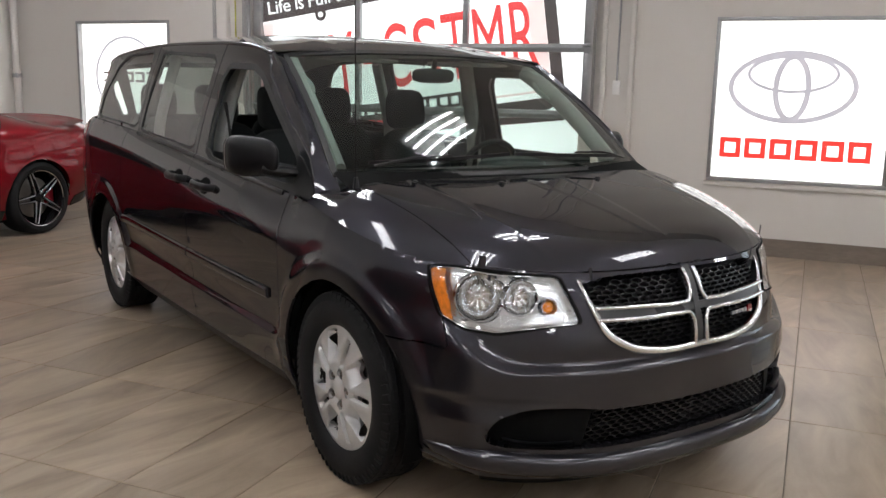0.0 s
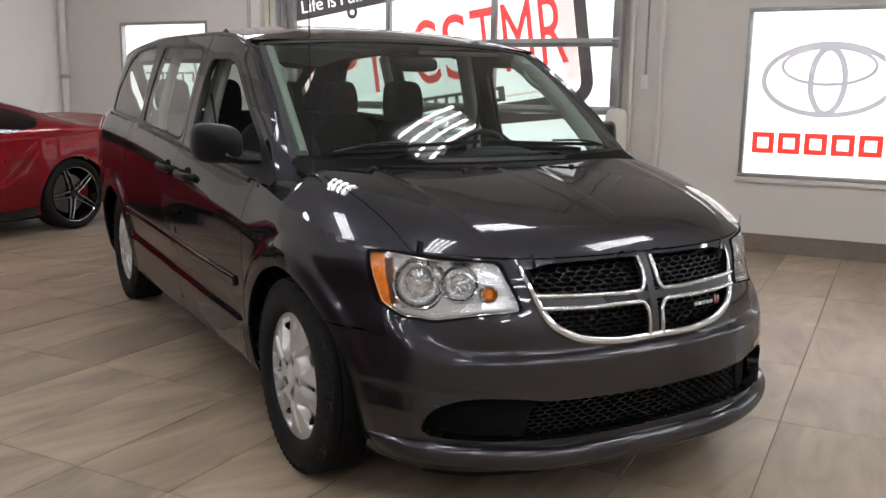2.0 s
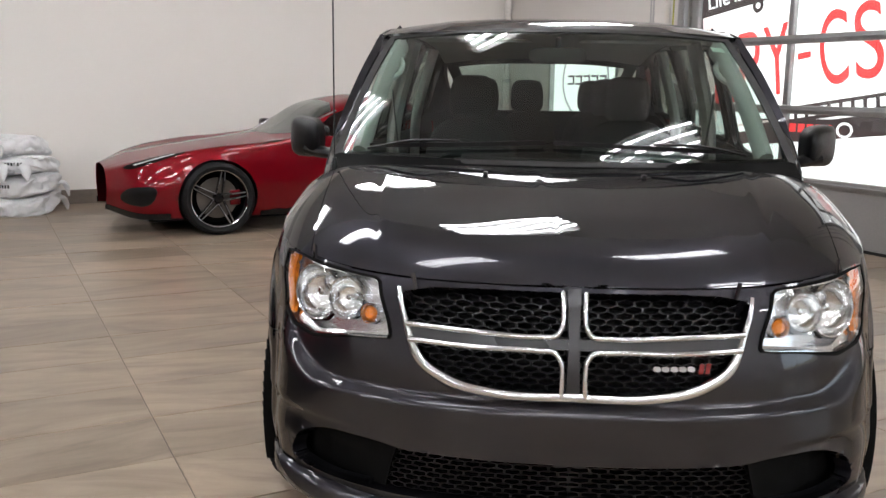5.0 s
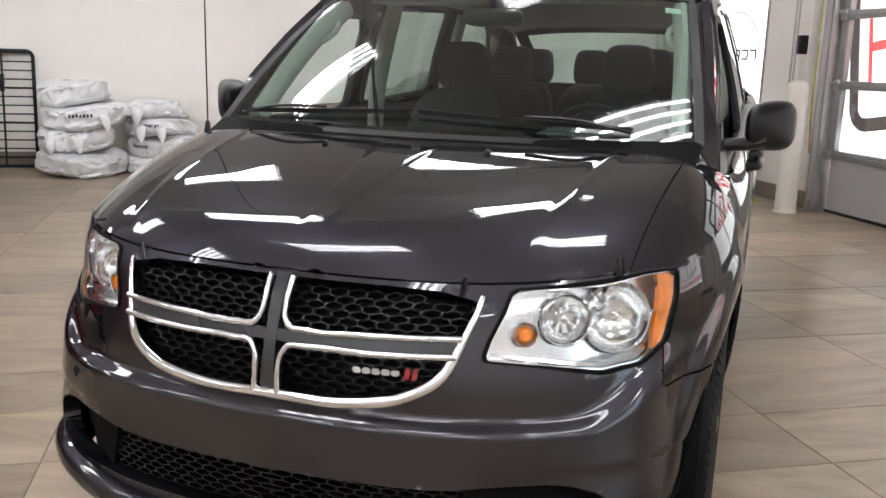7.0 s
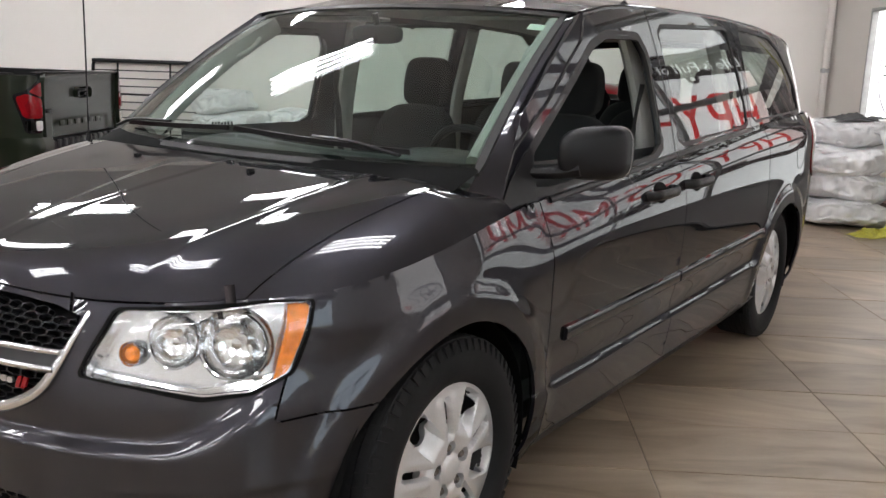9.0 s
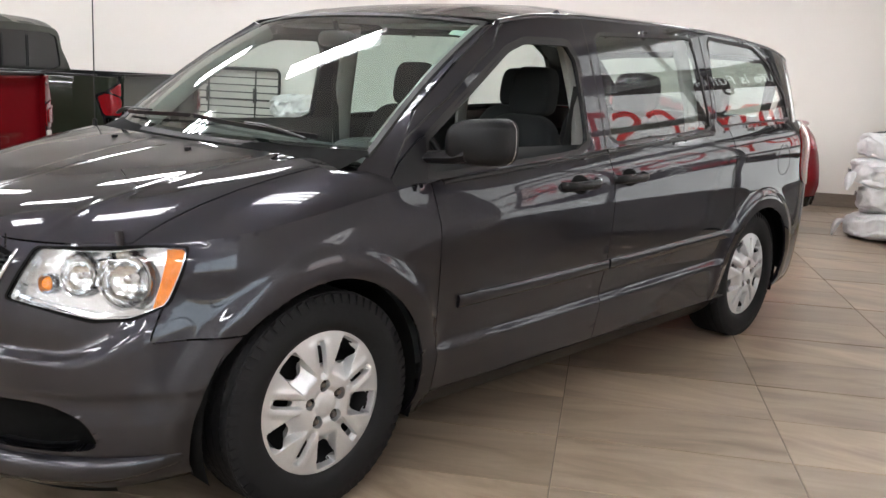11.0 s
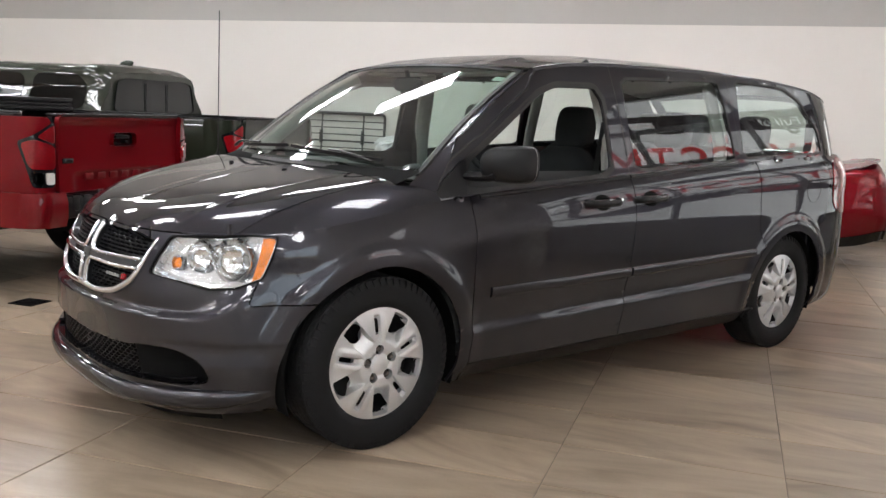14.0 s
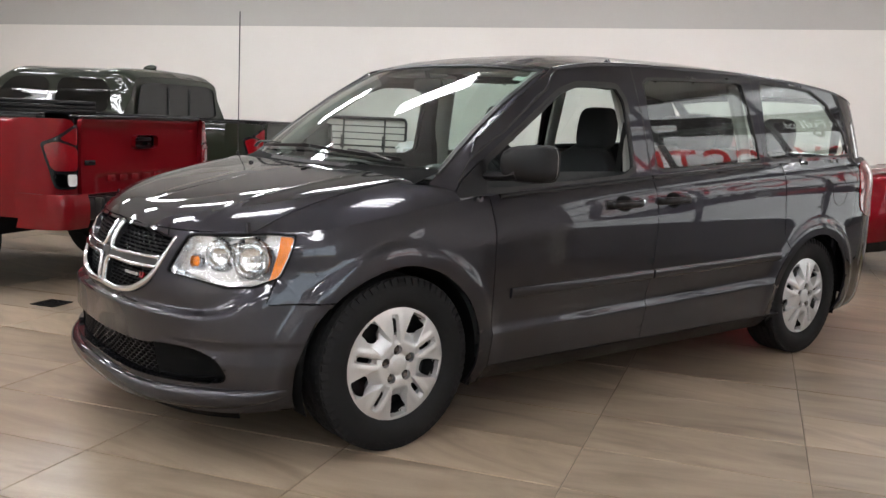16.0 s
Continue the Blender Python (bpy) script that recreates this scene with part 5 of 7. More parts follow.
for sd in (1, -1):
    def pillar(u, v, sd=sd):
        q = -0.13 + 1.115 * u
        a = screen_at(0.985, q)
        zb = 0.965 + (1.60 - 0.965) * u
        yb = float(np.interp(zb, [0.965, 1.00, 1.097, 1.267, 1.439, 1.579, 1.62], [0.25, 0.275, 0.334, 0.454, 0.695, 0.919, 1.09]))
        yb += 0.006 + 0.095 * min(max((zb - 1.17) / 0.12, 0), 1) * min(max((1.60 - zb) / 0.10, 0.3), 1)
        b = np.array([float(side_x(yb, zb)) + 0.005, yb, zb])
        c = (a + b) / 2 + np.array([0.30, -0.55, 0.62]) * (0.004 + 0.011 * min(1, 2.5 * u))
        r = a * (1 - v) ** 2 + 2 * c * v * (1 - v) + b * v * v
        return sd * r[0], r[1], r[2]
    part("a_pillar", sheet(pillar, 60, 14, True), M["paint"], van)
    part("pillar_seam", sweep([pillar(u, 0.985) for u in np.linspace(0.18, 0.97, 30)], disc(0.0035, 6)), M["seal"], van, "dark gap along the door frame")
    rail = [(side_x(y, float(rail_z(y))) * sd - 0.006 * sd, y, float(rail_z(y)) - 0.006) for y in np.linspace(0.95, 3.80, 50)]
    part("roof_rail", sweep([(float(a), float(b), float(c)) for a, b, c in rail], disc(0.012, 10), up=(0, 0, 1)), M["paint"], van)


def roof_at(u, p):
    y = 0.868 + u * (3.76 - 0.868)
    q = abs(p)
    y = y + 0.085 * q**2.3 * (1 - u)
    zr = rail_z(y)
    x = (side_x(y, zr) - 0.0) * p
    crown = np.interp(y, [0.87, 1.1, 1.6, 2.6, 3.6, 4.0], [0.040, 0.052, 0.062, 0.060, 0.050, 0.045])
    z = zr + crown * (1 - q**2.6) + 0.006 * np.exp(-((q - 0.62) / 0.03) ** 2)
    return float(x), float(y), float(z)


part("roof", sheet(lambda u, v: roof_at(u, -1 + 2 * v), 70, 40, True), M["paint"], van)
def tail_at(u, v):
    a, b = np.array((0.56 * (2 * u - 1), 4.045 - 0.055 * abs(2 * u - 1) ** 3, 1.20)), np.array(roof_at(1.0, 0.99 * (2 * u - 1)))
    return tuple(a + (b - a) * v)


part("rear_window", sheet(lambda u, v: tail_at(0.06 + 0.88 * u, 0.88 * v), 20, 6, True), M["glass"], van, "clear rear window")
for u0 in (0.0, 0.94):
    part("rear_pillar", sheet(lambda u, v: tail_at(u0 + 0.06 * u, v), 3, 8, True), M["paint"], van)
part("rear_header", sheet(lambda u, v: tail_at(0.06 + 0.88 * u, 0.88 + 0.12 * v), 12, 3, True), M["paint"], van)
part("roof_liner", sheet(lambda u, v: tuple(np.array(roof_at(0.03 + 0.94 * u, (-1 + 2 * v) * 0.95)) - np.array([0, 0, 0.035])), 30, 12), M["cabin_light"], van, "light grey headlining")

# upper flank with three window openings
WIN_F = soften([(0.470, 1.034), (1.415, 1.100), (1.412, 1.470), (1.360, 1.537), (1.085, 1.530), (0.965, 1.490), (0.765, 1.360), (0.590, 1.243), (0.478, 1.165)], 2, 0.10)
WIN_M = soften([(1.578, 1.124), (2.516, 1.172), (2.486, 1.4), (2.455, 1.620), (1.567, 1.584)], 2, 0.06)
WIN_R = soften([(2.580, 1.184), (3.545, 1.218), (3.515, 1.36), (3.345, 1.539), (3.179, 1.611), (2.630, 1.632)], 2, 0.07)
win_d = [poly_d(w) for w in (WIN_F, WIN_M, WIN_R)]
flank_poly = poly_d([(0.275, 0.98), (3.99, 0.98), (3.99, 1.20), (3.95, 1.3), (3.75, 1.58), (3.68, 1.75), (1.12, 1.75), (0.919, 1.579), (0.695, 1.439), (0.454, 1.267), (0.334, 1.097)])
flank_outer = lambda S, Z: np.maximum(np.maximum(flank_poly(S, Z), Z - rail_z(S)), belt(S) - 0.006 - Z)   # noqa: E731


def flank_place(S, Z, out=0.0):
    return np.stack([side_x(S, Z) + out, S, Z], 1)


frame_d = cut_d(flank_outer, *win_d)
geo = trimmed(frame_d, (0.26, 0.99), (4.04, 1.68), (0.016, 0.014), flank_place)
for sd in (1, -1):
    part("side_frame", shell(geo, 0.03, sd), M["paint"], van, "body-coloured pillars round the windows", smooth=1.2)
    part("pillar_gap", shell(trimmed(poly_d([(DOOR_M - 0.003, 1.09), (DOOR_M + 0.003, 1.09), (1.498, 1.653), (1.492, 1.653)]), (DOOR_M - 0.06, 1.08), (DOOR_M + 0.02, 1.66), (0.003, 0.02), lambda S, Z: flank_place(S, Z, 0.0015)), 0, sd), M["seal"], van, "door gap")
    part("pillar_gap", shell(trimmed(poly_d([(2.549, 1.15), (2.555, 1.15), (2.549, 1.668), (2.543, 1.668)]), (2.50, 1.14), (2.56, 1.67), (0.003, 0.02), lambda S, Z: flank_place(S, Z, 0.0015)), 0, sd), M["seal"], van, "door gap")
    part("mirror_sail", shell(trimmed(poly_d([(0.288, 1.012), (0.468, 1.026), (0.474, 1.178), (0.440, 1.165), (0.345, 1.088)]), (0.27, 1.0), (0.49, 1.19), (0.012, 0.012), lambda S, Z: flank_place(S, Z, 0.008)), 0.012, sd), M["trim"], van, "black plastic mirror base")
    for k, (w, nm) in enumerate(((WIN_M, "slider_glass"), (WIN_R, "quarter_glass"))):
        gd_ = poly_d(w)
        part(nm, shell(trimmed(lambda S, Z, g=gd_: g(S, Z) - 0.012, (min(p[0] for p in w) - 0.03, 1.1), (max(p[0] for p in w) + 0.03, 1.66), (0.03, 0.02), lambda S, Z: flank_place(S, Z, -0.006)), 0, sd), M["glass"], van, "side window glass")
    for w, nm in ((WIN_F, "window_seal"), (WIN_M, "window_seal"), (WIN_R, "window_seal")):
        P = np.array(w)
        line = flank_place(P[:, 0], P[:, 1], -0.004)
        line[:, 0] *= sd
        wd = 0.015 if w is WIN_F else 0.008
        part(nm, sweep([tuple(v) for v in line], [(-wd, -0.008), (wd, -0.008), (wd, 0.004), (-wd, 0.004)], closed=True, up=(sd, 0, 0.25)), M["seal"], van, "black rubber window seal")


# lamps
def headlamp(sd):
    L = S_OUT_T - S_IN_B
    cups = ((S_IN_B + 0.640 * L, 0.788, 0.076, 0.062), (S_IN_B + 0.360 * L, 0.796, 0.055, 0.050), (S_IN_B + 0.495 * L, 0.832, 0.020, 0.020), (S_IN_B + 0.185 * L, 0.768, 0.026, 0.024))
    amber_d = lambda S, Z: np.maximum(lamp_d(S, Z) + 0.006, (S_OUT_B - 0.038 + (Z - 0.73) * (S_OUT_T - 0.062 - S_OUT_B + 0.038) / 0.16) - S)   # noqa: E731
    back = cut_d(lambda S, Z: lamp_d(S, Z) + 0.004, *(round_d(a, b, r * 0.97) for a, b, r, _ in cups))
    lamp = part("headlamp", shell(trimmed(back, (S_IN_B - 0.02, 0.66), (S_OUT_T + 0.03, 0.91), (0.008, 0.007), lambda S, Z: skin_at(S, Z, -0.050 - 0.012 * np.sin(np.clip((S - S_IN_B) / L, 0, 1) * math.pi))), 0, sd), M["lamp_silver"], van, "clear headlamp with chrome reflectors and an amber corner", smooth=1.0)
    part("lens", shell(trimmed(lambda S, Z: lamp_d(S, Z) + 0.003, (S_IN_B - 0.02, 0.66), (S_OUT_T + 0.03, 0.91), (0.014, 0.012), lambda S, Z: skin_at(S, Z, np.full(S.shape, 0.002))), 0.004, sd), M["lens"], lamp, "clear lens", smooth=1.2).visible_shadow = False
    P = np.array(LAMP)
    P = np.concatenate([P + (np.roll(P, -1, 0) - P) * k for k in (0, 0.25, 0.5, 0.75)], 1).reshape(-1, 2)
    for nm, inner, outer, wide, m_, lab in (("gasket", -0.016, 0.004, 0.0048, M["dark"], "black gasket"), ("bezel", -0.062, -0.006, 0.0018, M["reflector"], "bright inner wall")):
        rows = []
        C = P.mean(0)
        Q = P + (C - P) / np.linalg.norm(C - P, axis=1, keepdims=True) * (0.0 if nm == "gasket" else 0.007)
        O = (C - Q) / np.linalg.norm(C - Q, axis=1, keepdims=True)
        for k, o in ((-1, inner), (-1, outer), (1, outer), (1, inner)):
            W = Q + O * wide * k
            rows.append(skin_at(W[:, 0], W[:, 1], np.full(len(W), o)))
        V = np.stack(rows, 1).reshape(-1, 3)
        n = len(P)
        fs = [(i * 4 + k, ((i + 1) % n) * 4 + k, ((i + 1) % n) * 4 + k + 1, i * 4 + k + 1) for i in range(n) for k in range(3)]
        part(nm, shell(([tuple(v) for v in V], fs), 0, sd), m_, lamp, lab, smooth=0.6)

    def bowl(s, z, r, deep, name, label, m=M["reflector"], bulb=True, ribs=11):
        c = skin_at(np.array([s]), np.array([z]), np.array([-0.034]))[0]
        nn = skin_n(np.array([s]), np.array([z]))[0]
        n = (Vector(nn) * 0.6 + Vector((0.12, -0.95, 0.05)) * 0.4).normalized()
        n.x *= sd
        c[0] *= sd
        q = n.to_track_quat("Z", "Y").to_matrix().to_4x4()

        def dish(u, v):
            a, b = 2 * math.pi * u, 0.02 + v * (math.pi / 2 - 0.02)
            k = r * math.sin(b) * (1 + 0.002 * math.cos(ribs * a) * math.sin(2 * b))
            return k * math.cos(a), k * math.sin(a), -deep * math.cos(b) + 0.0004 * math.sin(ribs * a + 3 * b) * math.sin(2 * b)
        at = Matrix.Translation(Vector(c)) @ q
        b = part(name, sheet(dish, 66, 12), m, lamp, label, at=at, smooth=1.2)
        part("ring", lathe([(r * 0.985, -0.004), (r * 1.0, 0.004), (r * 1.05, 0.006), (r * 1.10, 0.002), (r * 1.11, -0.020)], 40), M["chrome"], b, "bright ring")
        if bulb:
            part("bulb", lathe([(0.0, -deep * 0.95), (r * 0.17, -deep * 0.95), (r * 0.19, -deep * 0.45), (r * 0.15, -deep * 0.25), (0, -deep * 0.18)], 16), M["chrome"], b, "bulb shield")
        return b

    bowl(*cups[0], "main_reflector", "large round chrome reflector")
    bowl(*cups[1], "high_reflector", "smaller round chrome reflector", ribs=9)
    bowl(*cups[2], "position_reflector", "tiny round chrome reflector", bulb=False, ribs=6)
    ab = bowl(*cups[3], "turn_signal", "small amber bulb in a chrome cup", bulb=False, ribs=5)
    part("bulb", lathe([(0, -0.018), (0.015, -0.016), (0.019, -0.004), (0.013, 0.005), (0, 0.008)], 18), M["amber"], ab, "amber bulb")
    part("side_marker", shell(trimmed(amber_d, (S_OUT_B - 0.10, 0.68), (S_OUT_T + 0.02, 0.90), (0.008, 0.008), lambda S, Z: skin_at(S, Z, np.full(S.shape, -0.012))), 0.012, sd), M["amber"], lamp, "amber side marker")
    part("tray", shell(trimmed(lambda S, Z: np.maximum(lamp_d(S, Z) + 0.010, Z - np.interp(S, [S_IN_B, S_MID, S_OUT_T], [0.735, 0.700, 0.745])), (S_IN_B, 0.66), (S_OUT_T, 0.75), (0.010, 0.007), lambda S, Z: skin_at(S, Z, -0.014 - (Z - 0.69) * 0.5)), 0.01, sd), M["reflector"], lamp, "silver lower bezel")
    return lamp


for sd in (1, -1):
    headlamp(sd)
    skin_panel("tail_lamp", poly_d(soften([(3.60, 0.84), (4.00, 0.82), (4.00, 1.19), (3.58, 1.19), (3.55, 1.02)], 2)), (3.52, 0.80), (4.03, 1.21), (0.02, 0.02), M["red_lens"], "red tail lamp", out=0.006, thick=0.02, sides=(sd,))


# mirrors, handles
def door_mirror(sd):
    mat = Matrix.Diagonal((sd, 1, 1, 1))

    def fn(u, v):
        a, t = 2 * math.pi * u, v
        # rounded box, swelling forward, flat behind
        e = 2.0 / 3.3
        ca, sa = math.cos(a), math.sin(a)
        cx = math.copysign(abs(ca) ** e, ca)
        cz = math.copysign(abs(sa) ** e, sa)
        k = max(1 - max(0.0, (0.6 - t) / 0.6) ** 2.6, 0.0) ** (1 / 2.6)
        x = 1.020 + 0.078 * cx * k + 0.008 * t
        z = 1.166 + (0.080 * cz + 0.006 * cx * (1 if sa > 0 else -0.3)) * k
        return x, 0.525 + 0.135 * t + 0.05 * cx * (1 - t) * k + 0.035 * cx * k, z
    m = part("mirror_housing", moved(shell(sheet(fn, 48, 22), 0), mat), M["trim"], van, "black plastic door mirror")
    if sd < 0:
        bm = bmesh.new()
        bm.from_mesh(m.data)
        bmesh.ops.reverse_faces(bm, faces=bm.faces[:])
        bm.to_mesh(m.data)
        bm.free()
    ring_pts = [fn(i / 48, 1.0) for i in range(48)]
    c = np.mean(ring_pts, axis=0)
    part("mirror_glass", ([(sd * p[0], p[1] - 0.012, p[2]) for p in ring_pts] + [(sd * c[0], c[1] - 0.012, c[2])], [(i, (i + 1) % 48, 48) for i in range(48)]), M["chrome"], m, "mirror glass")
    part("arm", moved(sweep(spline([(0.87, 0.485, 1.105), (0.91, 0.50, 1.108), (0.955, 0.53, 1.112), (1.0, 0.55, 1.122)], 14), lambda t: [(0.040 * math.cos(a), (0.020 + 0.006 * t) * math.sin(a)) for a in np.linspace(0, 2 * math.pi, 13)[:-1]], up=(0, 0, 1)), mat), M["trim"], m, "black mirror arm")


def door_handle(y, sd, z):
    x0 = float(skin(np.array([y]), np.array([z]))[0, 0])
    h = part("door_handle", moved(sweep(spline([(x0 - 0.01, y - 0.118, z - 0.002), (x0 + 0.022, y - 0.100, z), (x0 + 0.035, y - 0.04, z + 0.001), (x0 + 0.036, y + 0.04, z + 0.002), (x0 + 0.026, y + 0.100, z + 0.003), (x0 - 0.01, y + 0.118, z + 0.003)], 26), lambda t: [(0.011 * math.cos(a), 0.019 * math.sin(a)) for a in np.linspace(0, 2 * math.pi, 13)[:-1]], up=(0, 0, 1)), Matrix.Diagonal((sd, 1, 1, 1))), M["trim"], van, "black door handle")
    # no hollow is cut: a flat dark oval paints the shade behind the handle
    oval = poly_d([(y + 0.062 * math.cos(a), z + 0.038 * math.sin(a)) for a in np.linspace(0, 2 * math.pi, 24)[:-1]])
    part("recess", shell(trimmed(oval, (y - 0.07, z - 0.045), (y + 0.07, z + 0.045), (0.008, 0.008), lambda S, Z: skin_at(S, Z, np.full(S.shape, 0.002))), 0, sd), M["dark"], h, "dark oval painted as the finger recess's shade")


for sd in (1, -1):
    door_mirror(sd)
    door_handle(1.285, sd, 0.975)
    door_handle(1.655, sd, 0.985)
lockc = float(skin(np.array([1.43]), np.array([0.980]))[0, 0])
part("key_lock", moved(lathe([(0, 0), (0.012, 0), (0.012, 0.004), (0, 0.005)], 16, "x"), pose(lockc, 1.425, 0.982)), M["chrome"], van, "round chrome key lock")


# wheels
def tyre_bm(r=0.358, w=0.215):
    prof = []
    h = w / 2
    side_ = [(0.232, -h * 0.80), (0.243, -h * 0.93), (0.268, -h * 1.01), (0.300, -h * 1.02), (0.328, -h * 0.96), (0.347, -h * 0.86)]
    tread = []
    for k in range(5):
        c0, c1 = -0.84 + k * 0.345, -0.84 + k * 0.345 + 0.30
        tread += [(r, h * c0), (r, h * c1)]
        if k < 4:
            tread += [(r - 0.008, h * (c1 + 0.008)), (r - 0.008, h * (c1 + 0.037))]
    prof = side_ + tread + [(a, -b) for a, b in side_[::-1]]
    return lathe(prof, 96, "x")


def tread_blocks(r=0.358, w=0.215):
    """Shoulder blocks and slanted sipes, joined."""
    bms = []
    for i in range(64):
        a = 360 * i / 64
        for sgn in (-1, 1):
            x0, x1 = sorted((0.285 * w * sgn, 0.496 * w * sgn))
            b = bx((x0, -0.0122, r - 0.034), (x1, 0.0122, r + 0.0030), 0.0)
            for v in b.verts:
                if abs(v.co.x) > 0.4 * w and v.co.z > r:
                    v.co.z -= 0.0085
                    v.co.x *= 0.93
            bms.append(moved(b, pose(0, 0, 0, a + (1.4 if sgn > 0 else 0), 0, 0) @ pose(0, 0, 0, 0, 0, 10 * sgn)))
        for k in (-0.20, 0.0, 0.20):
            b = bx((k * w - 0.013, -0.0055, r - 0.003), (k * w + 0.013, 0.0055, r + 0.001), 0.0)
            bms.append(moved(b, pose(0, 0, 0, a + k * 9, 0, 0) @ pose(0, 0, 0, 0, 0, -20)))
    return join(*bms)


def cap_place(S, Z):
    r = np.hypot(S, Z)
    th = np.arctan2(Z, S) - math.pi / 2
    fifth = 2 * math.pi / 5
    win = abs((th / fifth + 0.5) % 1 - 0.5) * fifth      # angle from the nearest window
    slot = abs(th / fifth % 1 - 0.5) * fifth             # angle from the nearest slot
    x = 0.036 - 0.020 * (r / 0.235) ** 2
    ease = lambda a, lo, hi: np.clip((a - lo) / (hi - lo), 0, 1) ** 2 * (3 - 2 * np.clip((a - lo) / (hi - lo), 0, 1))   # noqa: E731
    sunk = ease(r, 0.090, 0.140) * (1 - ease(r, 0.212, 0.221)) * (1 - ease(win * r, 0.031, 0.040))
    x = x - 0.032 * sunk
    x = x + 0.005 * np.exp(-((slot * r - 0.030) / 0.014) ** 2) * ease(r, 0.07, 0.12) * (1 - ease(r, 0.19, 0.22))
    x = x - 0.014 * (1 - ease(slot * r, 0.0105, 0.0145)) * ease(r, 0.085, 0.10) * (1 - ease(r, 0.198, 0.208))
    x = x - 0.008 * np.exp(-((r - 0.045) / 0.010) ** 2)
    return np.stack([x, S, Z], 1)


def wheel(sd):
    w = thing("wheel", "", "")
    tyre = part("tyre", tyre_bm(), M["rubber"], w, "black all-season tyre")
    part("tread", tread_blocks(), M["rubber"], tyre, smooth=0)
    holes = []
    for k in range(5):
        for turn, shape, soft_k in ((0, ((0.134, -0.016), (0.150, -0.030), (0.196, -0.040), (0.210, -0.022), (0.212, 0.0), (0.210, 0.022), (0.196, 0.040), (0.150, 0.030), (0.134, 0.016)), 0.2), (math.pi / 5, ((0.122, -0.0085), (0.190, -0.0105), (0.190, 0.0105), (0.122, 0.0085)), 0.15)):
            a = 2 * math.pi * k / 5 + math.pi / 2 + turn
            c, s = math.cos(a), math.sin(a)
            holes.append(poly_d([(q[0] * c - q[1] * s, q[0] * s + q[1] * c) for q in soften(shape, 2, soft_k)]))
    nuts = [(0.062 * math.cos(2 * math.pi * k / 5 + math.pi / 2 + math.pi / 5), 0.062 * math.sin(2 * math.pi * k / 5 + math.pi / 2 + math.pi / 5)) for k in range(5)]
    holes += [round_d(p[0], p[1], 0.0205) for p in nuts]
    capm = part("wheel_cover", shell(trimmed(cut_d(round_d(0, 0, 0.238), *holes), (-0.243, -0.243), (0.243, 0.243), (0.0042, 0.0042), lambda S, Z: cap_place(S, Z) + np.array([0.070, 0, 0])), 0.022, 1), M["cap"], w, "silver five-spoke wheel cover", smooth=0.45)
    part("rim", lathe([(0.236, -0.09), (0.236, 0.082), (0.228, 0.086), (0.205, 0.05), (0.19, 0.02), (0.02, 0.015)], 48, "x"), M["trim"], w, "black steel wheel behind the cover")
    part("hub_cap", lathe([(0, 0.108), (0.018, 0.1075), (0.030, 0.104), (0.036, 0.094)], 28, "x"), M["cap"], capm, "round centre cap")
    for p in nuts:
        part("wheel_nut", moved(lathe([(0, 0.100), (0.0085, 0.099), (0.0120, 0.094), (0.0130, 0.060)], 6, "x"), pose(0, p[0], p[1])), M["nut"], w, "dull steel wheel nut")
    part("brake_drum", lathe([(0, -0.06), (0.15, -0.06), (0.15, 0.0), (0.05, 0.005), (0, 0.005)], 30, "x"), M["nut"], w, "rusty brake disc")
    w.parent = van
    return w


w0 = wheel(1)
w0.matrix_basis = pose(0.850, 0, WHEEL_Z + 0.011, 41, 0, 0)
copy_thing(w0, pose(0.835, AXLE, WHEEL_Z + 0.011, 31, 0, 0))
copy_thing(w0, pose(-0.850, 0, WHEEL_Z + 0.011, 18, 0, 180))
copy_thing(w0, pose(-0.835, AXLE, WHEEL_Z + 0.011, 40, 0, 180))
for sd in (1, -1):
    for y, R in ((0.0, 0.425), (AXLE, 0.412)):
        part("wheel_housing", sheet(lambda u, v: (sd * (0.55 + 0.375 * v), y + R * math.cos(-0.35 + u * (math.pi + 0.7)), max(WHEEL_Z + R * math.sin(-0.35 + u * (math.pi + 0.7)), 0.2)), 40, 3), M["dark"], van, "black wheel-arch liner")
        part("housing_wall", sheet(lambda u, v: (sd * 0.56, y + R * v * math.cos(u * math.pi), WHEEL_Z + R * v * math.sin(u * math.pi)), 24, 2), M["dark"], van, "black wheel-arch inner wall")
part("underbody", bx((-0.72, -0.48, 0.19), (0.72, 3.60, 0.26), 0.01), M["dark"], van, "dark underbody")
part("engine_bay", bx((-0.54, -0.62, 0.26), (0.54, 0.42, 0.80), 0.02), M["dark"], van, "dark engine bay filling")

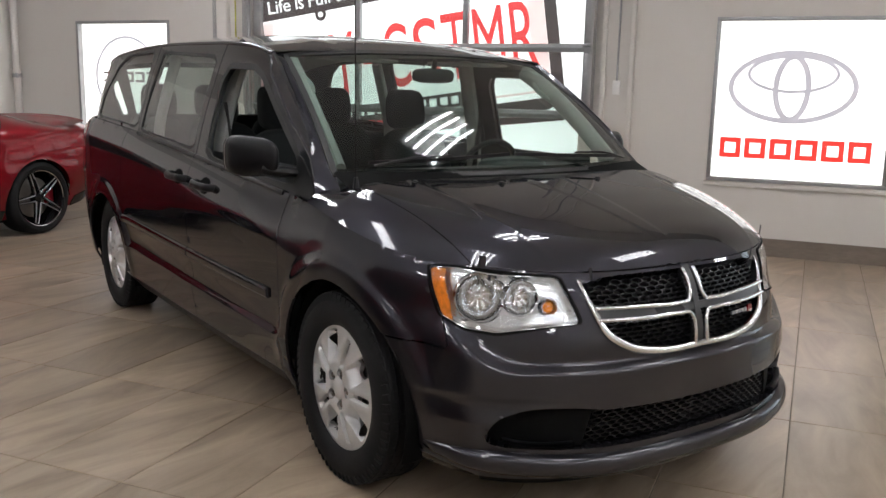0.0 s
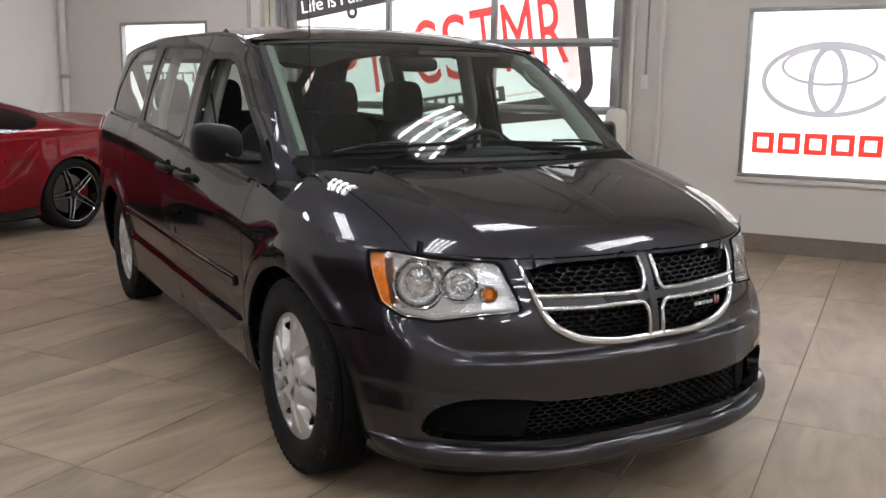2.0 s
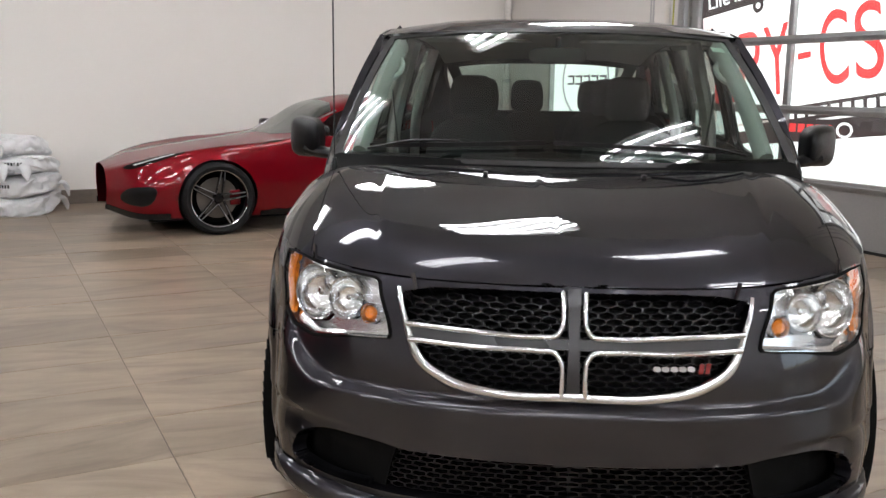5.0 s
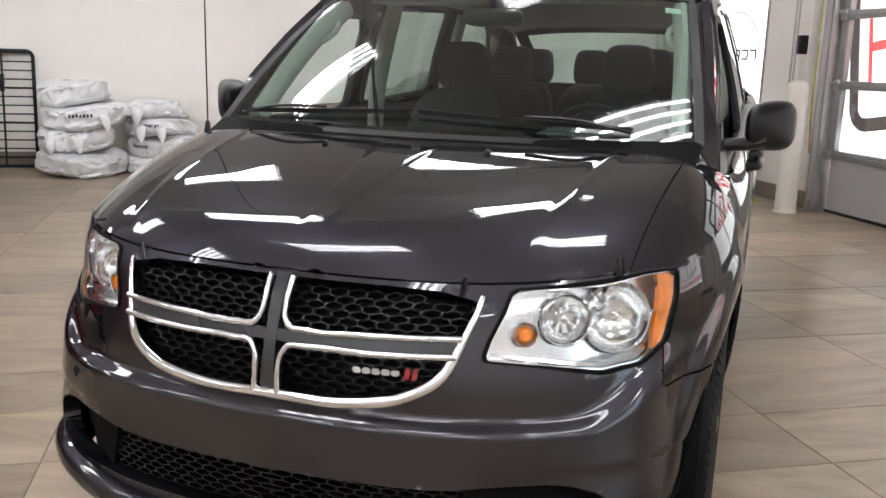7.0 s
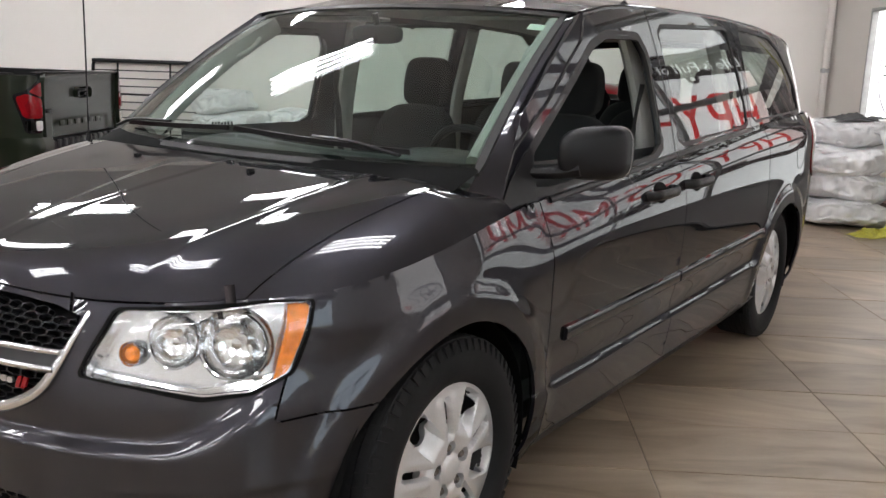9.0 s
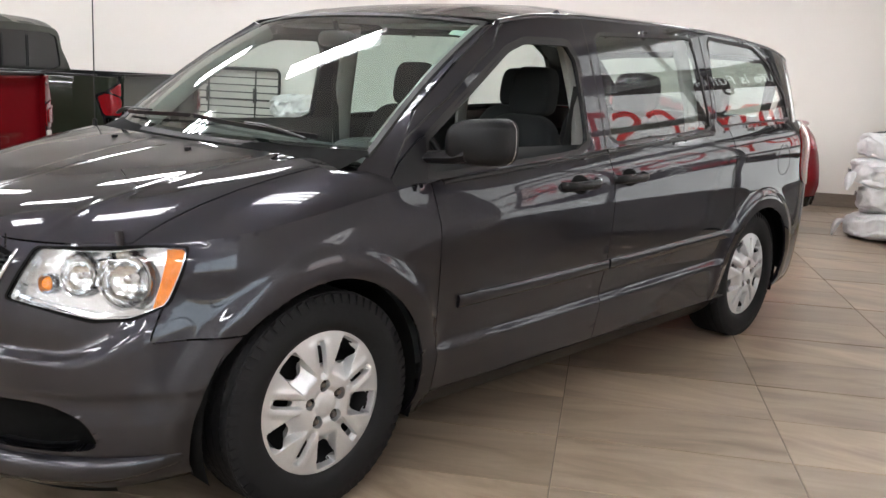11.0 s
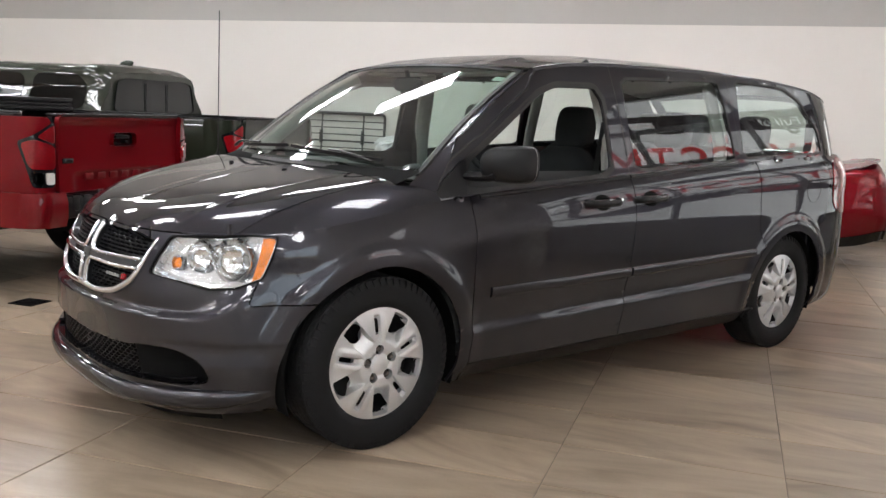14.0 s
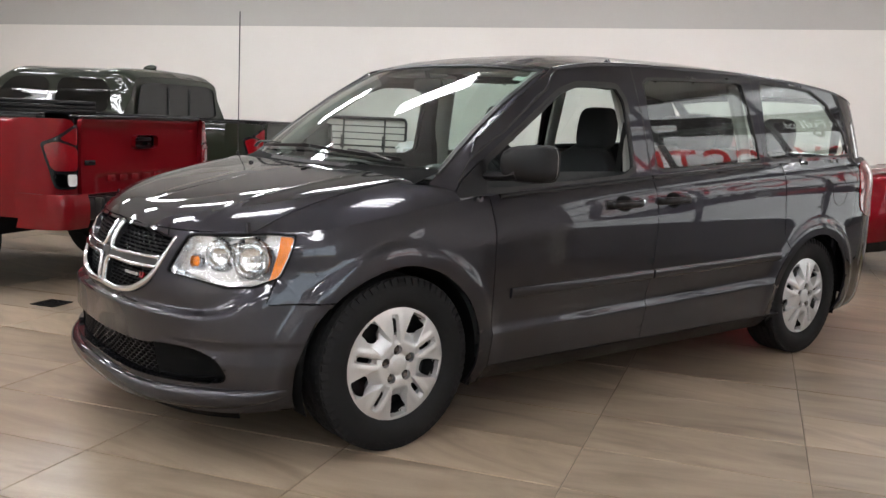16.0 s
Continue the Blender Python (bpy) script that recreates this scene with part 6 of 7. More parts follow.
# antenna, wipers
part("antenna", join(sweep([(-0.808, 0.125, 1.075), (-0.808, 0.128, 1.12)], lambda t: disc(0.013 - 0.006 * t, 10), up=(0, 1, 0)), sweep([(-0.808, 0.128, 1.11), (-0.812, 0.135, 1.868)], disc(0.0028, 6), up=(0, 1, 0))), M["trim"], van, "thin black antenna mast")
for x0, x1 in ((-0.03, 0.60), (-0.66, -0.06)):
    pts = []
    for k in range(22):
        x = x0 + (x1 - x0) * k / 21
        p = screen_at(x / 0.79, 0.085 + 0.045 * (k / 21 if x0 < -0.1 else 1 - k / 21))
        pts.append((p[0], p[1] - 0.012, p[2] + 0.014))
    wp = part("wiper", sweep(pts, [(-0.004, -0.009), (0.004, -0.009), (0.005, 0.006), (-0.005, 0.006)]), M["trim"], van, "black wiper")
    e = pts[-1] if x0 > -0.1 else pts[0]
    m = pts[11]
    part("arm", sweep(spline([(m[0], m[1] - 0.004, m[2] + 0.012), ((m[0] + e[0]) / 2, m[1] - 0.02, m[2] + 0.010), (e[0], e[1] - 0.05, e[2] - 0.008)], 12), disc(0.007, 8, 1.4, 0.7)), M["trim"], wp, "black wiper arm")


# ---- the minivan's cabin ----
def puff(lo, hi, e=3.2, n=20, lean=0.0, taper=0.0):
    """A cushion: a rounded superellipsoid in a box, leaning back with height."""
    c, h = [(a + b) / 2 for a, b in zip(lo, hi)], [(b - a) / 2 for a, b in zip(lo, hi)]
    f = lambda t: math.copysign(abs(t) ** (2 / e), t)   # noqa: E731

    def at(u, v):
        a, b = 2 * math.pi * u, math.pi * (v - 0.5)
        z = f(math.sin(b))
        k = 1 - taper * max(z, 0)
        return (c[0] + h[0] * k * f(math.cos(b)) * f(math.cos(a)), c[1] + h[1] * f(math.cos(b)) * f(math.sin(a)) + lean * (z + 1) * h[2], c[2] + h[2] * z)
    return shell(sheet(at, n * 2, n), 0)


def seat(x, y, wide=0.25, z=0.42, rest=True):
    part("seat_cushion", puff((x - wide, y - 0.26, z), (x + wide, y + 0.26, z + 0.20), 3.5), M["cloth"], van, "dark grey cloth seat cushion")
    b = part("seat_back", puff((x - wide, y + 0.18, z + 0.14), (x + wide, y + 0.34, z + 0.80), 3.5, lean=0.22, taper=0.12), M["cloth"], van, "dark grey cloth seat back")
    if rest:
        part("headrest", puff((x - 0.118, y + 0.40, z + 0.79), (x + 0.118, y + 0.52, z + 1.02), 4.2, lean=0.1, taper=0.10), M["cloth"], b, "dark grey headrest")
        for dx in (-0.06, 0.06):
            part("headrest_post", sweep([(x + dx, y + 0.42, z + 0.74), (x + dx, y + 0.46, z + 0.86)], disc(0.006, 8), up=(0, 1, 0)), M["chrome"], b, "thin steel post")


for x in (0.40, -0.40):
    seat(x, 1.22)
    seat(x, 2.12)
seat(0.38, 3.05, 0.24)
seat(-0.10, 3.05, 0.22)
seat(-0.48, 3.05, 0.16)
part("cabin_floor", bx((-0.86, 0.3, 0.30), (0.86, 3.55, 0.36)), M["cabin"], van, "dark cabin floor", smooth=0)
part("dashboard", sheet(lambda u, v: (lambda p, a: (0.80 * p * (1 - 0.02 * a), 0.30 + 0.20 * abs(p) ** 2.2 + 0.46 * min(a, 1) - 0.05 * max(a - 1, 0), 1.055 + 0.035 * math.sin(min(a, 1) * 2.6) - 0.42 * max(a - 1, 0) ** 1.1))(2 * u - 1, v * 2), 30, 24), M["cabin"], van, "dark grey dashboard")
part("instrument_hood", puff((0.22, 0.56, 1.00), (0.58, 0.80, 1.125), 3.0), M["cabin"], van, "dark instrument hood")
sw = part("steering_wheel", sweep([(0.40 + 0.185 * math.cos(a), 0.90 - 0.075 * math.sin(a), 1.02 + 0.17 * math.sin(a)) for a in np.linspace(0, 2 * math.pi, 41)[:-1]], disc(0.015, 10), closed=True, up=(0, -0.9, -0.4)), M["trim"], van, "black steering wheel")
part("wheel_boss", puff((0.33, 0.85, 0.95), (0.47, 0.92, 1.08), 2.6, 12), M["trim"], sw)
for a, b in (((0.34, 0.885, 1.02), (0.225, 0.895, 1.03)), ((0.46, 0.885, 1.02), (0.575, 0.895, 1.03)), ((0.40, 0.885, 0.97), (0.40, 0.96, 0.86))):
    part("wheel_spoke", sweep([a, b], disc(0.014, 8, 1.2, 0.7), up=(0, 1, 0.2)), M["trim"], sw)
part("column", sweep([(0.40, 0.86, 1.0), (0.40, 0.60, 0.93)], disc(0.05, 12)), M["cabin"], van, "steering column")
part("inner_mirror", puff((-0.12, 0.80, 1.475), (0.12, 0.83, 1.545), 3.5, 12), M["trim"], van, "black inside mirror")
part("mirror_stalk", sweep([(0, 0.82, 1.53), (0, 0.80, 1.585)], disc(0.012, 8), up=(0, 1, 0)), M["trim"], van)
for sd in (1, -1):
    part("sun_visor", puff((min(0.10 * sd, 0.58 * sd), 0.93, 1.565), (max(0.10 * sd, 0.58 * sd), 1.06, 1.585), 4, 10), M["cabin_light"], van, "grey sun visor")
    part("door_card", sheet(lambda u, v: (sd * (0.865 + float(bow(np.array([0.55 + 2.0 * u]))[0]) * 0.85 - 0.03 * v), 0.55 + 2.0 * u, 0.42 + 0.70 * v), 20, 6), M["cabin"], van, "dark inner door panel")
    part("pillar_trim", sweep(spline([(0.755 * sd, 0.36, 1.12), (0.735 * sd, 0.56, 1.29), (0.705 * sd, 0.78, 1.45), (0.675 * sd, 0.95, 1.55)], 16), disc(0.030, 10, 1.0, 1.4), up=(0, 0.5, 1)), M["cabin_light"], van, "light grey pillar trim")
    part("b_pillar_trim", sweep(spline([(0.80 * sd, 1.53, 0.9), (0.785 * sd, 1.53, 1.2), (0.725 * sd, 1.51, 1.45), (0.68 * sd, 1.49, 1.60)], 16), disc(0.035, 10, 1.0, 1.6), up=(0, 1, 0)), M["cabin_light"], van, "grey pillar trim")
    part("c_pillar_trim", sweep(spline([(0.80 * sd, 2.52, 0.9), (0.79 * sd, 2.52, 1.2), (0.725 * sd, 2.51, 1.45), (0.68 * sd, 2.50, 1.60)], 16), disc(0.03, 10, 1.0, 1.5), up=(0, 1, 0)), M["cabin_light"], van, "grey pillar trim")
    part("seat_belt", sweep(spline([(0.79 * sd, 1.47, 1.36), (0.76 * sd, 1.46, 1.1), (0.70 * sd, 1.44, 0.75)], 12), [(-0.022, -0.001), (0.022, -0.001), (0.022, 0.001), (-0.022, 0.001)], up=(1, 0, 0)), M["seal"], van, "black seat belt")
    part("grab_handle", sweep(spline([(0.70 * sd, 0.74, 1.40), (0.665 * sd, 0.77, 1.425), (0.655 * sd, 0.83, 1.47), (0.68 * sd, 0.87, 1.50)], 14), disc(0.012, 8)), M["cabin_light"], van, "grey grab handle")


# ---- the other vehicles ----
def station_surface(stations):
    """A half car body from cross-sections: rows of y and six (x, z) corners from sill to roof middle; returns place(S, K), K from 0 to 5."""
    T = np.array(stations, float)
    yk = T[:, 0]
    cols = T[:, 1:].reshape(len(T), 6, 2)

    def along(s):
        i = np.clip(np.searchsorted(yk, s, side="right") - 1, 0, len(yk) - 2)
        h = yk[i + 1] - yk[i]
        t = ((s - yk[i]) / h)[:, None, None]
        g = np.gradient(cols, yk, axis=0)
        h = h[:, None, None]
        return (2 * t**3 - 3 * t**2 + 1) * cols[i] + (t**3 - 2 * t**2 + t) * h * g[i] + (3 * t**2 - 2 * t**3) * cols[i + 1] + (t**3 - t**2) * h * g[i + 1]

    def place(S, K, out=0.0):
        S, K = np.asarray(S, float), np.asarray(K, float)
        C = along(np.clip(S, yk[0], yk[-1]))
        i = np.clip(K.astype(int), 0, 4)
        t = (K - i)[:, None]
        r = np.arange(len(S))
        m = np.gradient(C, axis=1)
        p = (2 * t**3 - 3 * t**2 + 1) * C[r, i] + (t**3 - 2 * t**2 + t) * m[r, i] * 0.75 + (3 * t**2 - 2 * t**3) * C[r, i + 1] + (t**3 - t**2) * m[r, i + 1] * 0.75
        q = np.stack([np.maximum(p[:, 0], 0), S, p[:, 1]], 1)
        if out:
            e = 0.01
            a = (place(S + e, K) - place(S - e, K))
            b = (place(S, np.clip(K + e, 0, 5)) - place(S, np.clip(K - e, 0, 5)))
            n = np.cross(a, b)
            q = q + n / np.maximum(np.linalg.norm(n, axis=1, keepdims=True), 1e-9) * out
        return q
    return place


def band_panel(name, place, dist, lo, hi, step, m, parent, out=0.0, label="", sides=(1, -1), thick=0.0, both=False):
    geo = trimmed(dist, lo, hi, step, lambda S, K: place(S.ravel(), K.ravel(), out))
    for sd in ((1,) if both else sides):
        part(name, shell(geo, thick, sd, both), m, parent, label, smooth=0.9)


def arch_of(place, y, z, R, k=0.35):
    """Distance in the (S, K) plan that follows a round arch."""
    def d(S, K):
        p = place(S.ravel(), np.clip(K.ravel(), 0, 5))
        v = np.hypot(p[:, 1] - y, p[:, 2] - z) - R
        return v.reshape(S.shape)
    return d


def alloy(parent, x, y, r, w, rim, spokes, m_spoke, turn_, sd, parts_label, tread=False, bright=False):
    h = w / 2
    tyre = part("tyre", lathe([(rim, -h * 0.8), (rim + 0.012, -h * 0.95), ((rim + r) / 2, -h * 1.02), (r - 0.02, -h * 0.95), (r - 0.002, -h * 0.78), (r, -h * 0.5), (r, h * 0.5), (r - 0.002, h * 0.78), (r - 0.02, h * 0.95), ((rim + r) / 2, h * 1.02), (rim + 0.012, h * 0.95), (rim, h * 0.8)], 64, "x"), M["rubber"], parent, "black tyre", at=pose(x, y, r, turn_, 0, 0 if sd > 0 else 180))
    part("rim", lathe([(rim, -h * 0.7), (rim, h * 0.8), (rim + 0.008, h * 0.86), (rim - 0.004, h * 0.84), (rim - 0.016, h * 0.55), (rim - 0.02, -h * 0.5)], 56, "x"), m_spoke, tyre, parts_label)
    part("brake_disc", lathe([(0, 0.0), (rim * 0.72, 0.0), (rim * 0.72, 0.02), (0, 0.02)], 36, "x"), M["nut"], tyre, "steel brake disc")
    part("barrel", lathe([(rim - 0.012, -h * 0.5), (rim * 0.2, -h * 0.5)], 36, "x"), M["dark"], tyre, "dark wheel inside")
    if bright:
        part("caliper", moved(bx((0.022, rim * 0.42, -0.07), (0.055, rim * 0.80, 0.07), 0.012), pose(0, 0, 0, -turn_, 0, 0)), M["red_paint"], tyre, "red brake caliper")
    part("hub", lathe([(0, h * 0.66), (rim * 0.14, h * 0.65), (rim * 0.18, h * 0.55), (rim * 0.18, 0.0)], 24, "x"), m_spoke, tyre)
    for k in range(spokes):
        a = 2 * math.pi * k / spokes
        for off in (-0.055, 0.055):
            p0 = (h * 0.58, rim * 0.16 * math.cos(a) - off * 0.5 * math.sin(a), rim * 0.16 * math.sin(a) + off * 0.5 * math.cos(a))
            p1 = (h * 0.72, rim * 0.96 * math.cos(a + off * 1.2), rim * 0.96 * math.sin(a + off * 1.2))
            part("spoke", sweep([p0, tuple((u + v) / 2 + (0.006 if i == 0 else 0) for i, (u, v) in enumerate(zip(p0, p1))), p1], [(-0.012, -0.018), (0.010, -0.012), (0.010, 0.008), (-0.012, 0.010)], up=(1, 0, 0)), m_spoke, tyre)
            if bright:
                part("spoke_edge", sweep([(p0[0] + 0.016, p0[1], p0[2]), ((p0[0] + p1[0]) / 2 + 0.022, (p0[1] + p1[1]) / 2, (p0[2] + p1[2]) / 2), (p1[0] + 0.014, p1[1], p1[2])], disc(0.0042, 6), up=(1, 0, 0)), M["machined"], tyre, "bright machined spoke edge")
    return tyre


# red two-door sports car, parked along the end wall
coupe = thing("sports_car", "glossy red two-door sports coupe with black alloy wheels", "sports car", ROOM @ pose(0.19, 6.62, 0, 0, 0, -90))
WB = 2.49
#            y      sill          flank         shoulder      glass top      roof edge     middle
coupe_rows = [(-0.92, 0.30, 0.22, 0.40, 0.40, 0.36, 0.56, 0.28, 0.60, 0.14, 0.615, 0.0, 0.62),
              (-0.72, 0.62, 0.16, 0.72, 0.40, 0.62, 0.64, 0.44, 0.67, 0.22, 0.685, 0.0, 0.69),
              (-0.40, 0.80, 0.16, 0.90, 0.45, 0.80, 0.73, 0.58, 0.735, 0.30, 0.75, 0.0, 0.765),
              (0.00, 0.84, 0.16, 0.93, 0.48, 0.86, 0.80, 0.62, 0.785, 0.32, 0.81, 0.0, 0.825),
              (0.45, 0.84, 0.16, 0.92, 0.48, 0.87, 0.83, 0.66, 0.84, 0.34, 0.87, 0.0, 0.885),
              (0.80, 0.83, 0.16, 0.91, 0.48, 0.88, 0.86, 0.72, 0.91, 0.40, 0.94, 0.0, 0.955),
              (1.15, 0.82, 0.16, 0.90, 0.48, 0.87, 0.88, 0.66, 1.10, 0.44, 1.165, 0.0, 1.185),
              (1.50, 0.82, 0.16, 0.90, 0.48, 0.87, 0.89, 0.60, 1.185, 0.40, 1.262, 0.0, 1.288),
              (1.85, 0.83, 0.16, 0.92, 0.50, 0.87, 0.91, 0.57, 1.19, 0.38, 1.262, 0.0, 1.285),
              (2.20, 0.84, 0.17, 0.95, 0.52, 0.88, 0.94, 0.58, 1.14, 0.38, 1.20, 0.0, 1.22),
              (2.60, 0.84, 0.18, 0.965, 0.55, 0.90, 0.96, 0.64, 1.05, 0.40, 1.09, 0.0, 1.105),
              (2.95, 0.82, 0.22, 0.95, 0.56, 0.88, 0.95, 0.66, 1.00, 0.42, 1.03, 0.0, 1.04),
              (3.20, 0.74, 0.26, 0.90, 0.56, 0.84, 0.95, 0.62, 1.03, 0.40, 1.055, 0.0, 1.065),
              (3.31, 0.66, 0.29, 0.85, 0.56, 0.77, 0.93, 0.54, 1.03, 0.34, 1.06, 0.0, 1.07),
              (3.38, 0.58, 0.31, 0.78, 0.54, 0.66, 0.84, 0.46, 0.92, 0.28, 0.94, 0.0, 0.95),
              (3.42, 0.40, 0.34, 0.56, 0.52, 0.46, 0.70, 0.32, 0.76, 0.2, 0.78, 0.0, 0.79),
              (3.435, 0.03, 0.44, 0.04, 0.52, 0.03, 0.58, 0.02, 0.60, 0.01, 0.61, 0.0, 0.62)]
cp0 = station_surface(coupe_rows)


def cp(S, K, out=0.0):
    """The coupe's skin with the scooped door ahead of the rear haunch."""
    q = cp0(S, K, out)
    y, z = q[:, 1], q[:, 2]
    yc = np.interp(z, [0.25, 0.33, 0.40, 0.50, 0.62, 0.80, 0.90], [0.95, 1.20, 1.52, 1.76, 1.92, 2.08, 2.14])
    front = 1 / (1 + np.exp(-(y - 0.75) / 0.12))
    band = np.clip((z - 0.22) / 0.08, 0, 1) * np.clip((0.90 - z) / 0.12, 0, 1)
    q[:, 0] = np.where(q[:, 0] > 0.55, q[:, 0] - 0.018 * front * band / (1 + np.exp((y - yc) / 0.014)), q[:, 0])
    return q


arches = [arch_of(cp, 0.0, 0.335, 0.365), arch_of(cp, WB, 0.340, 0.370)]
c_all = lambda S, K: np.maximum(np.maximum(-K, K - 5.0), -np.minimum(*[np.where(K < 2.6, a(S, K), 1.0) for a in arches]) * 1.0)   # noqa: E731
body = shell(trimmed(c_all, (-0.92, 0.0), (3.435, 5.0), (0.03, 0.045), lambda S, K: cp(S.ravel(), K.ravel())), 0.0, 1, True)
part("body", body, M["red_paint"], coupe, smooth=0.9)
winl = soften([(0.86, 2.16), (1.16, 2.85), (1.52, 2.96), (1.90, 2.94), (2.20, 2.78), (2.27, 2.55), (2.15, 2.16), (1.3, 2.04)], 2, 0.16)
band_panel("side_window", cp, poly_d(winl), (0.8, 1.98), (2.55, 3.05), (0.02, 0.03), M["tint"], coupe, 0.006, "dark side window", thick=0.004)
band_panel("windscreen", cp, poly_d([(0.84, 3.15), (1.20, 3.12), (1.26, 4.0), (1.27, 5.2), (0.60, 5.2), (0.66, 4.0)]), (0.58, 3.0), (1.30, 5.0), (0.025, 0.05), M["screen"], coupe, 0.006, "sloping windscreen", both=True)
band_panel("windscreen_shade", cp, poly_d([(0.84, 3.15), (1.20, 3.12), (1.26, 4.0), (1.27, 5.2), (0.60, 5.2), (0.66, 4.0)]), (0.58, 3.0), (1.30, 5.0), (0.03, 0.06), M["cabin"], coupe, 0.002, "grey cabin behind the glass", both=True)
band_panel("rear_window", cp, poly_d([(2.0, 3.4), (2.62, 3.3), (2.66, 5.2), (1.98, 5.2)]), (1.95, 3.2), (2.7, 5.0), (0.03, 0.06), M["tint"], coupe, 0.005, "dark rear window", both=True)
band_panel("side_skirt", cp, poly_d([(0.40, 0.0), (2.10, 0.0), (2.12, 0.30), (0.40, 0.16)]), (0.38, 0.0), (2.14, 0.32), (0.03, 0.02), M["gloss_black"], coupe, 0.012, "black side skirt", thick=0.01)
band_panel("headlamp", cp, poly_d(soften([(-0.74, 1.75), (-0.30, 1.98), (-0.26, 2.14), (-0.62, 2.25), (-0.80, 2.05)], 2)), (-0.85, 1.6), (-0.2, 2.3), (0.02, 0.02), M["tint"], coupe, 0.005, "dark slim headlamp", thick=0.004)
band_panel("lamp_strip", cp, poly_d([(-0.70, 1.92), (-0.36, 2.06), (-0.36, 2.10), (-0.70, 2.0)]), (-0.72, 1.88), (-0.34, 2.12), (0.02, 0.02), M["white_lens"], coupe, 0.009, "pale lamp strip", thick=0.003)
band_panel("front_intake", cp, poly_d(soften([(-0.84, 0.55), (-0.58, 0.45), (-0.52, 1.15), (-0.78, 1.25)], 2)), (-0.88, 0.4), (-0.5, 1.3), (0.02, 0.03), M["trim"], coupe, 0.004, "black air intake", thick=0.004)
band_panel("splitter", cp, poly_d([(-0.93, -0.02), (-0.42, -0.02), (-0.42, 0.20), (-0.93, 0.30)]), (-0.92, 0.0), (-0.40, 0.32), (0.02, 0.03), M["gloss_black"], coupe, 0.012, "black front splitter", thick=0.008)
band_panel("rear_diffuser", cp, poly_d([(2.92, -0.02), (3.42, -0.02), (3.42, 0.45), (2.96, 0.30)]), (2.90, 0.0), (3.40, 0.5), (0.02, 0.03), M["gloss_black"], coupe, 0.010, "black rear diffuser", thick=0.008)
band_panel("tail_lamp", cp, poly_d(soften([(3.02, 1.72), (3.30, 1.65), (3.34, 1.85), (3.04, 1.90)], 2)), (3.0, 1.6), (3.4, 1.95), (0.02, 0.02), M["red_lens"], coupe, 0.006, "dark red tail lamp", thick=0.004)
band_panel("door_handle", cp, poly_d(soften([(1.77, 1.46), (1.97, 1.49), (1.97, 1.58), (1.77, 1.55)], 2)), (1.75, 1.44), (1.99, 1.60), (0.016, 0.012), M["red_paint"], coupe, 0.022, thick=0.02)
band_panel("vent_cover", cp, poly_d([(0.40, 2.0), (0.62, 2.12), (0.60, 2.2), (0.46, 2.12)]), (0.38, 1.95), (0.65, 2.25), (0.015, 0.02), M["gloss_black"], coupe, 0.004, "black fender vent", thick=0.003)
part("spoiler", sheet(lambda u, v: ((2 * u - 1) * 0.80, 3.16 + 0.20 * v - 0.16 * abs(2 * u - 1) ** 2.5, 1.045 - 0.04 * abs(2 * u - 1) ** 2 + 0.045 * v**2), 24, 6), M["red_paint"], coupe)
for sd in (1, -1):
    crown_line = spline([cp(np.array([y]), np.array([k]))[0] * np.array([sd, 1, 1]) for y, k in ((0.80, 2.9), (1.05, 3.0), (1.25, 3.02))], 12)
    part("pillar_strip", sweep([tuple(v) for v in crown_line], disc(0.012, 8)), M["chrome"], coupe, "bright pillar edge")
    mp_ = part("mirror_housing", moved(puff((0.90, 0.93, 0.90), (1.06, 1.05, 1.01), 3.0, 12), Matrix.Diagonal((sd, 1, 1, 1))), M["gloss_black"], coupe, "black door mirror")
    part("arm", sweep([(0.84 * sd, 1.02, 0.905), (0.93 * sd, 1.0, 0.925)], disc(0.02, 8)), M["gloss_black"], mp_)
    alloy(coupe, 0.815 * sd, 0.0, 0.338, 0.255, 0.262, 5, M["gloss_black"], 8, sd, "black alloy rim", bright=True)
    alloy(coupe, 0.810 * sd, WB, 0.343, 0.275, 0.262, 5, M["gloss_black"], 40, sd, "black alloy rim", bright=True)
    for y in (0.0, WB):
        part("wheel_housing", sheet(lambda u, v: (sd * (0.50 + 0.40 * v), y + 0.38 * math.cos(u * math.pi), 0.33 + 0.38 * math.sin(u * math.pi)), 24, 2), M["dark"], coupe, "black wheel-arch liner")
        part("bright_spoke_edge", lathe([(0.258, 0.118), (0.264, 0.122), (0.266, 0.116)], 48, "x"), M["chrome"], coupe, "bright rim edge", at=pose(0.815 * sd, y, 0.34, 0, 0, 0 if sd > 0 else 180))
part("underbody", bx((-0.72, -0.6, 0.12), (0.72, 2.9, 0.22), 0.02), M["dark"], coupe, "dark underbody")
part("cabin_block", bx((-0.50, 0.9, 0.2), (0.50, 2.7, 0.84), 0.05), M["cabin"], coupe, "dark cabin")
part("seat_row", join(puff((-0.55, 1.45, 0.6), (-0.15, 1.65, 1.10), 3, 12), puff((0.15, 1.45, 0.6), (0.55, 1.65, 1.10), 3, 12)), M["cloth"], coupe, "dark sports seats")


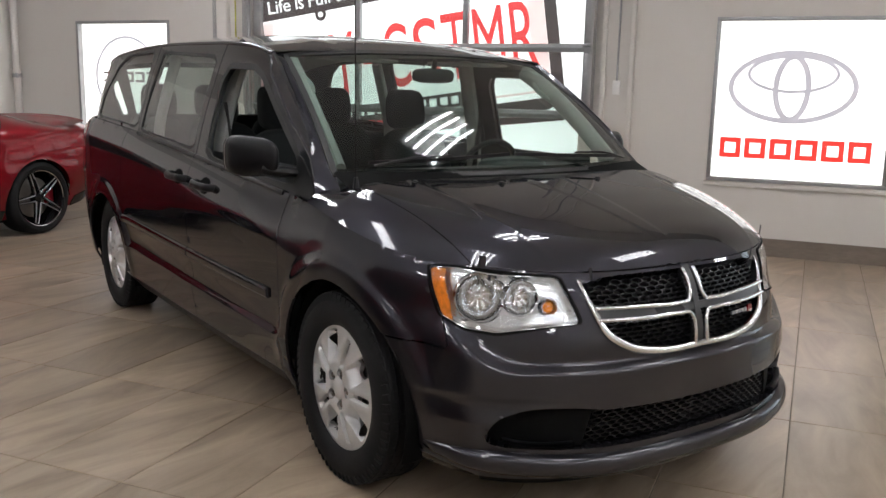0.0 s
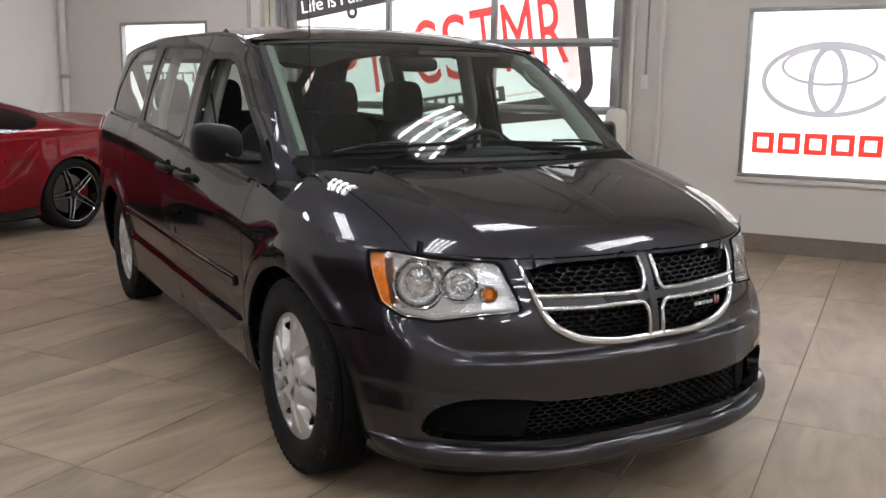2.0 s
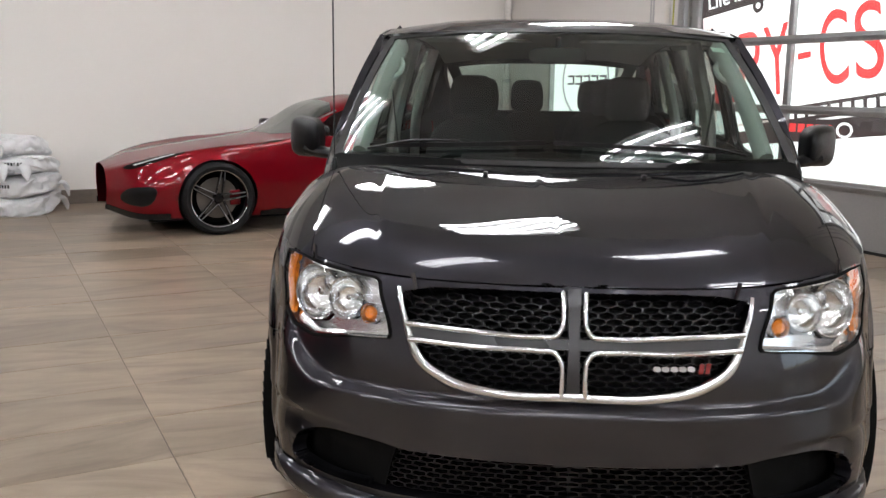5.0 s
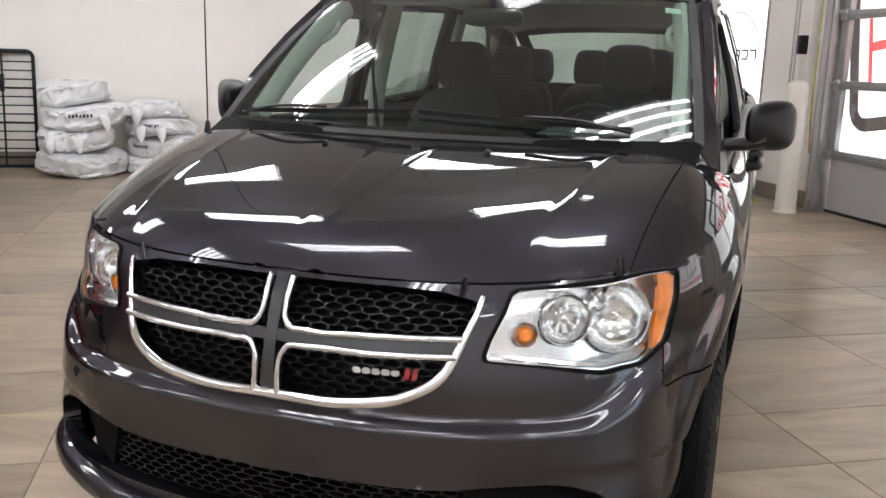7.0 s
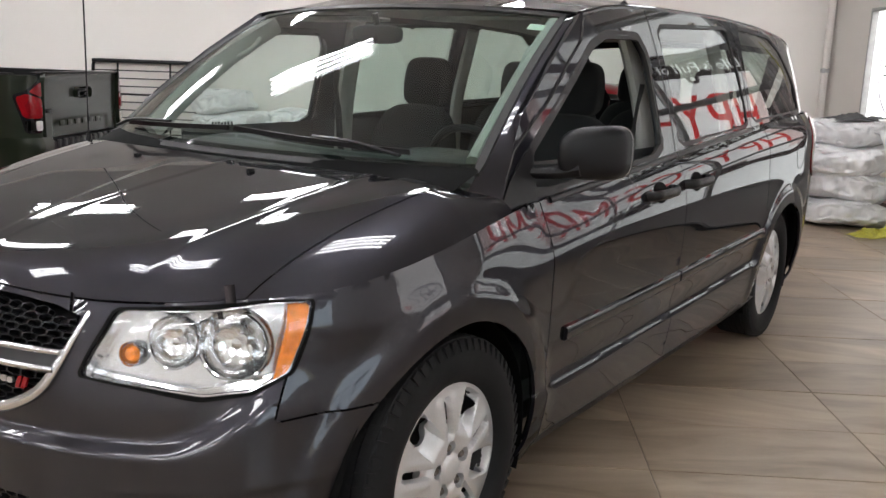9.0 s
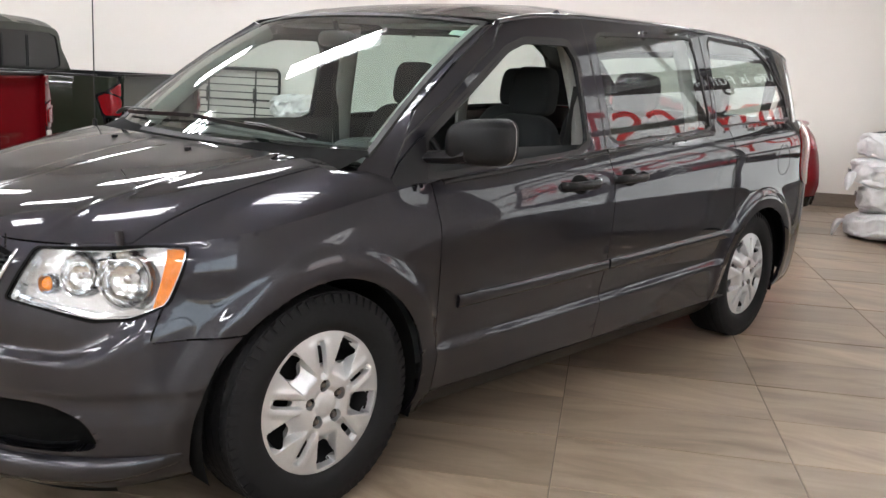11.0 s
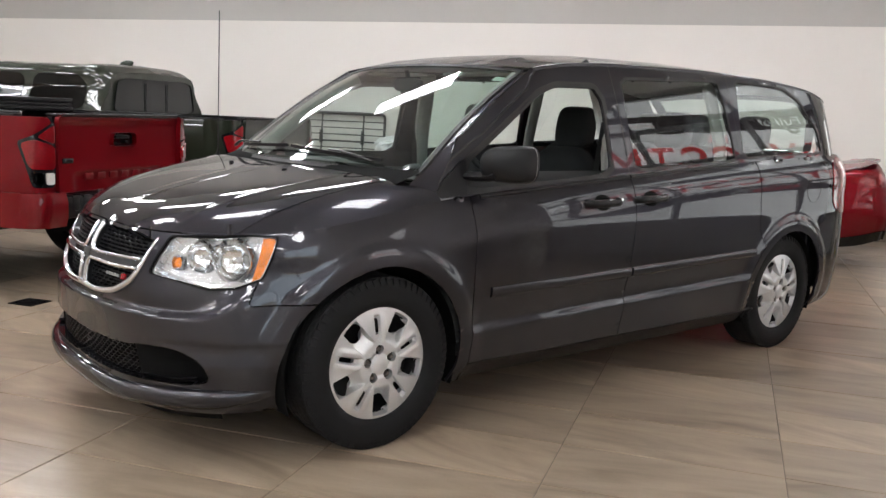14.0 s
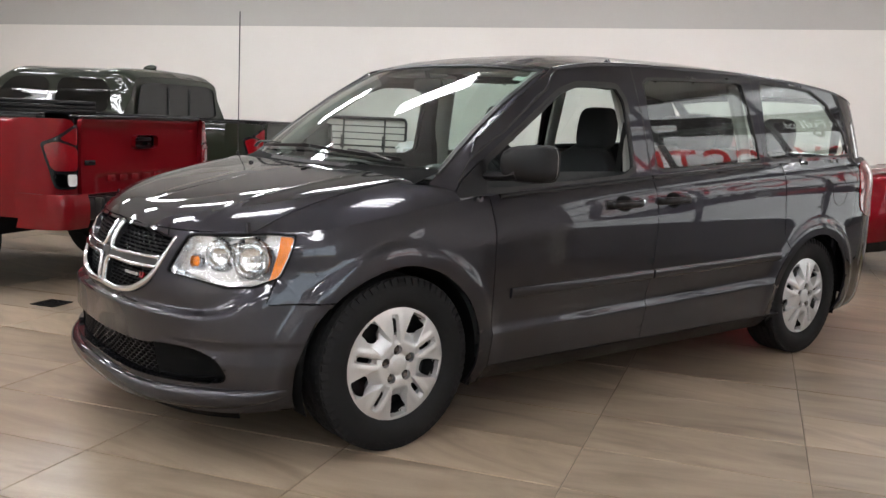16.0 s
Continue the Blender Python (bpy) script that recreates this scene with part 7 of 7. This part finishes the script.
# pickups: rear bumper at y = 0, nose towards +y
def pickup(name, label, paint, at, tonneau, BL):
    p = thing(name, label, "pickup truck", at, "parked pickup trucks")
    ZR, ZB = 1.24, 0.62
    rows = []
    for y, w, zr in ((0.34, 0.998, ZR), (0.5, 1.005, ZR), (0.9, 1.015, ZR + 0.005), (BL + 0.1, 1.01, ZR + 0.01)):
        rows.append((y, w - 0.03, ZB - 0.06, w, 0.80, w, 1.02, w - 0.015, 1.16, w - 0.03, zr - 0.01, w - 0.055, zr))
    side = station_surface(rows)
    arch = arch_of(side, 1.12, 0.42, 0.47)
    keep = lambda S, K: np.maximum(np.maximum(-K, K - 5), -arch(S, K))   # noqa: E731
    band_panel("bed_side", side, keep, (0.34, 0.0), (BL + 0.1, 5.0), (0.025, 0.06), paint, p, thick=0.02)
    part("rail_cap", bx((-0.985, 0.20, ZR - 0.004), (-0.90, BL + 0.08, ZR + 0.012), 0.006), M["trim"], p, "black bed rail cap")
    part("rail_cap", bx((0.90, 0.20, ZR - 0.004), (0.985, BL + 0.08, ZR + 0.012), 0.006), M["trim"], p, "black bed rail cap")
    part("bed", join(bx((-0.90, 0.12, 0.70), (0.90, BL + 0.06, 0.74)), bx((-0.92, 0.24, 0.74), (-0.88, BL + 0.06, ZR)), bx((0.88, 0.24, 0.74), (0.92, BL + 0.06, ZR)), bx((-0.90, BL + 0.02, 0.74), (0.90, BL + 0.06, ZR))), M["trim"], p, "black bed liner", smooth=0)
    # tailgate: a pressed sheet with a recessed handle
    def gate_y(x, z):
        f = 0.012 * np.exp(-((z - 0.93) / 0.16) ** 2) - 0.016 * np.exp(-((z - 1.225) / 0.035) ** 2)
        lower = 0.012 * np.clip((0.86 - z) / 0.03, 0, 1) * np.clip((0.55 - abs(x)) / 0.05, 0, 1)
        return 0.085 + f * 0.6 + lower
    hole = poly_d(soften([(-0.14, 1.03), (0.14, 1.03), (0.14, 1.128), (-0.14, 1.128)], 1, 0.05))
    gate = part("tailgate", shell(trimmed(cut_d(poly_d(soften([(-0.735, 0.72), (0.735, 0.72), (0.735, ZR + 0.005), (-0.735, ZR + 0.005)], 1, 0.02)), hole), (-0.75, 0.71), (0.75, ZR + 0.01), (0.02, 0.012), lambda S, Z: np.stack([S, gate_y(S, Z), Z], 1)), -0.04, 1), paint, p)
    part("tailgate_top", bx((-0.74, 0.06, ZR), (0.74, 0.15, ZR + 0.022), 0.008), M["trim"], gate, "black tailgate cap")
    part("tailgate_inner", bx((-0.73, 0.105, 0.73), (0.73, 0.14, ZR)), M["trim"], gate, smooth=0)
    hd = part("gate_handle", bx((-0.145, 0.096, 1.025), (0.145, 0.107, 1.135), 0.004), M["gloss_black"], gate, "gloss black handle recess")
    part("pull", bx((-0.085, 0.066, 1.085), (0.085, 0.098, 1.11), 0.008), M["trim"], hd, "black pull handle")
    part("camera", bx((0.035, 0.07, 1.05), (0.075, 0.095, 1.072), 0.004), M["gloss_black"], hd)
    for i in range(6):
        part("name_bar", bx((-0.42 + 0.14 * i, 0.082, 0.80), (-0.33 + 0.14 * i, 0.090, 0.845), 0.002), paint, gate, "plain pressed bar")
    part("badge_bar", bx((-0.66, 0.078, 0.92), (-0.55, 0.086, 0.955), 0.003), M["gloss_black"], gate, "small black badge bar")
    for sd in (1, -1):
        flip = Matrix.Diagonal((sd, 1, 1, 1))

        def lamp_at(S, Z, out=0.0):
            k = np.clip(S / 0.30, 0, 1.2)
            return np.stack([0.742 + 0.262 * np.sin(np.minimum(k, 1) * math.pi / 2), 0.070 + 0.30 * (1 - np.cos(np.minimum(k, 1) * math.pi / 2)) ** 1.1 + 0.1 * np.maximum(k - 1, 0) - out, Z], 1)

        def lamp_piece(nm, outline, out, thick, m_, parent_, lab):
            lo_, hi_ = [min(q[i] for q in outline) - 0.01 for i in (0, 1)], [max(q[i] for q in outline) + 0.01 for i in (0, 1)]
            return part(nm, moved(shell(trimmed(poly_d(soften(outline, 2, 0.12)), lo_, hi_, (0.012, 0.012), lambda S, Z: lamp_at(S, Z, out)), thick), flip), m_, parent_, lab, smooth=0.9)

        lamp_piece("bed_corner", [(0.004, 0.56), (0.335, 0.56), (0.335, ZR - 0.004), (0.004, ZR - 0.004)], 0.0, 0.03, paint, p, "")
        tl = lamp_piece("tail_lamp", [(0.003, 0.765), (0.132, 0.765), (0.158, 0.90), (0.195, 1.075), (0.132, 1.11), (0.040, 1.185), (0.003, 1.205)], 0.006, 0.04, M["gloss_black"], p, "dark-edged tail lamp with red and clear segments")
        lamp_piece("red_segment", [(0.012, 0.885), (0.149, 0.890), (0.185, 1.062), (0.125, 1.088), (0.012, 1.040)], 0.014, 0.012, M["red_lens"], tl, "red lens")
        lamp_piece("red_wedge", [(0.012, 1.052), (0.115, 1.102), (0.040, 1.168), (0.012, 1.180)], 0.012, 0.012, M["red_lens"], tl, "dark red upper lens")
        lamp_piece("red_step", [(0.030, 0.915), (0.125, 0.915), (0.147, 1.040), (0.030, 1.005)], 0.024, 0.012, M["red_lens"], tl, "stepped red lens")
        lamp_piece("clear_segment", [(0.020, 0.785), (0.069, 0.785), (0.073, 0.865), (0.020, 0.865)], 0.016, 0.012, M["white_lens"], tl, "clear reversing lens")
        lamp_piece("smoked_segment", [(0.079, 0.785), (0.124, 0.785), (0.144, 0.868), (0.083, 0.865)], 0.013, 0.010, M["tint"], tl, "smoked lower lens")
        part("bumper_corner", moved(shell(sheet(lambda u, v: (0.72 + 0.29 * math.sin(min(u * 1.25, 1.0) * math.pi / 2), -0.01 + 0.02 * (2 * v - 1) ** 4 + 0.36 * max(0, u - 0.30) ** 1.5 * 1.7, 0.50 + 0.235 * v), 16, 4), 0.03), Matrix.Diagonal((sd, 1, 1, 1))), paint, p)
        alloy(p, 0.865 * sd, 1.12, 0.385, 0.26, 0.215, 6, M["trim"], 10, sd, "black alloy rim")
        alloy(p, 0.865 * sd, BL + 2.77, 0.385, 0.26, 0.215, 6, M["trim"], 50, sd, "black alloy rim")
        part("wheel_housing", sheet(lambda u, v: (sd * (0.5 + 0.48 * v), 1.12 + 0.48 * math.cos(u * math.pi), 0.42 + 0.48 * math.sin(u * math.pi)), 24, 2), M["dark"], p, "black wheel-arch liner")
    part("bumper_step", bx((-0.735, 0.0, 0.55), (0.735, 0.16, 0.70), 0.02), M["trim"], p, "black ribbed step")
    for i in range(12):
        part("step_rib", bx((-0.66 + i * 0.112, -0.004, 0.60), (-0.59 + i * 0.112, 0.11, 0.706), 0.003), M["trim"], p)
    part("hitch", bx((-0.06, 0.02, 0.40), (0.06, 0.35, 0.50), 0.01), M["dark"], p, "tow hitch")
    part("frame", join(bx((-0.45, 0.15, 0.42), (-0.33, BL + 3.4, 0.56)), bx((0.33, 0.15, 0.42), (0.45, BL + 3.4, 0.56)), bx((-0.75, 1.05, 0.34), (0.75, 1.19, 0.46)), bx((-0.5, 0.15, 0.45), (0.5, 0.3, 0.6))), M["dark"], p, "dark chassis frame", smooth=0)
    part("exhaust", sweep([(0.55, 0.30, 0.44), (0.58, 1.0, 0.45)], disc(0.04, 12), up=(0, 0, 1)), M["nut"], p, "exhaust pipe")
    # cab
    cab_rows = []
    for y, zt, wt in ((BL + 0.10, 1.69, 0.70), (BL + 0.20, 1.745, 0.73), (BL + 0.6, 1.765, 0.74), (BL + 1.3, 1.77, 0.74), (BL + 1.85, 1.74, 0.72), (BL + 2.15, 1.56, 0.74), (BL + 2.55, 1.28, 0.80), (BL + 2.75, 1.20, 0.80)):
        cab_rows.append((y, 0.96, 0.45, 1.0, 0.82, 0.975, 1.22, 0.5 * (0.94 + wt) if zt > 1.4 else 0.92, 1.22 + (zt - 1.22) * 0.52, wt, zt - 0.01, 0.0, zt + 0.03))
    cs = station_surface(cab_rows)
    outer = lambda S, K: np.maximum(-K, K - 5)   # noqa: E731
    cab = part("cab", shell(trimmed(outer, (BL + 0.10, 0.0), (BL + 2.75, 5.0), (0.035, 0.06), lambda S, K: cs(S.ravel(), K.ravel())), 0, 1, True), paint, p, smooth=0.9)
    part("cab_back", sheet(lambda u, v: (lambda q: (q[0] * (2 * u - 1), BL + 0.10, q[2]))(cs(np.array([BL + 0.10]), np.array([5 * v * 0.999]))[0] if v < 0.8 else np.array([0.70 * (1 - (v - 0.8) * 5), 0, 1.69 + 0.03 * (v - 0.8) * 5])), 16, 24), paint, p)
    rw = part("rear_window", shell(trimmed(poly_d(soften([(-0.76, 1.25), (0.76, 1.25), (0.68, 1.64), (-0.68, 1.64)], 2, 0.10)), (-0.78, 1.24), (0.78, 1.66), (0.03, 0.03), lambda S, Z: np.stack([S, np.full(S.shape, BL + 0.085), Z], 1)), -0.012, 1), M["gloss_black"], cab, "dark rear window")
    for x in (-0.2, 0.2):
        part("window_bar", bx((x - 0.008, BL + 0.072, 1.28), (x + 0.008, BL + 0.085, 1.595)), M["seal"], rw, smooth=0)
    for w in ([(BL + 0.32, 2.18), (BL + 1.08, 2.12), (BL + 1.08, 3.55), (BL + 0.50, 3.60), (BL + 0.36, 3.2)], [(BL + 1.20, 2.12), (BL + 2.25, 2.2), (BL + 2.0, 3.0), (BL + 1.75, 3.52), (BL + 1.20, 3.56)]):
        band_panel("side_window", cs, poly_d(soften(w, 2, 0.14)), (BL + 0.2, 2.0), (BL + 2.4, 3.8), (0.03, 0.05), M["tint"], cab, 0.006, "dark side window", thick=0.005)
    band_panel("windscreen", cs, poly_d([(BL + 1.95, 4.15), (BL + 2.5, 4.15), (BL + 2.56, 5.2), (BL + 1.93, 5.2)]), (BL + 1.9, 4.1), (BL + 2.6, 5.0), (0.03, 0.06), M["tint"], cab, 0.006, "dark windscreen", both=True)
    part("fin_antenna", moved(puff((-0.028, BL + 0.42, 1.785), (0.028, BL + 0.60, 1.865), 2.2, 12, lean=-0.6), Matrix()), paint, p, "roof fin antenna")
    part("hood", puff((-0.93, BL + 2.5, 0.55), (0.93, BL + 3.75, 1.24), 5, 20), paint, p)
    part("side_step", join(bx((-1.0, BL + 0.2, 0.36), (-0.87, BL + 2.2, 0.43), 0.02), bx((0.87, BL + 0.2, 0.36), (1.0, BL + 2.2, 0.43), 0.02)), M["trim"], p, "black side steps")
    for sd in (1, -1):
        part("mirror_housing", moved(puff((1.02, BL + 2.05, 1.24), (1.20, BL + 2.15, 1.42), 3, 12), Matrix.Diagonal((sd, 1, 1, 1))), M["trim"], p, "black door mirror")
    if tonneau:
        tn = part("tonneau_cover", join(bx((-0.93, 1.26, ZR + 0.012), (0.93, 1.95, ZR + 0.05), 0.008), bx((-0.93, 1.27, ZR + 0.052), (0.93, 1.95, ZR + 0.085), 0.008), bx((-0.925, 1.26, ZR + 0.087), (0.925, 1.93, ZR + 0.122), 0.008)), M["trim"], p, "black tonneau cover folded in three")
        for x in (-0.94, 0.94):
            part("rail", bx((x - 0.02, 0.18, ZR + 0.012), (x + 0.02, BL + 0.05, ZR + 0.03), 0.006), M["trim"], tn, "black side rail")
    return p


pickup("pickup_truck", "red pickup truck seen from its tailgate with a folded bed cover", M["truck_red"], ROOM @ pose(-2.18, 1.84, 0, 0, 0, 90) @ Matrix.Diagonal((0.94, 1, 1, 1)), True, 2.35)
pickup("pickup_truck", "dark army-green pickup truck parked by the wall", M["truck_green"], ROOM @ pose(-2.68, 5.14, 0, 0, 0, 90) @ Matrix.Diagonal((1, 1, 0.98, 1)), False, 1.58)


# ---- bagged tyres, rack, cloths ----
def bag_mesh(seed, r, h):
    """A tyre in a knotted plastic bag: a slumped drum with pleats that run to the knot."""
    rng = random.Random(seed)
    off = Vector((seed * 7.3, seed * 3.1, seed * 1.7))
    knots = [rng.uniform(0, 6.28) for _ in range(2)]

    def at(u, v):
        a, b = 2 * math.pi * u, math.pi * (v - 0.5)
        e = 2 / 4.2
        f = lambda t: math.copysign(abs(t) ** e, t)   # noqa: E731
        rr, z = r * f(math.cos(b)), h / 2 * f(math.sin(b))
        x, y = rr * math.cos(a), rr * math.sin(a)
        n = noise.noise(Vector((x * 4, y * 4, z * 7)) + off) * 0.045 + noise.noise(Vector((x * 11, y * 11, z * 16)) + off) * 0.022 + noise.noise(Vector((x * 26, y * 26, z * 30)) + off) * 0.006
        n += 0.048 * (0.35 - abs(noise.noise(Vector((x * 5 + z * 6, y * 5 - z * 3, z * 5)) + off * 1.7))) - 0.034 * max(0.0, 0.18 - abs(noise.noise(Vector((x * 8 - z * 9, y * 8, z * 9 + x * 4)) + off * 2.3))) / 0.18
        pull = 0.0
        for k in knots:
            d = (a - k + math.pi) % (2 * math.pi) - math.pi
            pull += 0.10 * math.exp(-(d / 0.22) ** 2) * math.exp(-(z / (h * 0.22)) ** 2)
            n += 0.012 * math.sin(18 * math.atan2(z * 2.2, d * r)) * math.exp(-(d / 0.6) ** 2)
        k = 1 + n / r * (1 if rr > 0.05 else rr / 0.05) + pull
        sag = -0.030 * math.cos(2 * a + seed) * (rr / r)
        return x * k, y * k, max(z * (1 + 0.10 * noise.noise(Vector((x * 5, y * 5, 3)) + off)) + sag, -h / 2 - 0.02) + h / 2
    vs, fs = sheet(at, 128, 52)
    ears = []
    for k in knots:
        c = Vector((1.08 * r * math.cos(k), 1.08 * r * math.sin(k), h * 0.5))
        out = Vector((math.cos(k + 0.3), math.sin(k + 0.3), 0))
        pts = spline([tuple(c - out * 0.05), tuple(c + out * 0.03), tuple(c + out * 0.06 + Vector((0, 0, -0.06))), tuple(c + out * 0.075 + Vector((0, 0, -0.15)))], 10)
        ears.append(sweep([tuple(q) for q in pts], lambda t, s_=seed: [((0.012 + 0.040 * math.sin(math.pi * min(t * 1.05, 1)) ** 0.8) * math.cos(a) * (1 + 0.25 * math.sin(3 * a + s_)), (0.008 + 0.020 * math.sin(math.pi * min(t * 1.05, 1))) * math.sin(a)) for a in np.linspace(0, 2 * math.pi, 13)[:-1]]))
    return shell((vs, fs), 0), ears


def bag_stack(a, b, bags, seed, facing):
    z = 0.004
    rng = random.Random(seed)
    for i, (r, h) in enumerate(bags):
        ob = thing("bagged_tyre", "tyre wrapped in a crumpled white plastic bag", "bagged tyre", ROOM @ pose(a + rng.uniform(-0.05, 0.05), b + rng.uniform(-0.03, 0.03), z, rng.uniform(-4, 4), rng.uniform(-4, 4), facing + rng.uniform(-40, 40)), "stacked tyres")
        body_, ears = bag_mesh(seed * 10 + i, r, h)
        part("bag", body_, M["bag"], ob, smooth=3.0)
        for e in ears:
            part("knot", e, M["bag"], ob, "twisted bag knot", smooth=3.0)
        if i in (1, 2):
            # print on the bag: dark bars bent round it
            turn0 = radians(-ob.rotation_euler.z * 0) - 1.2 + 0.5 * i
            for k in range(7):
                t0 = turn0 + k * 0.075
                part("print_bar", sheet(lambda u, v: ((r * 1.045 + 0.006) * math.cos(t0 + 0.05 * u), (r * 1.045 + 0.006) * math.sin(t0 + 0.05 * u), h * 0.52 + 0.035 * v), 2, 1), M["ink"], ob, "dark printed bar")
        z += h * 0.93
    return z


bag_stack(-2.20, 7.72, [(0.46, 0.27), (0.38, 0.28), (0.45, 0.26), (0.37, 0.27)], 3, 260)
bag_stack(-1.42, 7.98, [(0.38, 0.22), (0.36, 0.22), (0.37, 0.20), (0.35, 0.22)], 5, 250)
top = bag_stack(4.40, 6.12, [(0.43, 0.25), (0.37, 0.30), (0.41, 0.27), (0.36, 0.26)], 7, 200)


def crumpled(nx, ny, sx, sy, high, seed):
    off = Vector((seed, seed * 2.3, 0))
    return sheet(lambda u, v: ((u - 0.5) * sx * (1 + 0.25 * noise.noise(Vector((v * 3, 1, seed)))), (v - 0.5) * sy * (1 + 0.3 * noise.noise(Vector((u * 3, 2, seed)))),
                               0.006 + high * max(0.0, (0.5 + noise.noise(Vector((u * 4, v * 4, 0)) + off) + 0.5 * noise.noise(Vector((u * 11, v * 11, 0)) + off))) * (1 - abs(2 * u - 1) ** 4) * (1 - abs(2 * v - 1) ** 4)), nx, ny)


c1 = thing("folded_cover", "dark folded cloth lying on the bagged tyres", "cloth", ROOM @ pose(4.42, 6.08, top + 0.01, 0, 0, 20))
part("cloth", crumpled(24, 20, 0.62, 0.42, 0.06, 4), M["tarp"], c1, smooth=3.0)
c2 = thing("floor_cloth", "crumpled yellow cloth lying on the floor", "cloth", ROOM @ pose(4.50, 5.50, 0.0, 0, 0, 30))
part("cloth", crumpled(30, 20, 0.56, 0.26, 0.07, 9), M["yellow"], c2, smooth=3.0)

rack = thing("cargo_rack", "black steel rack leaning against the wall", "rack", ROOM @ pose(-3.45, NORTH - 0.16, 0.0, -4, 0, 0))
RW, RH = 0.66, 1.32
pts = []
for cx, cz, a0 in ((RW - 0.07, 0.09, 270), (RW - 0.07, RH - 0.07, 0), (-RW + 0.07, RH - 0.07, 90), (-RW + 0.07, 0.09, 180)):
    pts += [(cx + 0.07 * math.cos(radians(a0 + 15 * k)), 0.0, cz + 0.07 * math.sin(radians(a0 + 15 * k))) for k in range(7)]
part("frame", sweep(pts, disc(0.020, 10), closed=True, up=(0, 1, 0)), M["trim"], rack, "bent black tube frame")
for i in range(12):
    z = 0.12 + i * 0.098
    part("bar", sweep([(-RW + 0.01, 0, z), (RW - 0.01, 0, z)], disc(0.008 if i % 4 else 0.013, 8)), M["trim"], rack)
for x in (-0.34, 0.33):
    part("upright", sweep([(x, -0.014, 0.02), (x, -0.014, RH)], disc(0.012, 8), up=(0, 1, 0)), M["trim"], rack)
    part("latch", bx((x - 0.025, -0.05, 0.86), (x + 0.025, -0.014, 1.06), 0.01), M["trim"], rack, "black latch")
part("top_bar", bx((-RW, -0.05, RH - 0.03), (RW - 0.04, 0.02, RH + 0.015), 0.012), M["trim"], rack, "broad top bar")


# ---- floor tiles, stacked bond ----
TA, TB, A0, B0 = 0.893, 0.45, 0.61, -1.04
floor = thing("floor", "beige stone-look rectangular floor tiles in a stacked grid", "floor", ROOM, kind="structure")


def tile_block():
    g = 0.0022
    bm = bx((g, g, -0.013), (TA - g, TB - g, 0.0))
    bmesh.ops.bevel(bm, geom=[e for e in bm.edges if all(v.co.z > -0.001 for v in e.verts)], offset=0.0016, segments=1, affect="EDGES")
    return bm


tile_mesh = flat_mesh("tile", tile_block(), M["tile"], 0)
far_v, far_f = [], []
for i in range(-15, 6):
    for j in range(-18, 23):
        a, b = A0 + TA * i, B0 + TB * j
        if a > EAST + 0.2 or b > NORTH + 0.1 or a < WEST - 0.8 or b < SOUTH - 0.4:
            continue
        if -4.8 < a and -3.4 < b:
            ob = new("tile", tile_mesh)
            ob.parent = floor
            ob.location = (a, b, 0.0008 * math.sin(i * 12.9 + j * 78.2))
        else:
            n, g = len(far_v), 0.0022
            far_v += [(a + g, b + g, 0), (a + TA - g, b + g, 0), (a + TA - g, b + TB - g, 0), (a + g, b + TB - g, 0)]
            far_f.append((n, n + 1, n + 2, n + 3))
ob = part("far_tiles", (far_v, far_f), M["tile"], floor, smooth=0)
ob["kind"] = "stuff"
